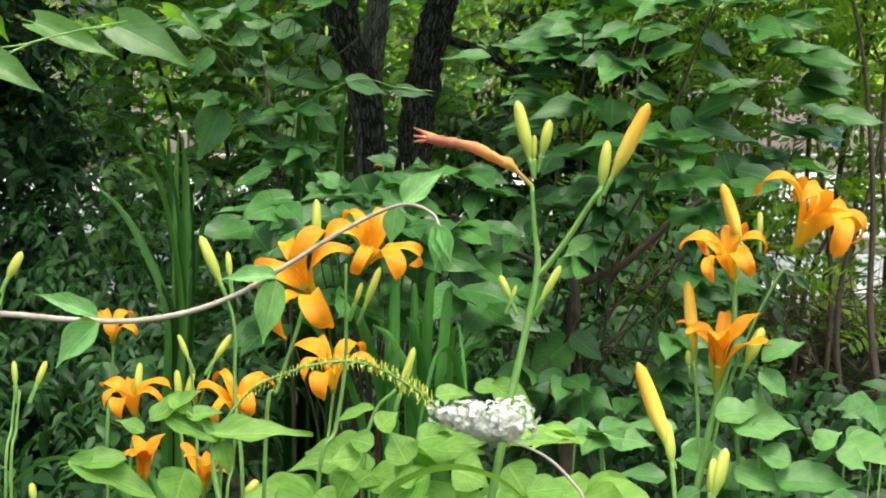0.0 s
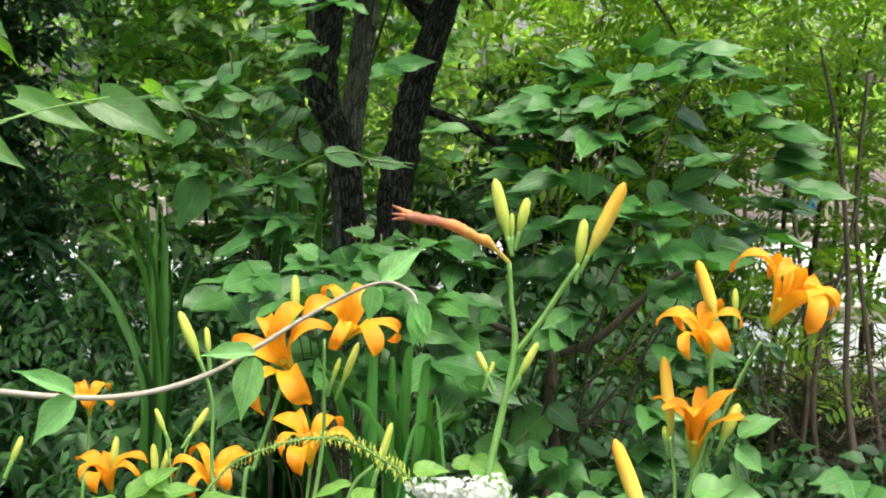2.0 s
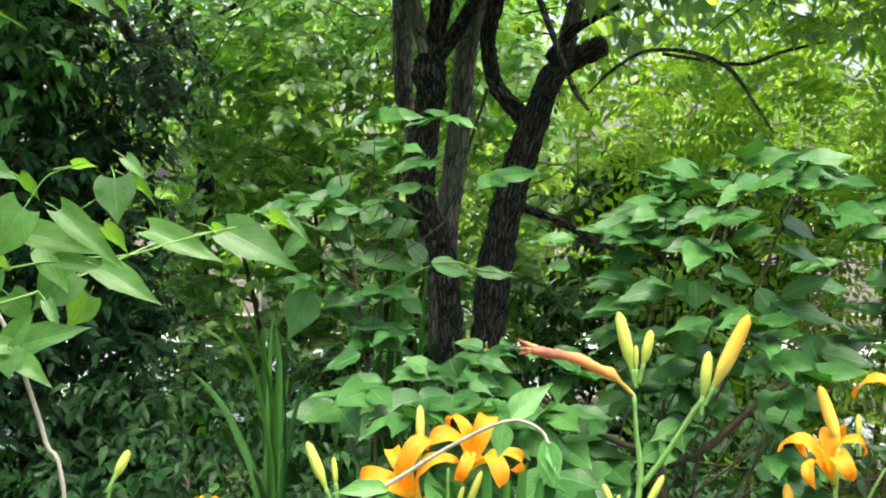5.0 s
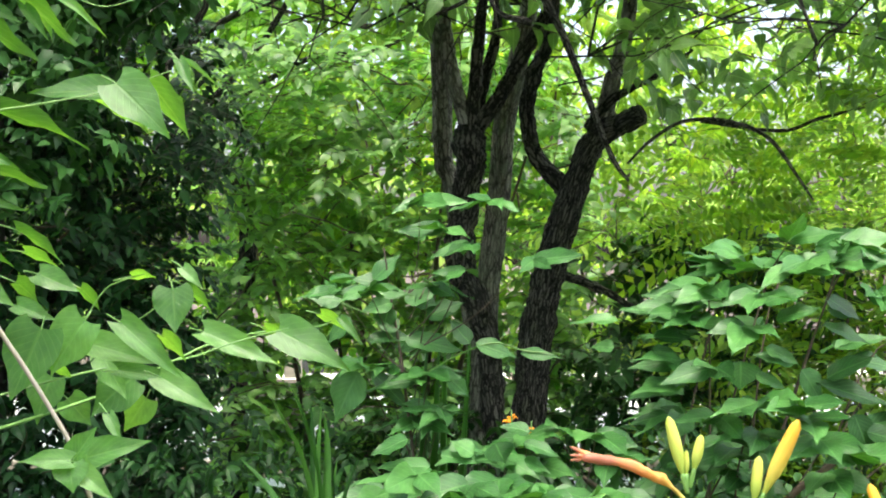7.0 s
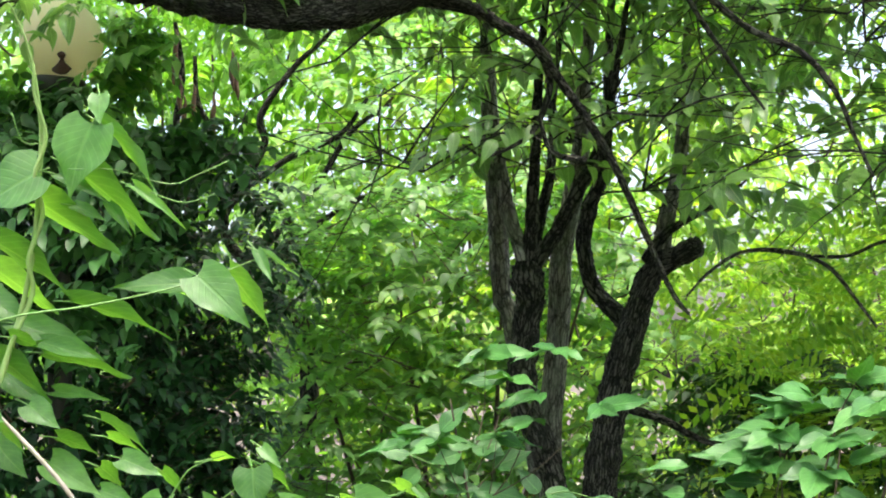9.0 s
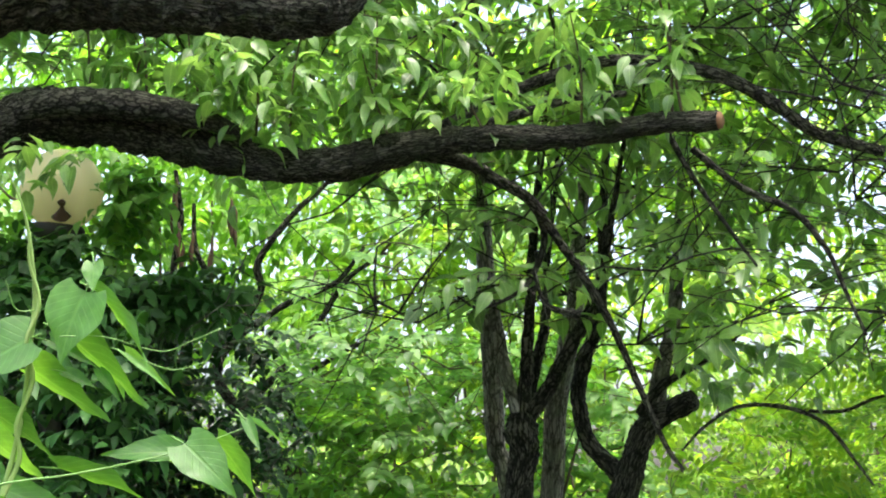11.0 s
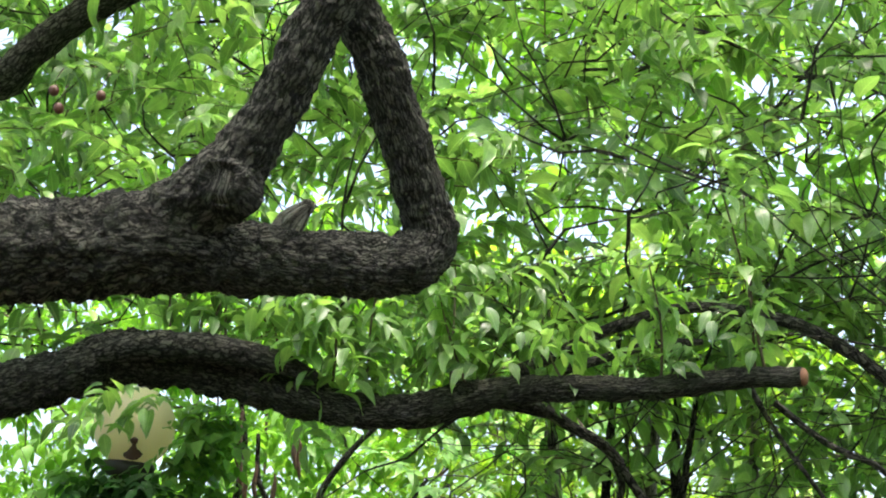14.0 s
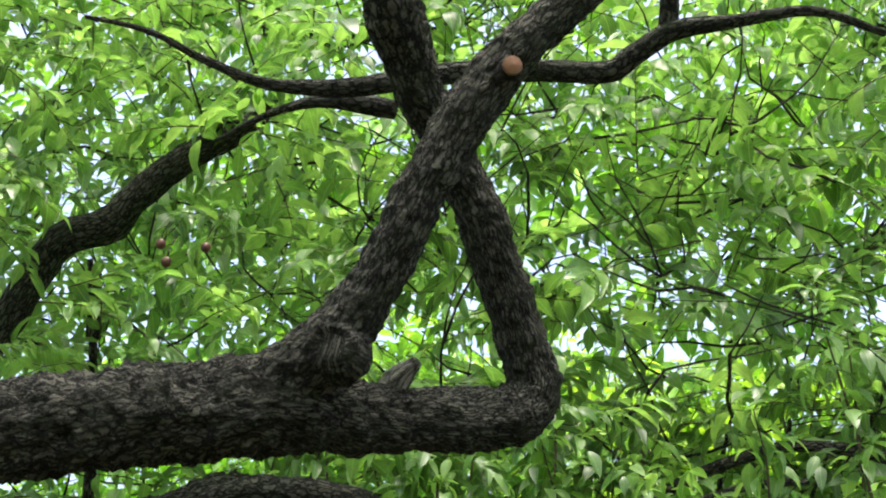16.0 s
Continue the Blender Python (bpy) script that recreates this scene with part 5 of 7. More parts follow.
def straps(parent, base, n, tall, spread, width=0.016, jitter=0.04):
    for _ in range(n):
        a = RNG.uniform(0, 2 * math.pi)
        r = spread * RNG.uniform(0.4, 1.1)
        h = tall * RNG.uniform(0.6, 1.05)
        b = (base[0] + RNG.normal(0, jitter), base[1] + RNG.normal(0, jitter), base[2])
        c, d = math.cos(a), math.sin(a)
        pts = [b, (b[0] + 0.12 * r * c, b[1] + 0.12 * r * d, 0.55 * h), (b[0] + 0.45 * r * c, b[1] + 0.45 * r * d, 0.92 * h), (b[0] + 0.85 * r * c, b[1] + 0.85 * r * d, h), (b[0] + 1.25 * r * c, b[1] + 1.25 * r * d, 0.90 * h)]
        part("leaf", ribbon("leaf", pts, width * RNG.uniform(0.7, 1.2), M_STRAP, (RNG.uniform(-0.9, 0.9), 0.7, 0.1)), parent)


# ---- daylily in the middle: tall scape with buds and one faded flower ----
mid_lily = daylily((-0.02, 1.12, 0), "tall daylily scape with yellow buds and one wilted flower")
stalk(mid_lily, [(0.028, 1.156, 0.903, 0.0049), (0.041, 1.173, 0.950, 0.0047), (0.052, 1.188, 0.998, 0.0047), (0.062, 1.201, 1.047, 0.0044), (0.075, 1.213, 1.102, 0.0039), (0.086, 1.222, 1.158, 0.0036), (0.083, 1.228, 1.199, 0.0026), (0.081, 1.232, 1.235, 0.0026)], root=(-0.03, 1.10, 0), thick=0.85)
stalk(mid_lily, [(0.087, 1.221, 1.153, 0.0034), (0.111, 1.224, 1.184, 0.0031), (0.131, 1.226, 1.215, 0.0031), (0.143, 1.226, 1.231, 0.0034)], thick=0.85)


def bud(base, tip, width):
    bud_on(mid_lily, base, tip, width)


bud((0.080, 1.234, 1.255), (0.067, 1.238, 1.312), 0.016)
bud((0.089, 1.234, 1.260), (0.097, 1.235, 1.295), 0.013)
bud((0.083, 1.234, 1.255), (0.083, 1.235, 1.281), 0.007)
bud((0.151, 1.226, 1.239), (0.185, 1.225, 1.310), 0.019)
bud((0.143, 1.226, 1.231), (0.149, 1.229, 1.276), 0.014)
bud((0.088, 1.217, 1.129), (0.107, 1.221, 1.163), 0.010)
bud((0.062, 1.219, 1.131), (0.052, 1.223, 1.154), 0.009)
bud((0.062, 1.219, 1.132), (0.067, 1.221, 1.145), 0.005)
part("faded_flower", tube("faded_flower", [(0.081, 1.232, 1.235, 0.0018), (0.069, 1.228, 1.247, 0.0023), (0.057, 1.224, 1.257, 0.0049), (0.046, 1.219, 1.262, 0.0043), (0.033, 1.214, 1.269, 0.0051), (0.018, 1.209, 1.274, 0.0040), (0.001, 1.204, 1.277, 0.0048), (-0.014, 1.198, 1.280, 0.0035)], M_WILT, 14, 7, 0.30, 75, True), mid_lily, "shrivelled brownish-orange spent flower")
for dz, dy, r in ((0.0045, 0.003, 0.0030), (-0.0035, -0.003, 0.0028), (0.0, -0.004, 0.0022)):
    part("shrivelled_petal", tube("shrivelled_petal", [(0.004, 1.207, 1.277, 0.003), (-0.008, 1.204, 1.279 + dz * 0.4, r), (-0.017, 1.202 + dy * 0.6, 1.281 + dz * 0.8, r * 0.7), (-0.026, 1.199 + dy, 1.2825 + dz * 1.5, 0.0006)], M_WILT, 8, 5, 0.45, 110, True), mid_lily)

# ---- daylily on the right: two scapes, three open flowers ----
right_lily = daylily((0.22, 1.28, 0), "daylily clump with three orange flowers and upright buds")
stalk(right_lily, [(0.235, 1.324, 0.808, 0.0054), (0.258, 1.351, 0.890, 0.0051), (0.280, 1.374, 0.979, 0.0048), (0.298, 1.384, 1.037, 0.0042), (0.304, 1.392, 1.083, 0.0036), (0.305, 1.398, 1.115, 0.0030)], root=(0.20, 1.28, 0), thick=0.75)
stalk(right_lily, [(0.275, 1.370, 0.926, 0.0030), (0.300, 1.388, 1.012, 0.0027), (0.329, 1.397, 1.083, 0.0027), (0.357, 1.399, 1.136, 0.0027)])
stalk(right_lily, [(0.263, 1.357, 0.948, 0.0033), (0.264, 1.370, 0.992, 0.0030), (0.261, 1.381, 1.038, 0.0027)])
stalk(right_lily, [(0.216, 1.196, 0.888, 0.0043), (0.216, 1.213, 0.936, 0.0038), (0.213, 1.228, 0.981, 0.0033)], root=(0.19, 1.15, 0))


def bud(base, tip, width):
    bud_on(right_lily, base, tip, width)


bud((0.312, 1.403, 1.156), (0.292, 1.414, 1.220), 0.018)
bud((0.330, 1.399, 1.163), (0.330, 1.403, 1.192), 0.009)
bud((0.264, 1.390, 1.034), (0.257, 1.408, 1.118), 0.018)
bud((0.213, 1.229, 0.983), (0.184, 1.255, 1.065), 0.021)
bud((0.214, 1.225, 0.971), (0.210, 1.238, 1.013), 0.014)
bud((0.265, 1.284, 0.921), (0.279, 1.297, 0.969), 0.018)
bud((0.262, 1.286, 0.923), (0.267, 1.296, 0.959), 0.013)
bud((0.284, 1.381, 1.011), (0.283, 1.392, 1.059), 0.017)
bud((0.314, 1.379, 1.032), (0.332, 1.384, 1.073), 0.018)
bud((0.259, 1.390, 1.027), (0.257, 1.394, 1.047), 0.010)
bud((0.306, 1.398, 1.118), (0.309, 1.404, 1.159), 0.013)
flower(right_lily, (0.367, 1.409, 1.148), (0.40, -0.22, 0.85), 0.100, 10)
flower(right_lily, (0.304, 1.399, 1.119), (-0.30, -0.2, 0.88), 0.074, 30)
flower(right_lily, (0.285, 1.380, 1.008), (0.02, -0.2, 0.97), 0.080, 0, True)

# ---- daylilies on the left ----
left_lily = daylily((-0.13, 1.20, 0), "daylily clump with two wide open orange flowers behind a vine")
stalk(left_lily, [(-0.162, 1.198, 0.995, 0.0032), (-0.152, 1.214, 1.049, 0.0032), (-0.137, 1.226, 1.094, 0.0032), (-0.125, 1.235, 1.135, 0.0032)], root=(-0.19, 1.16, 0))
stalk(left_lily, [(-0.121, 1.254, 0.923, 0.0036), (-0.104, 1.277, 0.994, 0.0036), (-0.095, 1.294, 1.057, 0.0030), (-0.095, 1.304, 1.109, 0.0028), (-0.095, 1.312, 1.151, 0.0025)], root=(-0.14, 1.22, 0))
stalk(left_lily, [(-0.186, 1.218, 0.935, 0.0033), (-0.196, 1.246, 1.036, 0.0030), (-0.197, 1.260, 1.098, 0.0027), (-0.208, 1.265, 1.135, 0.0024)], root=(-0.18, 1.18, 0))
stalk(left_lily, [(-0.080, 1.285, 0.912, 0.0034), (-0.070, 1.311, 0.996, 0.0031), (-0.047, 1.319, 1.023, 0.0028)], root=(-0.10, 1.24, 0))


def bud(base, tip, width):
    bud_on(left_lily, base, tip, width)


bud((-0.121, 1.282, 1.170), (-0.121, 1.288, 1.217), 0.012)
bud((-0.209, 1.265, 1.136), (-0.229, 1.269, 1.184), 0.014)
bud((-0.201, 1.267, 1.140), (-0.204, 1.271, 1.169), 0.008)
bud((-0.079, 1.315, 1.103), (-0.062, 1.323, 1.146), 0.010)
bud((-0.088, 1.315, 1.107), (-0.080, 1.320, 1.131), 0.007)
bud((-0.044, 1.317, 1.015), (-0.029, 1.329, 1.064), 0.011)
bud((-0.293, 1.534, 1.003), (-0.306, 1.538, 1.034), 0.009)
bud((-0.268, 1.538, 0.999), (-0.247, 1.549, 1.032), 0.011)
bud((-0.356, 1.531, 0.957), (-0.352, 1.542, 1.000), 0.012)
bud((-0.307, 1.539, 0.948), (-0.311, 1.548, 0.990), 0.012)
bud((-0.302, 1.541, 0.951), (-0.292, 1.552, 0.987), 0.011)
bud((-0.460, 1.408, 1.117), (-0.445, 1.418, 1.148), 0.014)
bud((-0.419, 1.297, 1.029), (-0.421, 1.302, 1.056), 0.008)
bud((-0.402, 1.302, 1.027), (-0.392, 1.311, 1.054), 0.009)
bud((-0.201, 1.315, 0.912), (-0.187, 1.322, 0.929), 0.014)
bud((-0.426, 1.363, 0.891), (-0.430, 1.368, 0.911), 0.011)
flower(left_lily, (-0.114, 1.226, 1.130), (-0.28, -0.55, 0.62), 0.079, 20)
flower(left_lily, (-0.076, 1.293, 1.150), (0.25, -0.50, 0.72), 0.072, 50)
low_lily = daylily((-0.30, 1.45, 0), "low daylily clump with orange flowers among leaves")
for pts in ([(-0.296, 1.508, 0.836, 0.0034), (-0.305, 1.533, 0.923, 0.0030), (-0.307, 1.540, 0.951, 0.0027)],
            [(-0.358, 1.495, 0.840, 0.0034), (-0.356, 1.522, 0.926, 0.0030), (-0.356, 1.532, 0.960, 0.0027)],
            [(-0.247, 1.486, 0.810, 0.0033), (-0.242, 1.513, 0.888, 0.0030), (-0.239, 1.527, 0.938, 0.0030)]):
    stalk(low_lily, pts, root=(pts[0][0] + 0.02, 1.44, 0))
stalk(low_lily, [(-0.280, 1.491, 0.842, 0.0030), (-0.286, 1.523, 0.952, 0.0027), (-0.293, 1.534, 1.003, 0.0023)], root=(-0.30, 1.44, 0))
stalk(low_lily, [(-0.282, 1.524, 0.952, 0.0027), (-0.274, 1.532, 0.977, 0.0023), (-0.267, 1.538, 0.999, 0.0020)])
stalk(low_lily, [(-0.137, 1.414, 0.868, 0.0031), (-0.126, 1.437, 0.937, 0.0028), (-0.120, 1.451, 0.990, 0.0028)], root=(-0.15, 1.38, 0))
flower(low_lily, (-0.120, 1.451, 0.987), (-0.10, -0.25, 0.9), 0.074, 15)
flower(low_lily, (-0.239, 1.527, 0.935), (0.05, -0.22, 0.9), 0.070, 40)
flower(low_lily, (-0.355, 1.525, 0.935), (-0.15, -0.22, 0.9), 0.064, 5)
flower(low_lily, (-0.342, 1.485, 0.864), (0.12, -0.2, 0.95), 0.062, 0, True)
flower(low_lily, (-0.274, 1.496, 0.853), (0.10, -0.2, 0.95), 0.058, 0, True)
back_lily = daylily((-0.45, 1.75, 0), "single orange daylily flower deep in the bed")
stalk(back_lily, [(-0.452, 1.769, 0.826, 0.0036), (-0.449, 1.794, 0.913, 0.0032), (-0.448, 1.806, 0.965, 0.0032)], root=(-0.46, 1.74, 0))
flower(back_lily, (-0.448, 1.806, 0.965), (0.0, -0.3, 0.9), 0.060, 25)
edge_lily = daylily((-0.45, 1.30, 0), "daylily scapes with green and yellow buds, not yet open")
stalk(edge_lily, [(-0.475, 1.388, 1.036, 0.0028), (-0.465, 1.403, 1.094, 0.0025), (-0.460, 1.408, 1.117, 0.0025)], root=(-0.50, 1.34, 0))
stalk(edge_lily, [(-0.418, 1.265, 0.919, 0.0026), (-0.417, 1.287, 0.991, 0.0023), (-0.415, 1.298, 1.028, 0.0023)], root=(-0.42, 1.22, 0))
stalk(edge_lily, [(-0.423, 1.263, 0.919, 0.0026), (-0.421, 1.286, 0.992, 0.0023), (-0.419, 1.297, 1.029, 0.0020)], root=(-0.44, 1.22, 0))
straps(left_lily, (-0.14, 1.20, 0), 16, 0.80, 0.35, 0.012)
straps(low_lily, (-0.30, 1.48, 0), 22, 0.82, 0.35, 0.012)
straps(right_lily, (0.22, 1.28, 0), 12, 0.75, 0.3, 0.012)
straps(mid_lily, (0.0, 1.15, 0), 6, 0.7, 0.25, 0.011)
straps(edge_lily, (-0.48, 1.32, 0), 18, 0.82, 0.3)

# ---- vines ----
front_vine = thing("vine", (-0.80, 0.98, 0), "arching vine shoot with grey-brown stem and pale leaves", "vine")
part("stem", tube("stem", [(-0.80, 0.96, 0, 0.0032), (-0.78, 0.97, 0.6, 0.0030), (-0.68, 1.0, 1.04, 0.0027)] + [(-0.585, 1.022, 1.119, 0.0024), (-0.508, 1.057, 1.143, 0.0026), (-0.429, 1.083, 1.146, 0.0026), (-0.364, 1.097, 1.142, 0.0027), (-0.310, 1.103, 1.136, 0.0027), (-0.260, 1.107, 1.134, 0.0025), (-0.213, 1.109, 1.141, 0.0025), (-0.171, 1.110, 1.156, 0.0023), (-0.133, 1.110, 1.178, 0.0021), (-0.095, 1.109, 1.202, 0.0018), (-0.057, 1.106, 1.223, 0.0017), (-0.033, 1.099, 1.232, 0.0014), (-0.018, 1.091, 1.231, 0.0014), (-0.007, 1.081, 1.225, 0.0013), (-0.003, 1.072, 1.218, 0.0011)], M_VINESTEM, 8, 6, 0.06, 80), front_vine)


def vleaf(base, tip, width):
    leaf(front_vine, "vine_young", base, tip, width, (0.15, -0.9, 0.8))


vleaf((-0.033, 1.113, 1.232), (0.001, 1.117, 1.263), 0.023)
vleaf((-0.039, 1.113, 1.227), (-0.044, 1.109, 1.197), 0.019)
vleaf((-0.006, 1.080, 1.219), (0.003, 1.072, 1.183), 0.018)
vleaf((-0.004, 1.080, 1.215), (-0.006, 1.070, 1.184), 0.015)
vleaf((-0.003, 1.080, 1.215), (0.008, 1.071, 1.190), 0.014)
vleaf((-0.136, 1.097, 1.173), (-0.182, 1.091, 1.175), 0.017)
vleaf((-0.136, 1.097, 1.170), (-0.150, 1.085, 1.118), 0.025)
vleaf((-0.276, 1.066, 1.145), (-0.323, 1.057, 1.169), 0.017)
vleaf((-0.275, 1.065, 1.141), (-0.312, 1.049, 1.111), 0.027)

climber = thing("vine", (-0.68, 1.08, 0), "leafy climbing vine with heart-shaped bright green leaves", "vine")
part("stem", tube("stem", [(-0.60, 1.06, 0, 0.006), (-0.66, 1.07, 0.6, 0.0055), (-0.66, 1.08, 1.2, 0.006)] + [(-0.550, 1.015, 1.854, 0.0007), (-0.546, 1.024, 1.841, 0.0009), (-0.542, 1.037, 1.818, 0.0013), (-0.541, 1.050, 1.787, 0.0018), (-0.543, 1.065, 1.749, 0.0020), (-0.550, 1.075, 1.709, 0.0022), (-0.559, 1.086, 1.659, 0.0024), (-0.570, 1.092, 1.614, 0.0024), (-0.584, 1.095, 1.569, 0.0027), (-0.601, 1.094, 1.524, 0.0029), (-0.624, 1.089, 1.460, 0.0034)][::-1], M_CLIMBER, 8, 5, 0.06, 60), climber)
part("stem", tube("stem", [(-0.61, 1.07, 0, 0.005), (-0.67, 1.06, 0.6, 0.005), (-0.67, 1.07, 1.2, 0.0045)] + [(-0.538, 1.039, 1.805, 0.0009), (-0.542, 1.047, 1.781, 0.0013), (-0.538, 1.063, 1.745, 0.0018), (-0.551, 1.068, 1.711, 0.0020), (-0.549, 1.080, 1.679, 0.0020), (-0.564, 1.083, 1.639, 0.0022), (-0.564, 1.091, 1.609, 0.0022), (-0.584, 1.090, 1.564, 0.0024), (-0.594, 1.090, 1.534, 0.0027), (-0.626, 1.082, 1.461, 0.0031)][::-1], M_CLIMBER, 8, 5, 0.06, 60), climber)
part("stem", tube("stem", [(-0.36, 1.10, 0, 0.0036), (-0.39, 1.10, 0.6, 0.0032)] + [(-0.536, 1.069, 1.448, 0.0020), (-0.513, 1.083, 1.406, 0.0020), (-0.493, 1.094, 1.369, 0.0020), (-0.472, 1.103, 1.329, 0.0019), (-0.458, 1.108, 1.299, 0.0019), (-0.445, 1.111, 1.259, 0.0020), (-0.430, 1.111, 1.210, 0.0020), (-0.410, 1.106, 1.128, 0.0020)][::-1] + [(-0.60, 1.06, 1.52, 0.0014)], M_VINESTEM, 8, 5, 0.06, 60), climber)
for pts in ([(-0.66, 1.08, 1.28, 0.0026)] + [(-0.566, 1.225, 1.307, 0.0018), (-0.512, 1.324, 1.325, 0.0016), (-0.462, 1.427, 1.352, 0.0013), (-0.423, 1.460, 1.371, 0.0013), (-0.366, 1.475, 1.383, 0.0012), (-0.304, 1.468, 1.389, 0.0009), (-0.287, 1.472, 1.395, 0.0007)],
            [(-0.66, 1.08, 1.28, 0.0026)] + [(-0.618, 1.143, 1.315, 0.0013), (-0.564, 1.205, 1.339, 0.0011), (-0.507, 1.262, 1.354, 0.0011), (-0.470, 1.308, 1.360, 0.0009), (-0.424, 1.355, 1.362, 0.0010), (-0.379, 1.399, 1.377, 0.0009), (-0.331, 1.442, 1.389, 0.0007)],
            [(-0.480, 1.219, 1.369, 0.0009), (-0.460, 1.226, 1.393, 0.0008), (-0.425, 1.237, 1.417, 0.0007), (-0.407, 1.242, 1.435, 0.0006)],
            [(-0.494, 1.212, 1.392, 0.0008), (-0.469, 1.220, 1.434, 0.0007), (-0.454, 1.225, 1.445, 0.0006), (-0.431, 1.233, 1.452, 0.0006)],
            [(-0.61, 1.08, 1.50, 0.0020)] + [(-0.582, 1.025, 1.574, 0.0011), (-0.502, 1.062, 1.593, 0.0010), (-0.477, 1.073, 1.598, 0.0009), (-0.416, 1.095, 1.612, 0.0007), (-0.360, 1.109, 1.632, 0.0006)]):
    part("side_shoot", tube("side_shoot", pts, M_STEM, 7, 5, 0.05, 60), climber)
for pts in ([(-0.512, 1.047, 1.712, 0.0005), (-0.477, 1.063, 1.712, 0.0005), (-0.434, 1.085, 1.700, 0.0005), (-0.410, 1.092, 1.708, 0.0005), (-0.382, 1.098, 1.720, 0.0005)],
            [(-0.547, 1.012, 1.757, 0.0005), (-0.542, 1.023, 1.734, 0.0005), (-0.528, 1.031, 1.733, 0.0005)],
            [(-0.450, 1.081, 1.693, 0.0006), (-0.424, 1.094, 1.684, 0.0006), (-0.397, 1.102, 1.691, 0.0005)]):
    part("tendril", tube("tendril", pts, M_STEM, 6, 6), climber)


FACING, UNDER, SHADED = (0.05, -0.85, 0.55), (0.05, 0.55, 0.85), (0.3, -0.9, 0.2)


def vleaf(base, tip, width, up=FACING):
    """A heart-shaped leaf on a short stalk; most show their upper face, some hang so that their underside shows."""
    leaf(climber, "vine", base, tip, width, up)
    b, d = Vector(base), (Vector(base) - Vector(tip)).normalized()
    end = b + d * 0.014 + Vector((-0.004, 0.002, -0.002))
    part("petiole", tube("petiole", [(*(b - d * 0.003), 0.0006), (*((b + end) / 2), 0.0007), (*end, 0.0009)], M_STEM, 5, 3), climber)


vleaf((-0.548, 1.070, 1.715), (-0.606, 1.058, 1.686), 0.060)
vleaf((-0.494, 1.060, 1.753), (-0.522, 1.048, 1.693), 0.056)
vleaf((-0.487, 1.060, 1.779), (-0.485, 1.048, 1.751), 0.018)
vleaf((-0.490, 1.070, 1.756), (-0.429, 1.080, 1.694), 0.019, UNDER)
vleaf((-0.530, 1.090, 1.725), (-0.442, 1.100, 1.657), 0.041, UNDER)
vleaf((-0.530, 1.070, 1.712), (-0.486, 1.058, 1.689), 0.014)
vleaf((-0.563, 1.100, 1.694), (-0.486, 1.110, 1.642), 0.044, UNDER)
vleaf((-0.523, 1.090, 1.686), (-0.490, 1.078, 1.670), 0.012)
vleaf((-0.495, 1.100, 1.688), (-0.471, 1.088, 1.659), 0.011)
vleaf((-0.488, 1.110, 1.692), (-0.472, 1.120, 1.660), 0.013, UNDER)
vleaf((-0.478, 1.120, 1.705), (-0.427, 1.108, 1.668), 0.010)
vleaf((-0.600, 1.090, 1.658), (-0.522, 1.100, 1.615), 0.041, UNDER)
vleaf((-0.605, 1.050, 1.655), (-0.574, 1.038, 1.635), 0.026)
vleaf((-0.422, 1.100, 1.612), (-0.488, 1.088, 1.611), 0.026)
vleaf((-0.413, 1.095, 1.618), (-0.364, 1.083, 1.574), 0.040)
vleaf((-0.437, 1.115, 1.609), (-0.386, 1.125, 1.584), 0.027, UNDER)
vleaf((-0.392, 1.120, 1.621), (-0.348, 1.130, 1.575), 0.031, UNDER)
vleaf((-0.362, 1.110, 1.639), (-0.345, 1.098, 1.607), 0.010)
vleaf((-0.356, 1.110, 1.637), (-0.326, 1.120, 1.615), 0.005, UNDER)
vleaf((-0.540, 1.120, 1.602), (-0.442, 1.130, 1.577), 0.028, UNDER)
vleaf((-0.560, 1.100, 1.565), (-0.499, 1.088, 1.547), 0.017)
vleaf((-0.562, 1.110, 1.556), (-0.481, 1.120, 1.536), 0.033, UNDER)
vleaf((-0.585, 1.090, 1.571), (-0.557, 1.100, 1.564), 0.023, UNDER)
vleaf((-0.601, 1.100, 1.554), (-0.551, 1.110, 1.514), 0.040, UNDER)
vleaf((-0.596, 1.130, 1.585), (-0.512, 1.118, 1.557), 0.027)
vleaf((-0.573, 1.100, 1.510), (-0.542, 1.088, 1.488), 0.024)
vleaf((-0.601, 1.060, 1.514), (-0.573, 1.048, 1.496), 0.022)
vleaf((-0.560, 1.130, 1.520), (-0.506, 1.118, 1.516), 0.013)
vleaf((-0.513, 1.120, 1.494), (-0.466, 1.130, 1.469), 0.020, UNDER)
vleaf((-0.554, 1.120, 1.479), (-0.516, 1.130, 1.467), 0.028, UNDER)
vleaf((-0.603, 1.090, 1.497), (-0.568, 1.100, 1.469), 0.023, UNDER)
vleaf((-0.627, 1.100, 1.765), (-0.595, 1.110, 1.746), 0.030, UNDER)
vleaf((-0.620, 1.140, 1.637), (-0.563, 1.150, 1.593), 0.041, UNDER)
vleaf((-0.637, 1.140, 1.617), (-0.581, 1.128, 1.582), 0.028)
vleaf((-0.614, 1.140, 1.539), (-0.570, 1.128, 1.509), 0.024)
vleaf((-0.616, 1.120, 1.480), (-0.583, 1.108, 1.444), 0.032)
vleaf((-0.566, 1.130, 1.457), (-0.518, 1.118, 1.427), 0.030)
vleaf((-0.346, 1.460, 1.385), (-0.263, 1.448, 1.347), 0.043)
vleaf((-0.421, 1.420, 1.387), (-0.333, 1.408, 1.350), 0.029)
vleaf((-0.362, 1.460, 1.389), (-0.331, 1.470, 1.371), 0.020, UNDER)
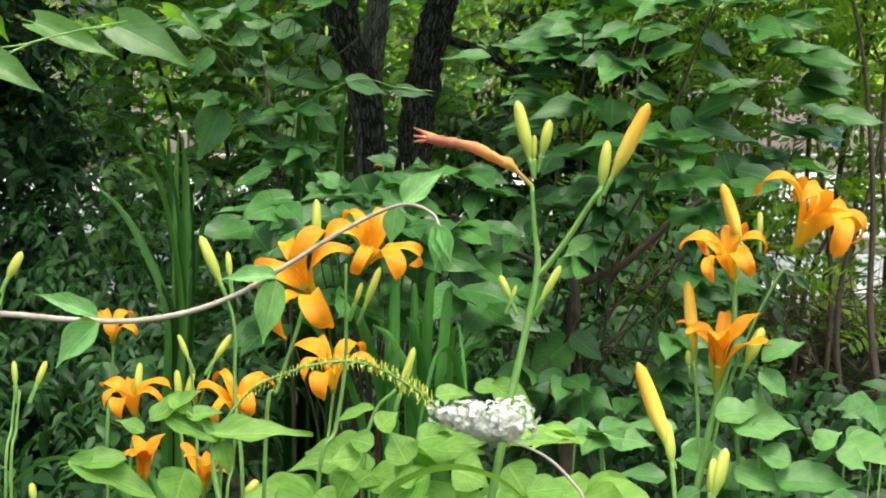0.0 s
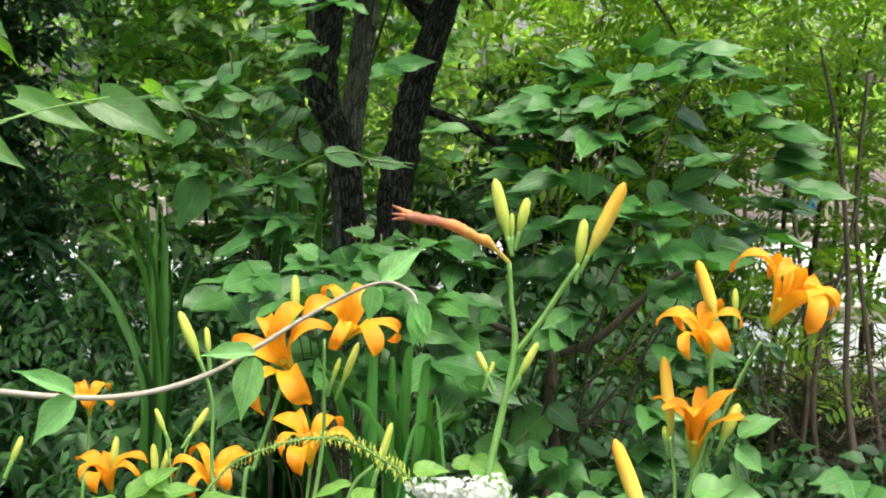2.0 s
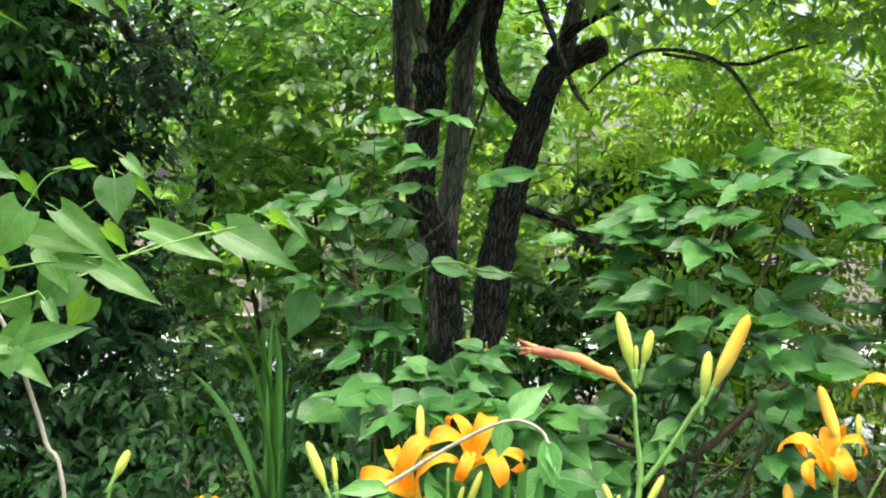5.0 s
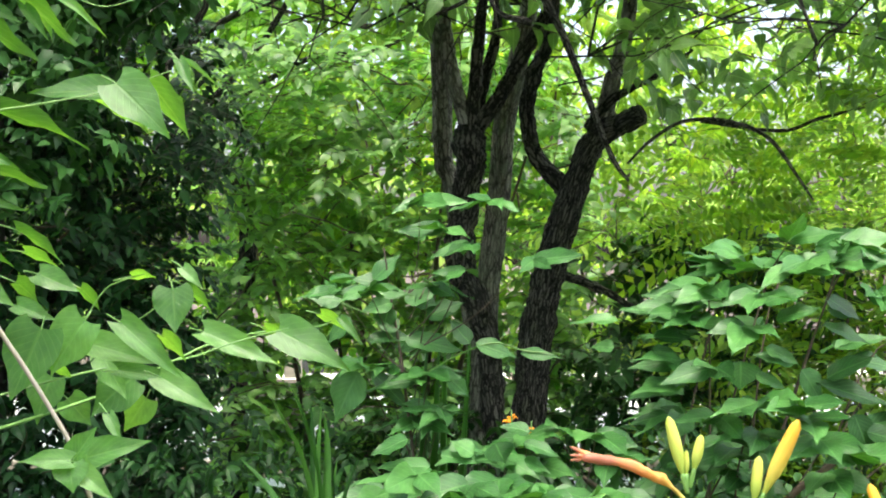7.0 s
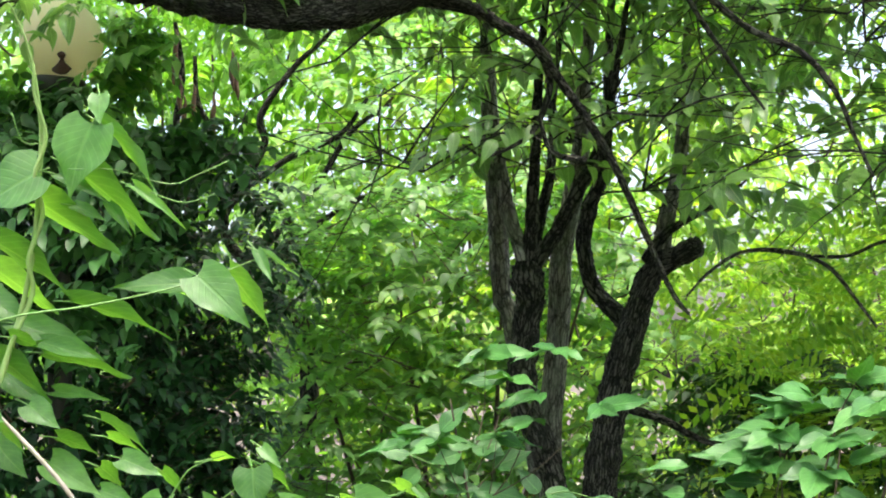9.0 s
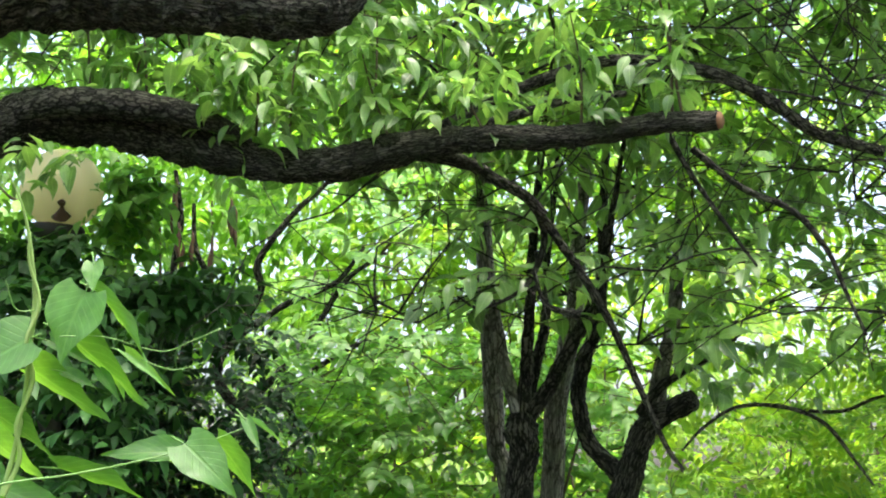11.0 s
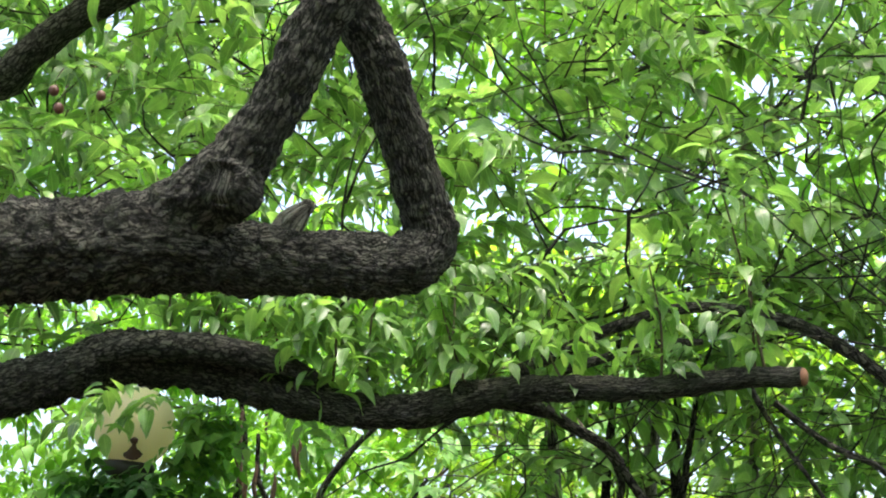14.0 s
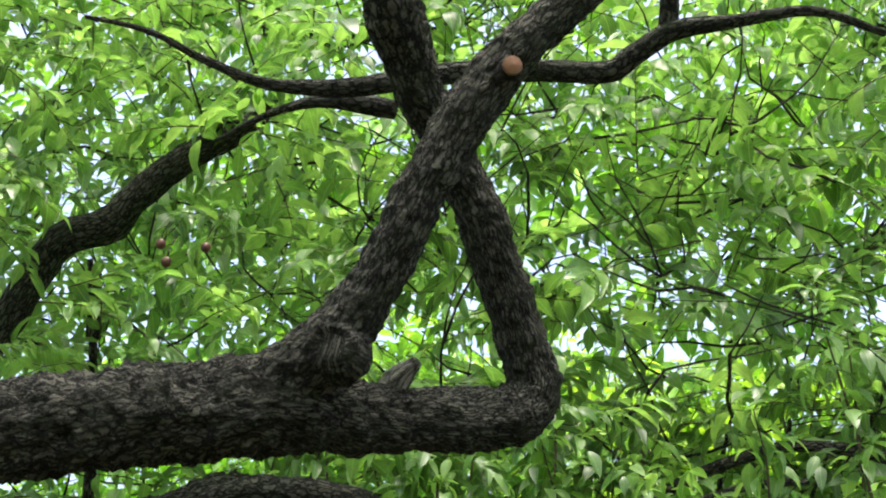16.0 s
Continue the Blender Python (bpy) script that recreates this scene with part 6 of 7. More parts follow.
vleaf((-0.300, 1.470, 1.403), (-0.271, 1.480, 1.389), 0.023, UNDER)
vleaf((-0.277, 1.470, 1.397), (-0.250, 1.458, 1.369), 0.010)
vleaf((-0.405, 1.240, 1.438), (-0.400, 1.228, 1.395), 0.037)
vleaf((-0.394, 1.250, 1.439), (-0.368, 1.260, 1.416), 0.015, UNDER)
vleaf((-0.398, 1.250, 1.458), (-0.377, 1.238, 1.438), 0.013)
vleaf((-0.443, 1.230, 1.450), (-0.422, 1.240, 1.453), 0.018, UNDER)
vleaf((-0.490, 1.220, 1.440), (-0.470, 1.230, 1.420), 0.020, UNDER)
vleaf((-0.423, 1.260, 1.392), (-0.397, 1.270, 1.369), 0.025, UNDER)
vleaf((-0.475, 1.190, 1.410), (-0.512, 1.178, 1.362), 0.048)
vleaf((-0.509, 1.170, 1.404), (-0.535, 1.158, 1.339), 0.054)
vleaf((-0.477, 1.210, 1.387), (-0.409, 1.198, 1.370), 0.028)
vleaf((-0.445, 1.200, 1.408), (-0.383, 1.188, 1.355), 0.024)
vleaf((-0.414, 1.220, 1.355), (-0.356, 1.208, 1.322), 0.027)
vleaf((-0.460, 1.240, 1.359), (-0.388, 1.228, 1.352), 0.017)
vleaf((-0.464, 1.300, 1.347), (-0.510, 1.288, 1.314), 0.052)
vleaf((-0.541, 1.190, 1.425), (-0.501, 1.178, 1.412), 0.018)
vleaf((-0.527, 1.210, 1.454), (-0.484, 1.198, 1.437), 0.024)
vleaf((-0.544, 1.220, 1.475), (-0.511, 1.230, 1.464), 0.020, UNDER)
vleaf((-0.553, 1.220, 1.446), (-0.531, 1.230, 1.429), 0.031, UNDER)
vleaf((-0.453, 1.090, 1.294), (-0.430, 1.078, 1.322), 0.026)
vleaf((-0.451, 1.080, 1.295), (-0.494, 1.068, 1.300), 0.018)
vleaf((-0.455, 1.100, 1.292), (-0.387, 1.088, 1.312), 0.029)
vleaf((-0.449, 1.085, 1.290), (-0.413, 1.073, 1.262), 0.019)
vleaf((-0.451, 1.080, 1.293), (-0.447, 1.068, 1.271), 0.029)
vleaf((-0.431, 1.120, 1.330), (-0.416, 1.108, 1.305), 0.011)
vleaf((-0.492, 1.290, 1.372), (-0.466, 1.278, 1.327), 0.028)
vleaf((-0.537, 1.270, 1.351), (-0.556, 1.258, 1.307), 0.038)
vleaf((-0.468, 1.360, 1.320), (-0.496, 1.370, 1.283), 0.031, SHADED)
vleaf((-0.546, 1.340, 1.322), (-0.526, 1.350, 1.291), 0.030, SHADED)
vleaf((-0.537, 1.240, 1.375), (-0.510, 1.250, 1.352), 0.041, UNDER)
for _ in range(26):
    b = Vector((RNG.uniform(-0.85, -0.5), RNG.uniform(1.05, 1.4), RNG.uniform(0.80, 1.20)))
    d = Vector((RNG.normal(0.3, 0.6), RNG.normal(0, 0.5), RNG.uniform(-0.7, 0.1))).normalized()
    leaf(climber, "vine", b, b + d * RNG.uniform(0.045, 0.07), RNG.uniform(0.034, 0.048), (0.1, -0.7, 0.8))

hidden_lily = daylily((-0.10, 2.5, 0), "orange daylily flowers half hidden by shrub leaves")
for p, ax in (((-0.112, 2.542, 1.176), (-0.3, -0.4, 0.8)), ((-0.074, 2.492, 1.160), (0.3, -0.5, 0.8))):
    stalk(hidden_lily, [(p[0], p[1], p[2] - 0.2, 0.003), (p[0], p[1], p[2] - 0.1, 0.003), (p[0], p[1], p[2], 0.0025)], root=(p[0] + 0.01, p[1], 0))
    flower(hidden_lily, (p[0], p[1] + 0.05, p[2] - 0.035), ax, 0.022, 20)

# ---- irises ----
iris = thing("iris", (-0.39, 1.93, 0), "clump of tall upright sword-shaped iris leaves", "plant", "sword-leaved clumps")
for k, (wide, pts) in enumerate((
        (0.017, [(-0.395, 1.926, 0.981), (-0.430, 1.935, 1.082), (-0.461, 1.934, 1.135), (-0.496, 1.929, 1.172)]),
        (0.022, [(-0.383, 1.931, 0.997), (-0.398, 1.945, 1.111), (-0.415, 1.949, 1.178), (-0.436, 1.948, 1.223), (-0.454, 1.946, 1.261)]),
        (0.023, [(-0.381, 1.937, 1.029), (-0.389, 1.951, 1.143), (-0.408, 1.954, 1.226), (-0.427, 1.953, 1.279)]),
        (0.016, [(-0.387, 1.938, 1.045), (-0.394, 1.953, 1.178), (-0.396, 1.958, 1.251)]),
        (0.018, [(-0.383, 1.940, 1.053), (-0.384, 1.954, 1.166), (-0.381, 1.961, 1.252)]),
        (0.021, [(-0.378, 1.940, 1.045), (-0.374, 1.956, 1.170), (-0.377, 1.961, 1.236)]),
        (0.017, [(-0.365, 1.936, 1.004), (-0.365, 1.952, 1.110), (-0.369, 1.960, 1.195)]),
        (0.017, [(-0.362, 1.935, 0.996), (-0.354, 1.948, 1.066), (-0.344, 1.956, 1.117), (-0.327, 1.965, 1.170)]),
        (0.015, [(-0.391, 1.925, 0.973), (-0.420, 1.931, 1.038), (-0.453, 1.929, 1.081)]),
        (0.018, [(-0.378, 1.929, 0.981), (-0.372, 1.946, 1.077), (-0.359, 1.959, 1.166)]),
        )):
    x, y = -0.385 + 0.012 * (k % 4 - 1.5), 1.92 + 0.015 * (k % 3 - 1)
    q = [(x, y, 0), (x, y, 0.45), (0.7 * x + 0.3 * pts[0][0], 0.7 * y + 0.3 * pts[0][1], 0.80)] + pts
    part("leaf", ribbon("leaf", q, wide * 0.9, M_IRIS, (RNG.uniform(-1.6, 1.6), 0.7, 0.1)), iris)
strap_clump = thing("iris", (-0.03, 1.72, 0), "clump of arching strap leaves between the lilies", "plant", "sword-leaved clumps")
for k, t in enumerate([(-0.061, 1.727, 1.071), (-0.036, 1.726, 1.064), (-0.010, 1.729, 1.078), (0.012, 1.726, 1.060), (-0.090, 1.714, 1.011), (-0.068, 1.712, 0.993), (0.055, 1.712, 0.993), (0.019, 1.707, 0.964), (-0.047, 1.718, 1.021), (-0.097, 1.704, 0.965), (-0.191, 1.709, 1.023), (-0.134, 1.719, 1.050)]):
    x, y = -0.03 + 0.02 * (k % 5 - 2), 1.72 + 0.02 * (k % 3 - 1)
    fan = t[0] - x
    pts = [(x, y, 0), (x + 0.1 * fan, y, 0.5), (x + 0.3 * fan, y, 0.86), (x + 0.72 * fan, t[1], t[2] - 0.03), t]
    part("leaf", ribbon("leaf", pts, 0.018, M_STRAP, (RNG.uniform(-0.9, 0.9), 0.7, 0.1)), strap_clump)
straps(strap_clump, (-0.03, 1.74, 0), 12, 1.0, 0.25, 0.012)
far_iris = thing("iris", (-0.26, 2.70, 0), "slim iris clump under the old tree", "plant", "sword-leaved clumps")
for k, t in enumerate([(-0.309, 2.682, 1.327), (-0.282, 2.685, 1.310), (-0.249, 2.688, 1.338), (-0.221, 2.691, 1.321), (-0.266, 2.686, 1.277), (-0.205, 2.692, 1.299)]):
    b = (-0.26 + 0.02 * (k % 4 - 1.5), 2.70, 0)
    leaf(far_iris, "strap", b, t, 0.022, (0, -1, 0.1))

# ---- broad-leaved shrubs ----
def spray(parent, kind, at_, out, n, size, width, stem_mat=M_STEM):
    """A petiole with a fan of leaflets at its end."""
    a = Vector(at_)
    o = Vector(out).normalized()
    side = o.cross(Vector((0, 0, 1))).normalized()
    for k in range(n):
        f = (k - (n - 1) / 2) * 0.75
        d = (o * math.cos(f) + side * math.sin(f) + Vector((0, 0, RNG.uniform(-0.32, 0.12)))).normalized()
        L_ = size * RNG.uniform(0.8, 1.15) * (1 - 0.12 * abs(f))
        leaf(parent, kind, a, a + d * L_, L_ * width * RNG.uniform(0.9, 1.1), (RNG.normal(0, 0.5), -0.7 + RNG.normal(0, 0.5), 1))


def stem_to(parent, root, fork, at_, r=0.002, wood=None):
    part("stem", tube("stem", [(*root, r * 1.6), (*fork, r * 1.1), (*at_, r * 0.6)], wood or M_STEM, 6, 5, 0.04, 60), parent)


peony = thing("shrub", (0.23, 2.32, 0), "broad-leaved green shrub with a short brown trunk", "shrub")
part("trunk", tube("trunk", [(0.22, 2.32, -0.02, 0.02)] + [(0.208, 2.149, 0.422, 0.0127), (0.208, 2.236, 0.658, 0.0108), (0.231, 2.272, 0.797, 0.0093), (0.220, 2.290, 0.872, 0.0088), (0.225, 2.304, 0.948, 0.0088)], M_WOOD, 10, 6, 0.12, 30), peony)
part("branch", tube("branch", [(0.015, 2.285, 1.088, 0.0038), (0.073, 2.279, 1.050, 0.0053), (0.149, 2.270, 1.013, 0.0057), (0.216, 2.261, 0.985, 0.0067), (0.225, 2.248, 0.920, 0.0077)], M_WOOD, 8, 6, 0.12, 40), peony)
part("branch", tube("branch", [(0.448, 2.295, 1.116, 0.0049), (0.383, 2.301, 1.067, 0.0064), (0.307, 2.303, 0.998, 0.0073), (0.240, 2.306, 0.968, 0.0078)], M_WOOD, 8, 6, 0.12, 40), peony)


def pleaf(base, tip, width):
    leaf(peony, "shrub", base, tip, width, (0.05, -0.55, 1))


pleaf((0.288, 2.311, 1.282), (0.287, 2.309, 1.232), 0.068)
pleaf((0.387, 2.296, 1.269), (0.426, 2.287, 1.212), 0.056)
pleaf((0.410, 2.291, 1.245), (0.549, 2.260, 1.210), 0.050)
pleaf((0.428, 2.288, 1.255), (0.505, 2.274, 1.298), 0.054)
pleaf((0.312, 2.307, 1.259), (0.364, 2.299, 1.235), 0.039)
pleaf((0.430, 2.290, 1.372), (0.480, 2.280, 1.358), 0.045)
pleaf((0.422, 2.291, 1.344), (0.511, 2.273, 1.316), 0.039)
pleaf((0.170, 2.314, 1.133), (0.185, 2.308, 1.085), 0.064)
pleaf((0.218, 2.311, 1.143), (0.309, 2.300, 1.139), 0.049)
pleaf((0.247, 2.299, 1.067), (0.342, 2.287, 1.064), 0.039)
pleaf((0.238, 2.299, 1.052), (0.309, 2.284, 1.010), 0.043)
pleaf((0.199, 2.303, 1.057), (0.166, 2.304, 1.047), 0.029)
pleaf((0.218, 2.271, 0.876), (0.146, 2.262, 0.809), 0.087)
pleaf((0.218, 2.273, 0.885), (0.275, 2.257, 0.840), 0.058)
pleaf((0.140, 2.326, 1.325), (0.217, 2.320, 1.325), 0.043)
pleaf((0.140, 2.325, 1.306), (0.193, 2.321, 1.282), 0.039)
pleaf((0.083, 2.329, 1.354), (-0.004, 2.330, 1.358), 0.033)
pleaf((0.073, 2.328, 1.306), (0.035, 2.329, 1.315), 0.043)
pleaf((0.264, 2.315, 1.344), (0.212, 2.320, 1.349), 0.049)
pleaf((0.330, 2.306, 1.306), (0.386, 2.297, 1.278), 0.043)
pleaf((0.489, 2.271, 1.166), (0.574, 2.249, 1.144), 0.064)
pleaf((0.377, 2.298, 1.278), (0.311, 2.309, 1.306), 0.049)
pleaf((0.470, 2.277, 1.194), (0.498, 2.264, 1.119), 0.058)
pleaf((0.263, 2.315, 1.391), (0.328, 2.306, 1.410), 0.058)
pleaf((0.329, 2.306, 1.382), (0.402, 2.294, 1.410), 0.054)
pleaf((0.348, 2.304, 1.353), (0.421, 2.291, 1.381), 0.049)
pleaf((0.430, 2.290, 1.391), (0.485, 2.279, 1.353), 0.049)
for k in range(72):
    d = Vector(RNG.normal(0, 1, 3)).normalized()
    a = Vector((0.41 + d.x * 0.235, 2.34 + d.y * 0.20, 1.265 + d.z * 0.225))
    if k % 5 == 0:
        stem_to(peony, (0.23 + RNG.normal(0, 0.05), 2.33 + RNG.normal(0, 0.04), RNG.uniform(0.75, 1.0)), (a.x * 0.75 + 0.07 + RNG.normal(0, 0.03), a.y + 0.03, a.z - RNG.uniform(0.05, 0.12)), a, 0.0015, M_WOOD)
    spray(peony, "shrub", a, (d.x + 0.15, d.y - 0.35, 0.1), 3, 0.106, 0.45)
for k in range(44):
    d = Vector(RNG.normal(0, 1, 3)).normalized()
    a = Vector((0.26 + d.x * 0.2, 2.26 + d.y * 0.14, 0.94 + d.z * 0.17))
    if k % 4 == 0:
        stem_to(peony, (0.22, 2.31, 0.70), (0.22 + d.x * 0.05, 2.31, 0.84), a, 0.0016, M_WOOD)
    spray(peony, "shrub", a, (d.x, d.y - 0.35, -0.15), 3, 0.08, 0.55)

low_shrub = thing("shrub", (-0.14, 2.16, 0), "low spreading shrub of matt green leaves under the tree", "shrub")


def lleaf(base, tip, width):
    leaf(low_shrub, "shrub", base, tip, width, (0.0, -0.5, 1))


lleaf((-0.127, 2.109, 1.170), (-0.114, 2.106, 1.137), 0.055)
lleaf((-0.232, 2.096, 1.136), (-0.318, 2.085, 1.137), 0.046)
lleaf((-0.083, 2.111, 1.170), (-0.021, 2.111, 1.152), 0.035)
lleaf((-0.039, 2.097, 1.038), (-0.043, 2.090, 0.999), 0.058)
lleaf((0.014, 2.099, 1.056), (0.063, 2.086, 0.978), 0.062)
lleaf((-0.197, 2.099, 1.127), (-0.210, 2.093, 1.083), 0.048)
lleaf((-0.162, 2.105, 1.153), (-0.197, 2.104, 1.179), 0.044)
lleaf((-0.266, 2.096, 1.180), (-0.326, 2.086, 1.155), 0.044)
lleaf((-0.083, 2.108, 1.144), (-0.039, 2.108, 1.126), 0.035)
lleaf((0.058, 2.103, 1.091), (0.137, 2.099, 1.083), 0.039)
lleaf((-0.144, 2.101, 1.109), (-0.171, 2.095, 1.074), 0.044)
lleaf((-0.074, 2.112, 1.187), (-0.118, 2.112, 1.205), 0.039)
lleaf((-0.021, 2.102, 1.073), (-0.074, 2.098, 1.056), 0.049)
lleaf((-0.214, 2.100, 1.153), (-0.153, 2.104, 1.140), 0.035)
for k in range(40):
    a = Vector((RNG.uniform(-0.34, 0.14), RNG.uniform(1.98, 2.45), RNG.uniform(0.92, 1.17)))
    stem_to(low_shrub, (-0.12, 2.16, 0), (-0.12 + (a.x + 0.12) * 0.4, 2.16, 0.7), a, 0.0016, M_WOOD)
    spray(low_shrub, "shrub", a, (a.x + 0.12, -0.4, 0.0), 3, 0.108, 0.48)

sapling = thing("sapling", (-0.28, 2.40, 0), "slim sapling with whorls of oval green leaves", "sapling")
part("stem", tube("stem", [(-0.27, 2.42, 0, 0.0046)] + [(-0.261, 2.294, 0.911, 0.0034), (-0.276, 2.319, 1.084, 0.0031), (-0.290, 2.328, 1.210, 0.0028), (-0.303, 2.330, 1.315, 0.0026), (-0.315, 2.328, 1.391, 0.0020), (-0.327, 2.323, 1.485, 0.0014)], M_WOOD, 8, 5, 0.08, 50), sapling)
part("stem", tube("stem", [(-0.294, 2.329, 1.239, 0.0017), (-0.217, 2.339, 1.286, 0.0014), (-0.140, 2.346, 1.315, 0.0014), (-0.082, 2.348, 1.301, 0.0012), (-0.014, 2.349, 1.294, 0.0009)], M_STEM, 6, 5), sapling)
part("stem", tube("stem", [(-0.303, 2.330, 1.315, 0.0017), (-0.349, 2.324, 1.363, 0.0014), (-0.404, 2.315, 1.391, 0.0012)], M_STEM, 6, 5), sapling)


def sleaf(base, tip, width):
    leaf(sapling, "shrub", base, tip, width, (0.0, -0.9, 0.8))


sleaf((-0.374, 2.319, 1.268), (-0.422, 2.306, 1.182), 0.071)
sleaf((-0.351, 2.322, 1.268), (-0.280, 2.328, 1.195), 0.033)
sleaf((-0.359, 2.322, 1.325), (-0.266, 2.335, 1.333), 0.029)
sleaf((-0.293, 2.332, 1.325), (-0.183, 2.342, 1.306), 0.045)
sleaf((-0.178, 2.343, 1.315), (-0.216, 2.340, 1.358), 0.035)
sleaf((-0.311, 2.329, 1.391), (-0.372, 2.320, 1.372), 0.039)
sleaf((-0.292, 2.331, 1.392), (-0.230, 2.338, 1.411), 0.043)
sleaf((-0.329, 2.326, 1.420), (-0.384, 2.317, 1.438), 0.039)
sleaf((-0.273, 2.334, 1.401), (-0.235, 2.338, 1.382), 0.049)
sleaf((-0.302, 2.330, 1.344), (-0.349, 2.324, 1.363), 0.039)
sleaf((-0.169, 2.344, 1.315), (-0.091, 2.347, 1.291), 0.039)
sleaf((-0.091, 2.348, 1.296), (-0.014, 2.349, 1.291), 0.027)
sleaf((-0.320, 2.328, 1.382), (-0.331, 2.327, 1.334), 0.039)
sleaf((-0.347, 2.323, 1.429), (-0.299, 2.327, 1.476), 0.039)
sleaf((-0.404, 2.315, 1.391), (-0.458, 2.304, 1.410), 0.043)
sleaf((-0.386, 2.318, 1.363), (-0.433, 2.310, 1.325), 0.039)
sleaf((-0.217, 2.338, 1.257), (-0.179, 2.339, 1.219), 0.035)
sleaf((-0.254, 2.336, 1.363), (-0.187, 2.342, 1.392), 0.045)
for k in range(20):
    a = Vector((-0.27 + RNG.normal(0, 0.11), 2.33 + RNG.normal(0, 0.08), RNG.uniform(1.15, 1.58)))
    stem_to(sapling, (-0.285, 2.33, a.z - 0.16), (-0.285 + (a.x + 0.285) * 0.5, 2.33, a.z - 0.10), a, 0.0009, M_WOOD)
    spray(sapling, "shrub", a, (RNG.normal(0, 1), -0.4 + RNG.normal(0, 0.5), 0.1), 5, 0.088, 0.38)

# ---- herbs close to the camera ----
near_herb = thing("herb", (-0.20, 1.08, 0), "young leafy herb with pointed mid-green leaves", "plant")
part("stem", tube("stem", [(-0.17, 1.05, 0, 0.004)] + [(-0.166, 1.036, 0.879, 0.0029), (-0.178, 1.068, 0.962, 0.0024), (-0.188, 1.081, 1.006, 0.0022), (-0.194, 1.091, 1.041, 0.0019), (-0.212, 1.092, 1.060, 0.0017)], M_STEM, 7, 5), near_herb)


def hleaf(base, tip, width):
    leaf(near_herb, "herb", base, tip, width, (0.0, -0.55, 1))


hleaf((-0.193, 1.091, 1.041), (-0.108, 1.103, 1.043), 0.027)
hleaf((-0.241, 1.085, 1.055), (-0.200, 1.100, 1.079), 0.022)
hleaf((-0.230, 1.088, 1.059), (-0.179, 1.091, 1.034), 0.030)
hleaf((-0.184, 1.091, 1.036), (-0.176, 1.084, 1.009), 0.018)
hleaf((-0.211, 1.080, 1.016), (-0.223, 1.067, 0.984), 0.043)
hleaf((-0.258, 1.073, 1.025), (-0.310, 1.060, 1.029), 0.024)
hleaf((-0.303, 1.062, 1.028), (-0.228, 1.069, 0.993), 0.032)
hleaf((-0.245, 1.082, 1.046), (-0.268, 1.080, 1.058), 0.016)
hleaf((-0.212, 1.091, 1.056), (-0.183, 1.099, 1.063), 0.019)
hleaf((-0.226, 1.093, 1.074), (-0.205, 1.093, 1.057), 0.021)
hleaf((-0.182, 1.093, 1.041), (-0.212, 1.089, 1.047), 0.024)
right_herb = thing("herb", (0.30, 1.24, 0), "broad rounded pale-green leaves at the lilies' foot", "plant")
part("stem", tube("stem", [(0.29, 1.2, 0, 0.005)] + [(0.304, 1.273, 0.800, 0.0035), (0.306, 1.303, 0.876, 0.0030), (0.300, 1.326, 0.939, 0.0027), (0.296, 1.339, 0.983, 0.0021)], M_STEM, 7, 5), right_herb)
part("stem", tube("stem", [(0.30, 1.22, 0, 0.004)] + [(0.314, 1.302, 0.877, 0.0027), (0.320, 1.326, 0.957, 0.0021), (0.323, 1.348, 1.039, 0.0018)], M_STEM, 7, 5), right_herb)


def rleaf(base, tip, width):
    leaf(right_herb, "round", base, tip, width, (0.0, -0.6, 1))


rleaf((0.287, 1.322, 0.988), (0.355, 1.307, 0.994), 0.054)
rleaf((0.328, 1.297, 0.937), (0.405, 1.277, 0.942), 0.043)
rleaf((0.225, 1.317, 0.932), (0.172, 1.327, 0.938), 0.024)
rleaf((0.237, 1.329, 0.980), (0.176, 1.340, 0.984), 0.022)
rleaf((0.319, 1.330, 1.051), (0.361, 1.325, 1.078), 0.027)
rleaf((0.317, 1.328, 1.039), (0.345, 1.315, 1.017), 0.030)
rleaf((0.273, 1.326, 0.995), (0.317, 1.320, 1.006), 0.037)
rleaf((0.344, 1.298, 0.954), (0.307, 1.311, 0.967), 0.035)
rleaf((0.286, 1.320, 0.982), (0.316, 1.317, 0.996), 0.029)
rleaf((0.291, 1.308, 0.945), (0.338, 1.291, 0.927), 0.041)
rleaf((0.386, 1.290, 0.968), (0.416, 1.277, 0.955), 0.029)
rleaf((0.366, 1.297, 0.971), (0.392, 1.295, 0.989), 0.027)
rleaf((0.257, 1.308, 0.922), (0.224, 1.308, 0.904), 0.023)
for k in range(28):
    a = Vector((RNG.uniform(0.16, 0.66), RNG.uniform(1.2, 1.7), RNG.uniform(0.72, 0.93)))
    stem_to(right_herb, (0.30 + (a.x - 0.3) * 0.5, 1.30, 0), (0.3 + (a.x - 0.3) * 0.7, (a.y + 1.3) / 2, 0.5), a, 0.002)
    spray(right_herb, "round", a, (RNG.normal(0, 1), -0.3, 0.05), 3, 0.064, 0.68)

white_herb = thing("flowering_herb", (0.0, 1.12, 0), "herb with a drooping spike of tiny white flowers", "flower")
part("stem", tube("stem", [(-0.22, 1.08, 0, 0.004), (-0.20, 1.10, 0.7, 0.0035), (-0.19, 1.12, 1.0, 0.002)] + [(-0.171, 1.131, 1.062, 0.0012), (-0.129, 1.146, 1.083, 0.0012), (-0.090, 1.154, 1.089, 0.0015), (-0.061, 1.158, 1.084, 0.0015), (-0.032, 1.159, 1.068, 0.0017), (-0.007, 1.158, 1.050, 0.0020), (0.023, 1.156, 1.028, 0.0022)], M_STEM, 6, 6), white_herb)


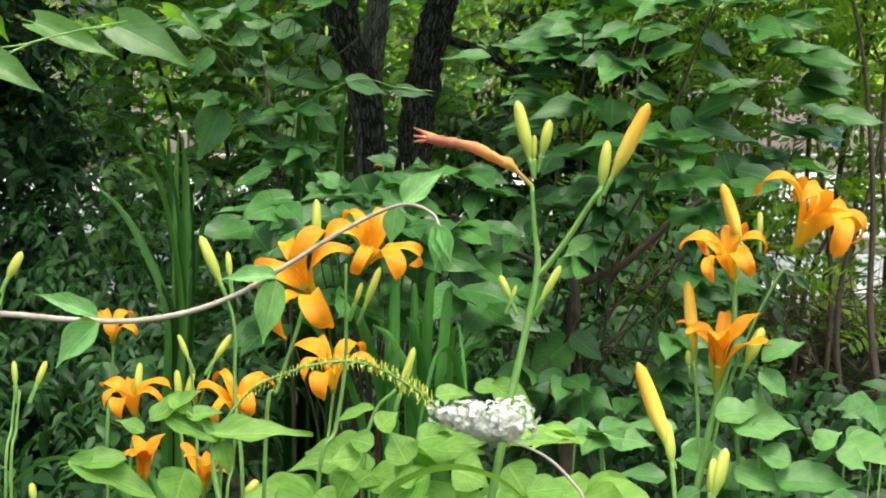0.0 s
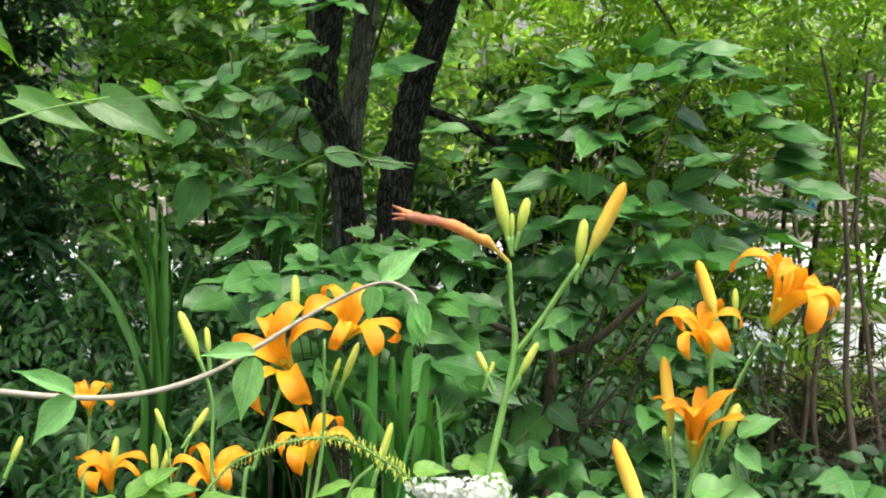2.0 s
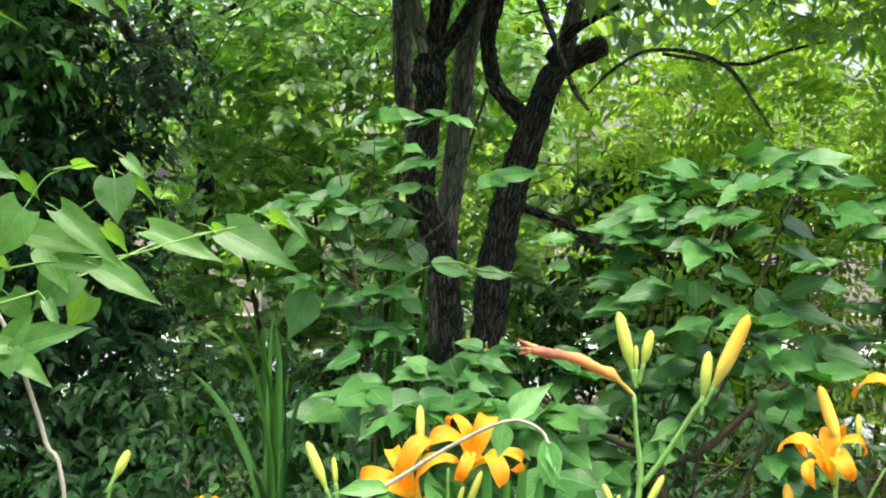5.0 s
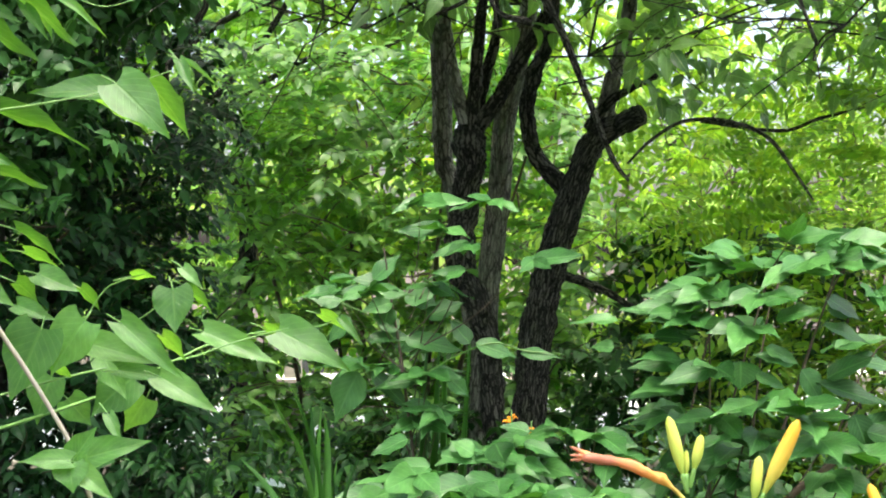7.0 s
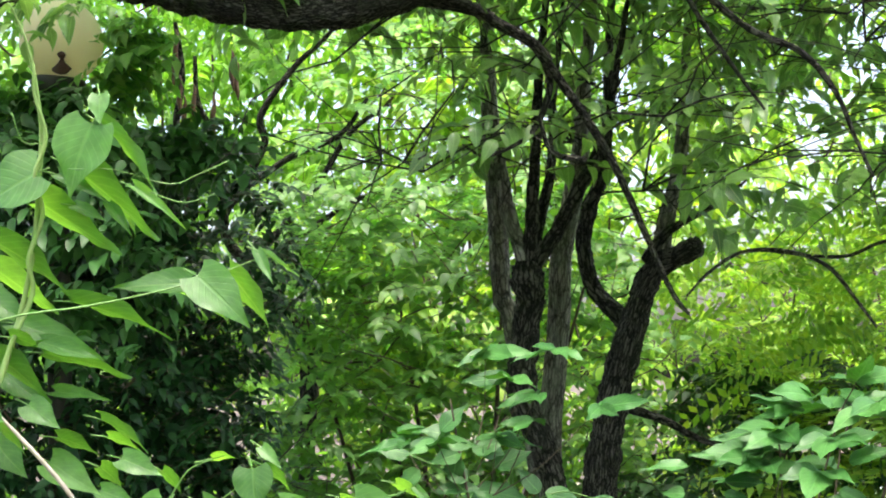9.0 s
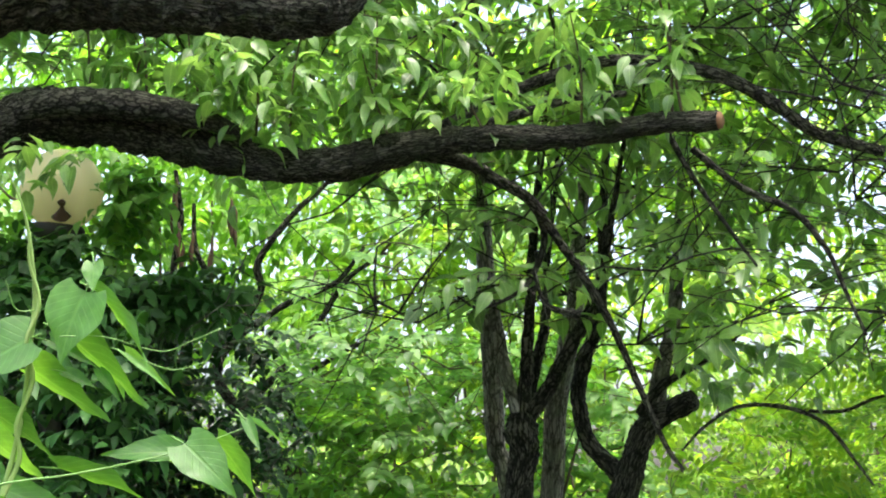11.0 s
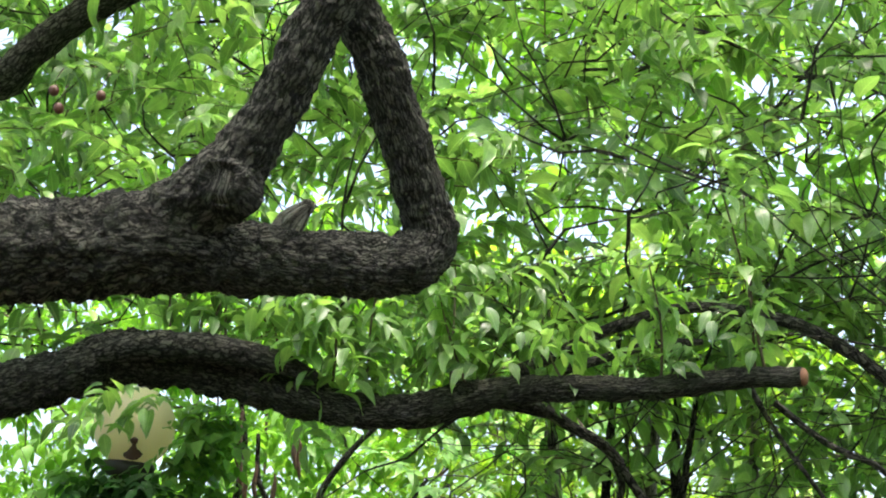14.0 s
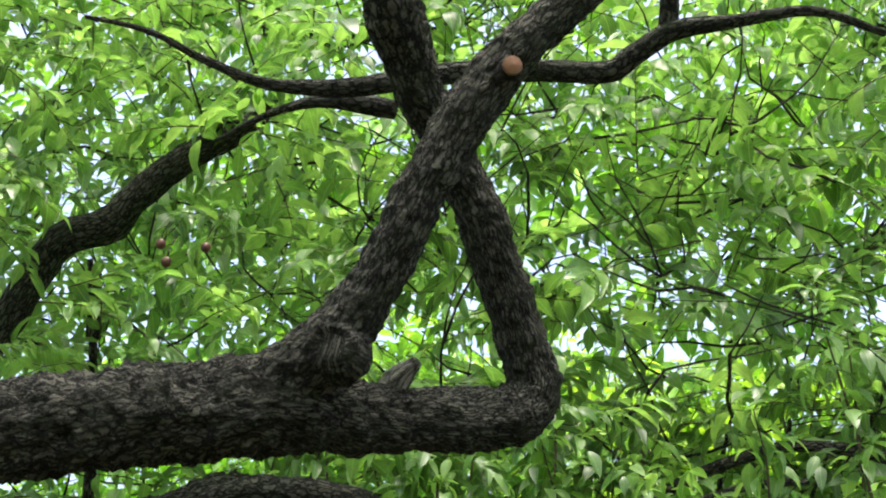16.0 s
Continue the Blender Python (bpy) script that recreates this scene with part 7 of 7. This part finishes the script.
def wleaf(base, tip, width):
    leaf(white_herb, "herb", base, tip, width, (0.0, -0.55, 1))


wleaf((-0.007, 1.227, 1.040), (0.027, 1.228, 1.046), 0.024)
wleaf((0.045, 1.229, 1.051), (0.092, 1.218, 1.020), 0.035)
wleaf((0.029, 1.228, 1.046), (0.063, 1.228, 1.051), 0.022)
wleaf((-0.064, 1.223, 1.030), (-0.102, 1.218, 1.020), 0.015)
wleaf((-0.060, 1.218, 1.011), (-0.042, 1.223, 1.026), 0.029)
wleaf((-0.075, 1.210, 0.986), (-0.106, 1.207, 0.984), 0.035)
wleaf((-0.033, 1.210, 0.980), (-0.049, 1.218, 1.011), 0.035)
wleaf((0.008, 1.209, 0.976), (0.045, 1.205, 0.966), 0.053)
wleaf((0.060, 1.209, 0.980), (0.078, 1.199, 0.952), 0.047)
wleaf((-0.012, 1.207, 0.970), (-0.054, 1.200, 0.951), 0.042)
wleaf((-0.085, 1.205, 0.971), (-0.101, 1.196, 0.948), 0.035)
wleaf((0.050, 1.218, 1.011), (0.092, 1.218, 1.019), 0.020)
wleaf((0.081, 1.214, 1.001), (0.107, 1.212, 1.004), 0.014)
wleaf((0.034, 1.202, 0.957), (0.008, 1.198, 0.942), 0.047)
wleaf((-0.064, 1.214, 0.996), (-0.090, 1.215, 1.006), 0.029)
wleaf((-0.023, 1.216, 1.001), (0.008, 1.219, 1.010), 0.035)
wleaf((-0.044, 1.206, 0.966), (-0.018, 1.209, 0.976), 0.035)
wleaf((0.076, 1.200, 0.957), (0.116, 1.199, 0.962), 0.035)
wleaf((-0.115, 1.198, 0.958), (-0.095, 1.193, 0.938), 0.029)
wleaf((0.024, 1.224, 1.030), (-0.007, 1.219, 1.010), 0.035)
for k in range(36):
    a = Vector((RNG.uniform(-0.13, 0.14), RNG.uniform(1.14, 1.38), RNG.uniform(0.80, 0.97)))
    stem_to(white_herb, (a.x * 0.6, 1.15, 0), (a.x * 0.8, a.y, 0.5), a, 0.0018)
    spray(white_herb, "herb", a, (RNG.normal(0, 1), -0.3, 0.05), 3, 0.084, 0.60)
# the spike: green bud teeth along the arch, then a cone of white florets
arch = spline([(-0.171, 1.131, 1.062, 0.0012), (-0.129, 1.146, 1.083, 0.0012), (-0.090, 1.154, 1.089, 0.0015), (-0.061, 1.158, 1.084, 0.0015), (-0.032, 1.159, 1.068, 0.0017), (-0.007, 1.158, 1.050, 0.0020), (0.023, 1.156, 1.028, 0.0022)], 12)
tooth = bud_mesh(M_BUDGREEN)
tooth.name = "floret_bud"
for i, q in enumerate(arch[:60]):
    s = i / 60
    for k in range(5):
        a = 1.26 * k + i * 0.9
        d = Vector((RNG.normal(0, 0.25), math.cos(a), math.sin(a) + 0.15)).normalized()
        ln = 0.004 + 0.007 * s
        part("floret_bud", tooth, white_herb, "", frame_along(q[:3], Vector(q[:3]) + d * ln, 0.0008 + 0.0005 * s, (0, 0, 1), 0.0009))
part("flower_head", tube("flower_head", [(-0.006, 1.157, 1.043, 0.004), (0.015, 1.157, 1.036, 0.009), (0.038, 1.157, 1.031, 0.013), (0.060, 1.157, 1.032, 0.013), (0.070, 1.157, 1.034, 0.006)], M_WHITE, 12, 5, 0.35, 160), white_herb)
star = blade("floret", M_WHITE, "obovate", 0.2, 0.25, 0.02, 3, 77)
for i in range(420):
    s = RNG.uniform(0, 1) ** 0.7
    c = Vector((-0.012 + 0.078 * s, 1.157, 1.046 - 0.022 * s + 0.012 * s * s))
    d = Vector(RNG.normal(0, 1, 3))
    d.y -= 0.5
    d.normalize()
    b = c + d * (0.007 + 0.012 * s)
    if s < 0.25 and RNG.uniform() < 0.5:
        continue
    side = d.orthogonal().normalized()
    side.rotate(Matrix.Rotation(RNG.uniform(0, 6.3), 3, d))
    part("floret", star, white_herb, "", frame_along(b, b + (d * 0.45 + side * 0.9).normalized() * 0.0068, 0.006, d))

# a dry arching stem and a fresh arching blade beside the white spike
dry = thing("grass_stem", (0.134, 1.113, 0.920), "dry tan grass stem arching out of the herbs", "plant")
part("stem", tube("stem", [(0.134, 1.113, 0.920, 0.0015), (0.123, 1.131, 0.969, 0.0015), (0.111, 1.138, 0.987, 0.0015), (0.094, 1.145, 1.003, 0.0013), (0.075, 1.149, 1.013, 0.0010), (0.052, 1.152, 1.018, 0.0007), (0.023, 1.152, 1.015, 0.0005)], M_VINESTEM, 6, 5), dry)
part("leaf", ribbon("leaf", [(-0.064, 1.024, 0.954), (-0.047, 1.042, 1.000), (-0.020, 1.049, 1.018), (0.012, 1.050, 1.024), (0.043, 1.047, 1.016), (0.066, 1.041, 1.002)], 0.011, M_HOSTA, (0.2, 0.5, 0.6)), dry, "fresh yellow-green grass blade")

# ---- slim bare stems at the back corner ----
corner = thing("shrub", (1.3, 4.3, 0), "thicket of slim bare dark stems by the fence", "shrub")
for pts in ([(1.217, 3.954, 0.178, 0.0100), (1.195, 4.043, 0.506, 0.0089), (1.229, 4.078, 0.761, 0.0078), (1.291, 4.084, 0.967, 0.0056), (1.329, 4.086, 1.188, 0.0045)],
            [(1.167, 4.087, 0.211, 0.0091), (1.208, 4.155, 0.554, 0.0080), (1.201, 4.201, 0.833, 0.0068), (1.155, 4.242, 1.182, 0.0051)],
            [(1.282, 3.853, 0.276, 0.0109), (1.260, 3.935, 0.597, 0.0098), (1.269, 3.983, 0.943, 0.0081), (1.237, 4.014, 1.323, 0.0059), (1.178, 4.024, 1.600, 0.0044)],
            [(1.113, 4.228, 0.283, 0.0082), (1.169, 4.287, 0.640, 0.0069), (1.253, 4.290, 0.822, 0.0058), (1.384, 4.260, 0.915, 0.0047)],
            [(1.409, 4.042, 0.330, 0.0091), (1.385, 4.120, 0.667, 0.0080), (1.350, 4.180, 1.098, 0.0068), (1.372, 4.177, 1.526, 0.0051)],
            [(1.015, 4.350, 0.252, 0.0071), (1.038, 4.427, 0.654, 0.0059), (0.964, 4.488, 1.061, 0.0048), (0.938, 4.503, 1.430, 0.0035)]):
    q = list(pts)
    part("stem", tube("stem", [(q[0][0], q[0][1], -0.02, q[0][3])] + q, M_WOOD, 8, 5, 0.22, 18), corner)
brush = box_places((0.85, 3.9, 0.05), (1.8, 4.7, 0.58), 150, 6, 0.1)
tagged(part("twig", twig_net("twig", M_WOOD, brush, 380, 0.42, 0.0030, up=0.7), corner), kind="stuff")

# ---- ground cover, leaf colour lowered to stand for shade under the plants ----
cover = thing("ground_cover", (-0.6, 2.6, 0), "dense low plants with small leaves, coloured dark for the shade between them", "ground cover", kind="stuff")
places = np.vstack([
    box_places((-1.4, 1.75, 0.25), (-0.35, 3.6, 0.82), 520, 10, 0.06),
    box_places((-0.5, 2.3, 0.3), (0.6, 3.8, 0.85), 380, 10, 0.06),
    box_places((-1.2, 3.2, 0.4), (0.9, 4.1, 1.0), 340, 10, 0.07),
])
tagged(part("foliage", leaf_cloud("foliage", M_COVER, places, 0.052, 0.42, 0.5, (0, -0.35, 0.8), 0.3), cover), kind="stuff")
cover = thing("ground_cover", (0.8, 2.3, 0), "low leaves spreading over the bed, coloured dark for the shade between them", "ground cover", kind="stuff")
places = np.vstack([
    box_places((0.35, 1.5, 0.2), (1.2, 3.0, 0.66), 330, 10, 0.06),
    box_places((0.5, 2.8, 0.1), (1.8, 4.0, 0.45), 260, 10, 0.07),
])
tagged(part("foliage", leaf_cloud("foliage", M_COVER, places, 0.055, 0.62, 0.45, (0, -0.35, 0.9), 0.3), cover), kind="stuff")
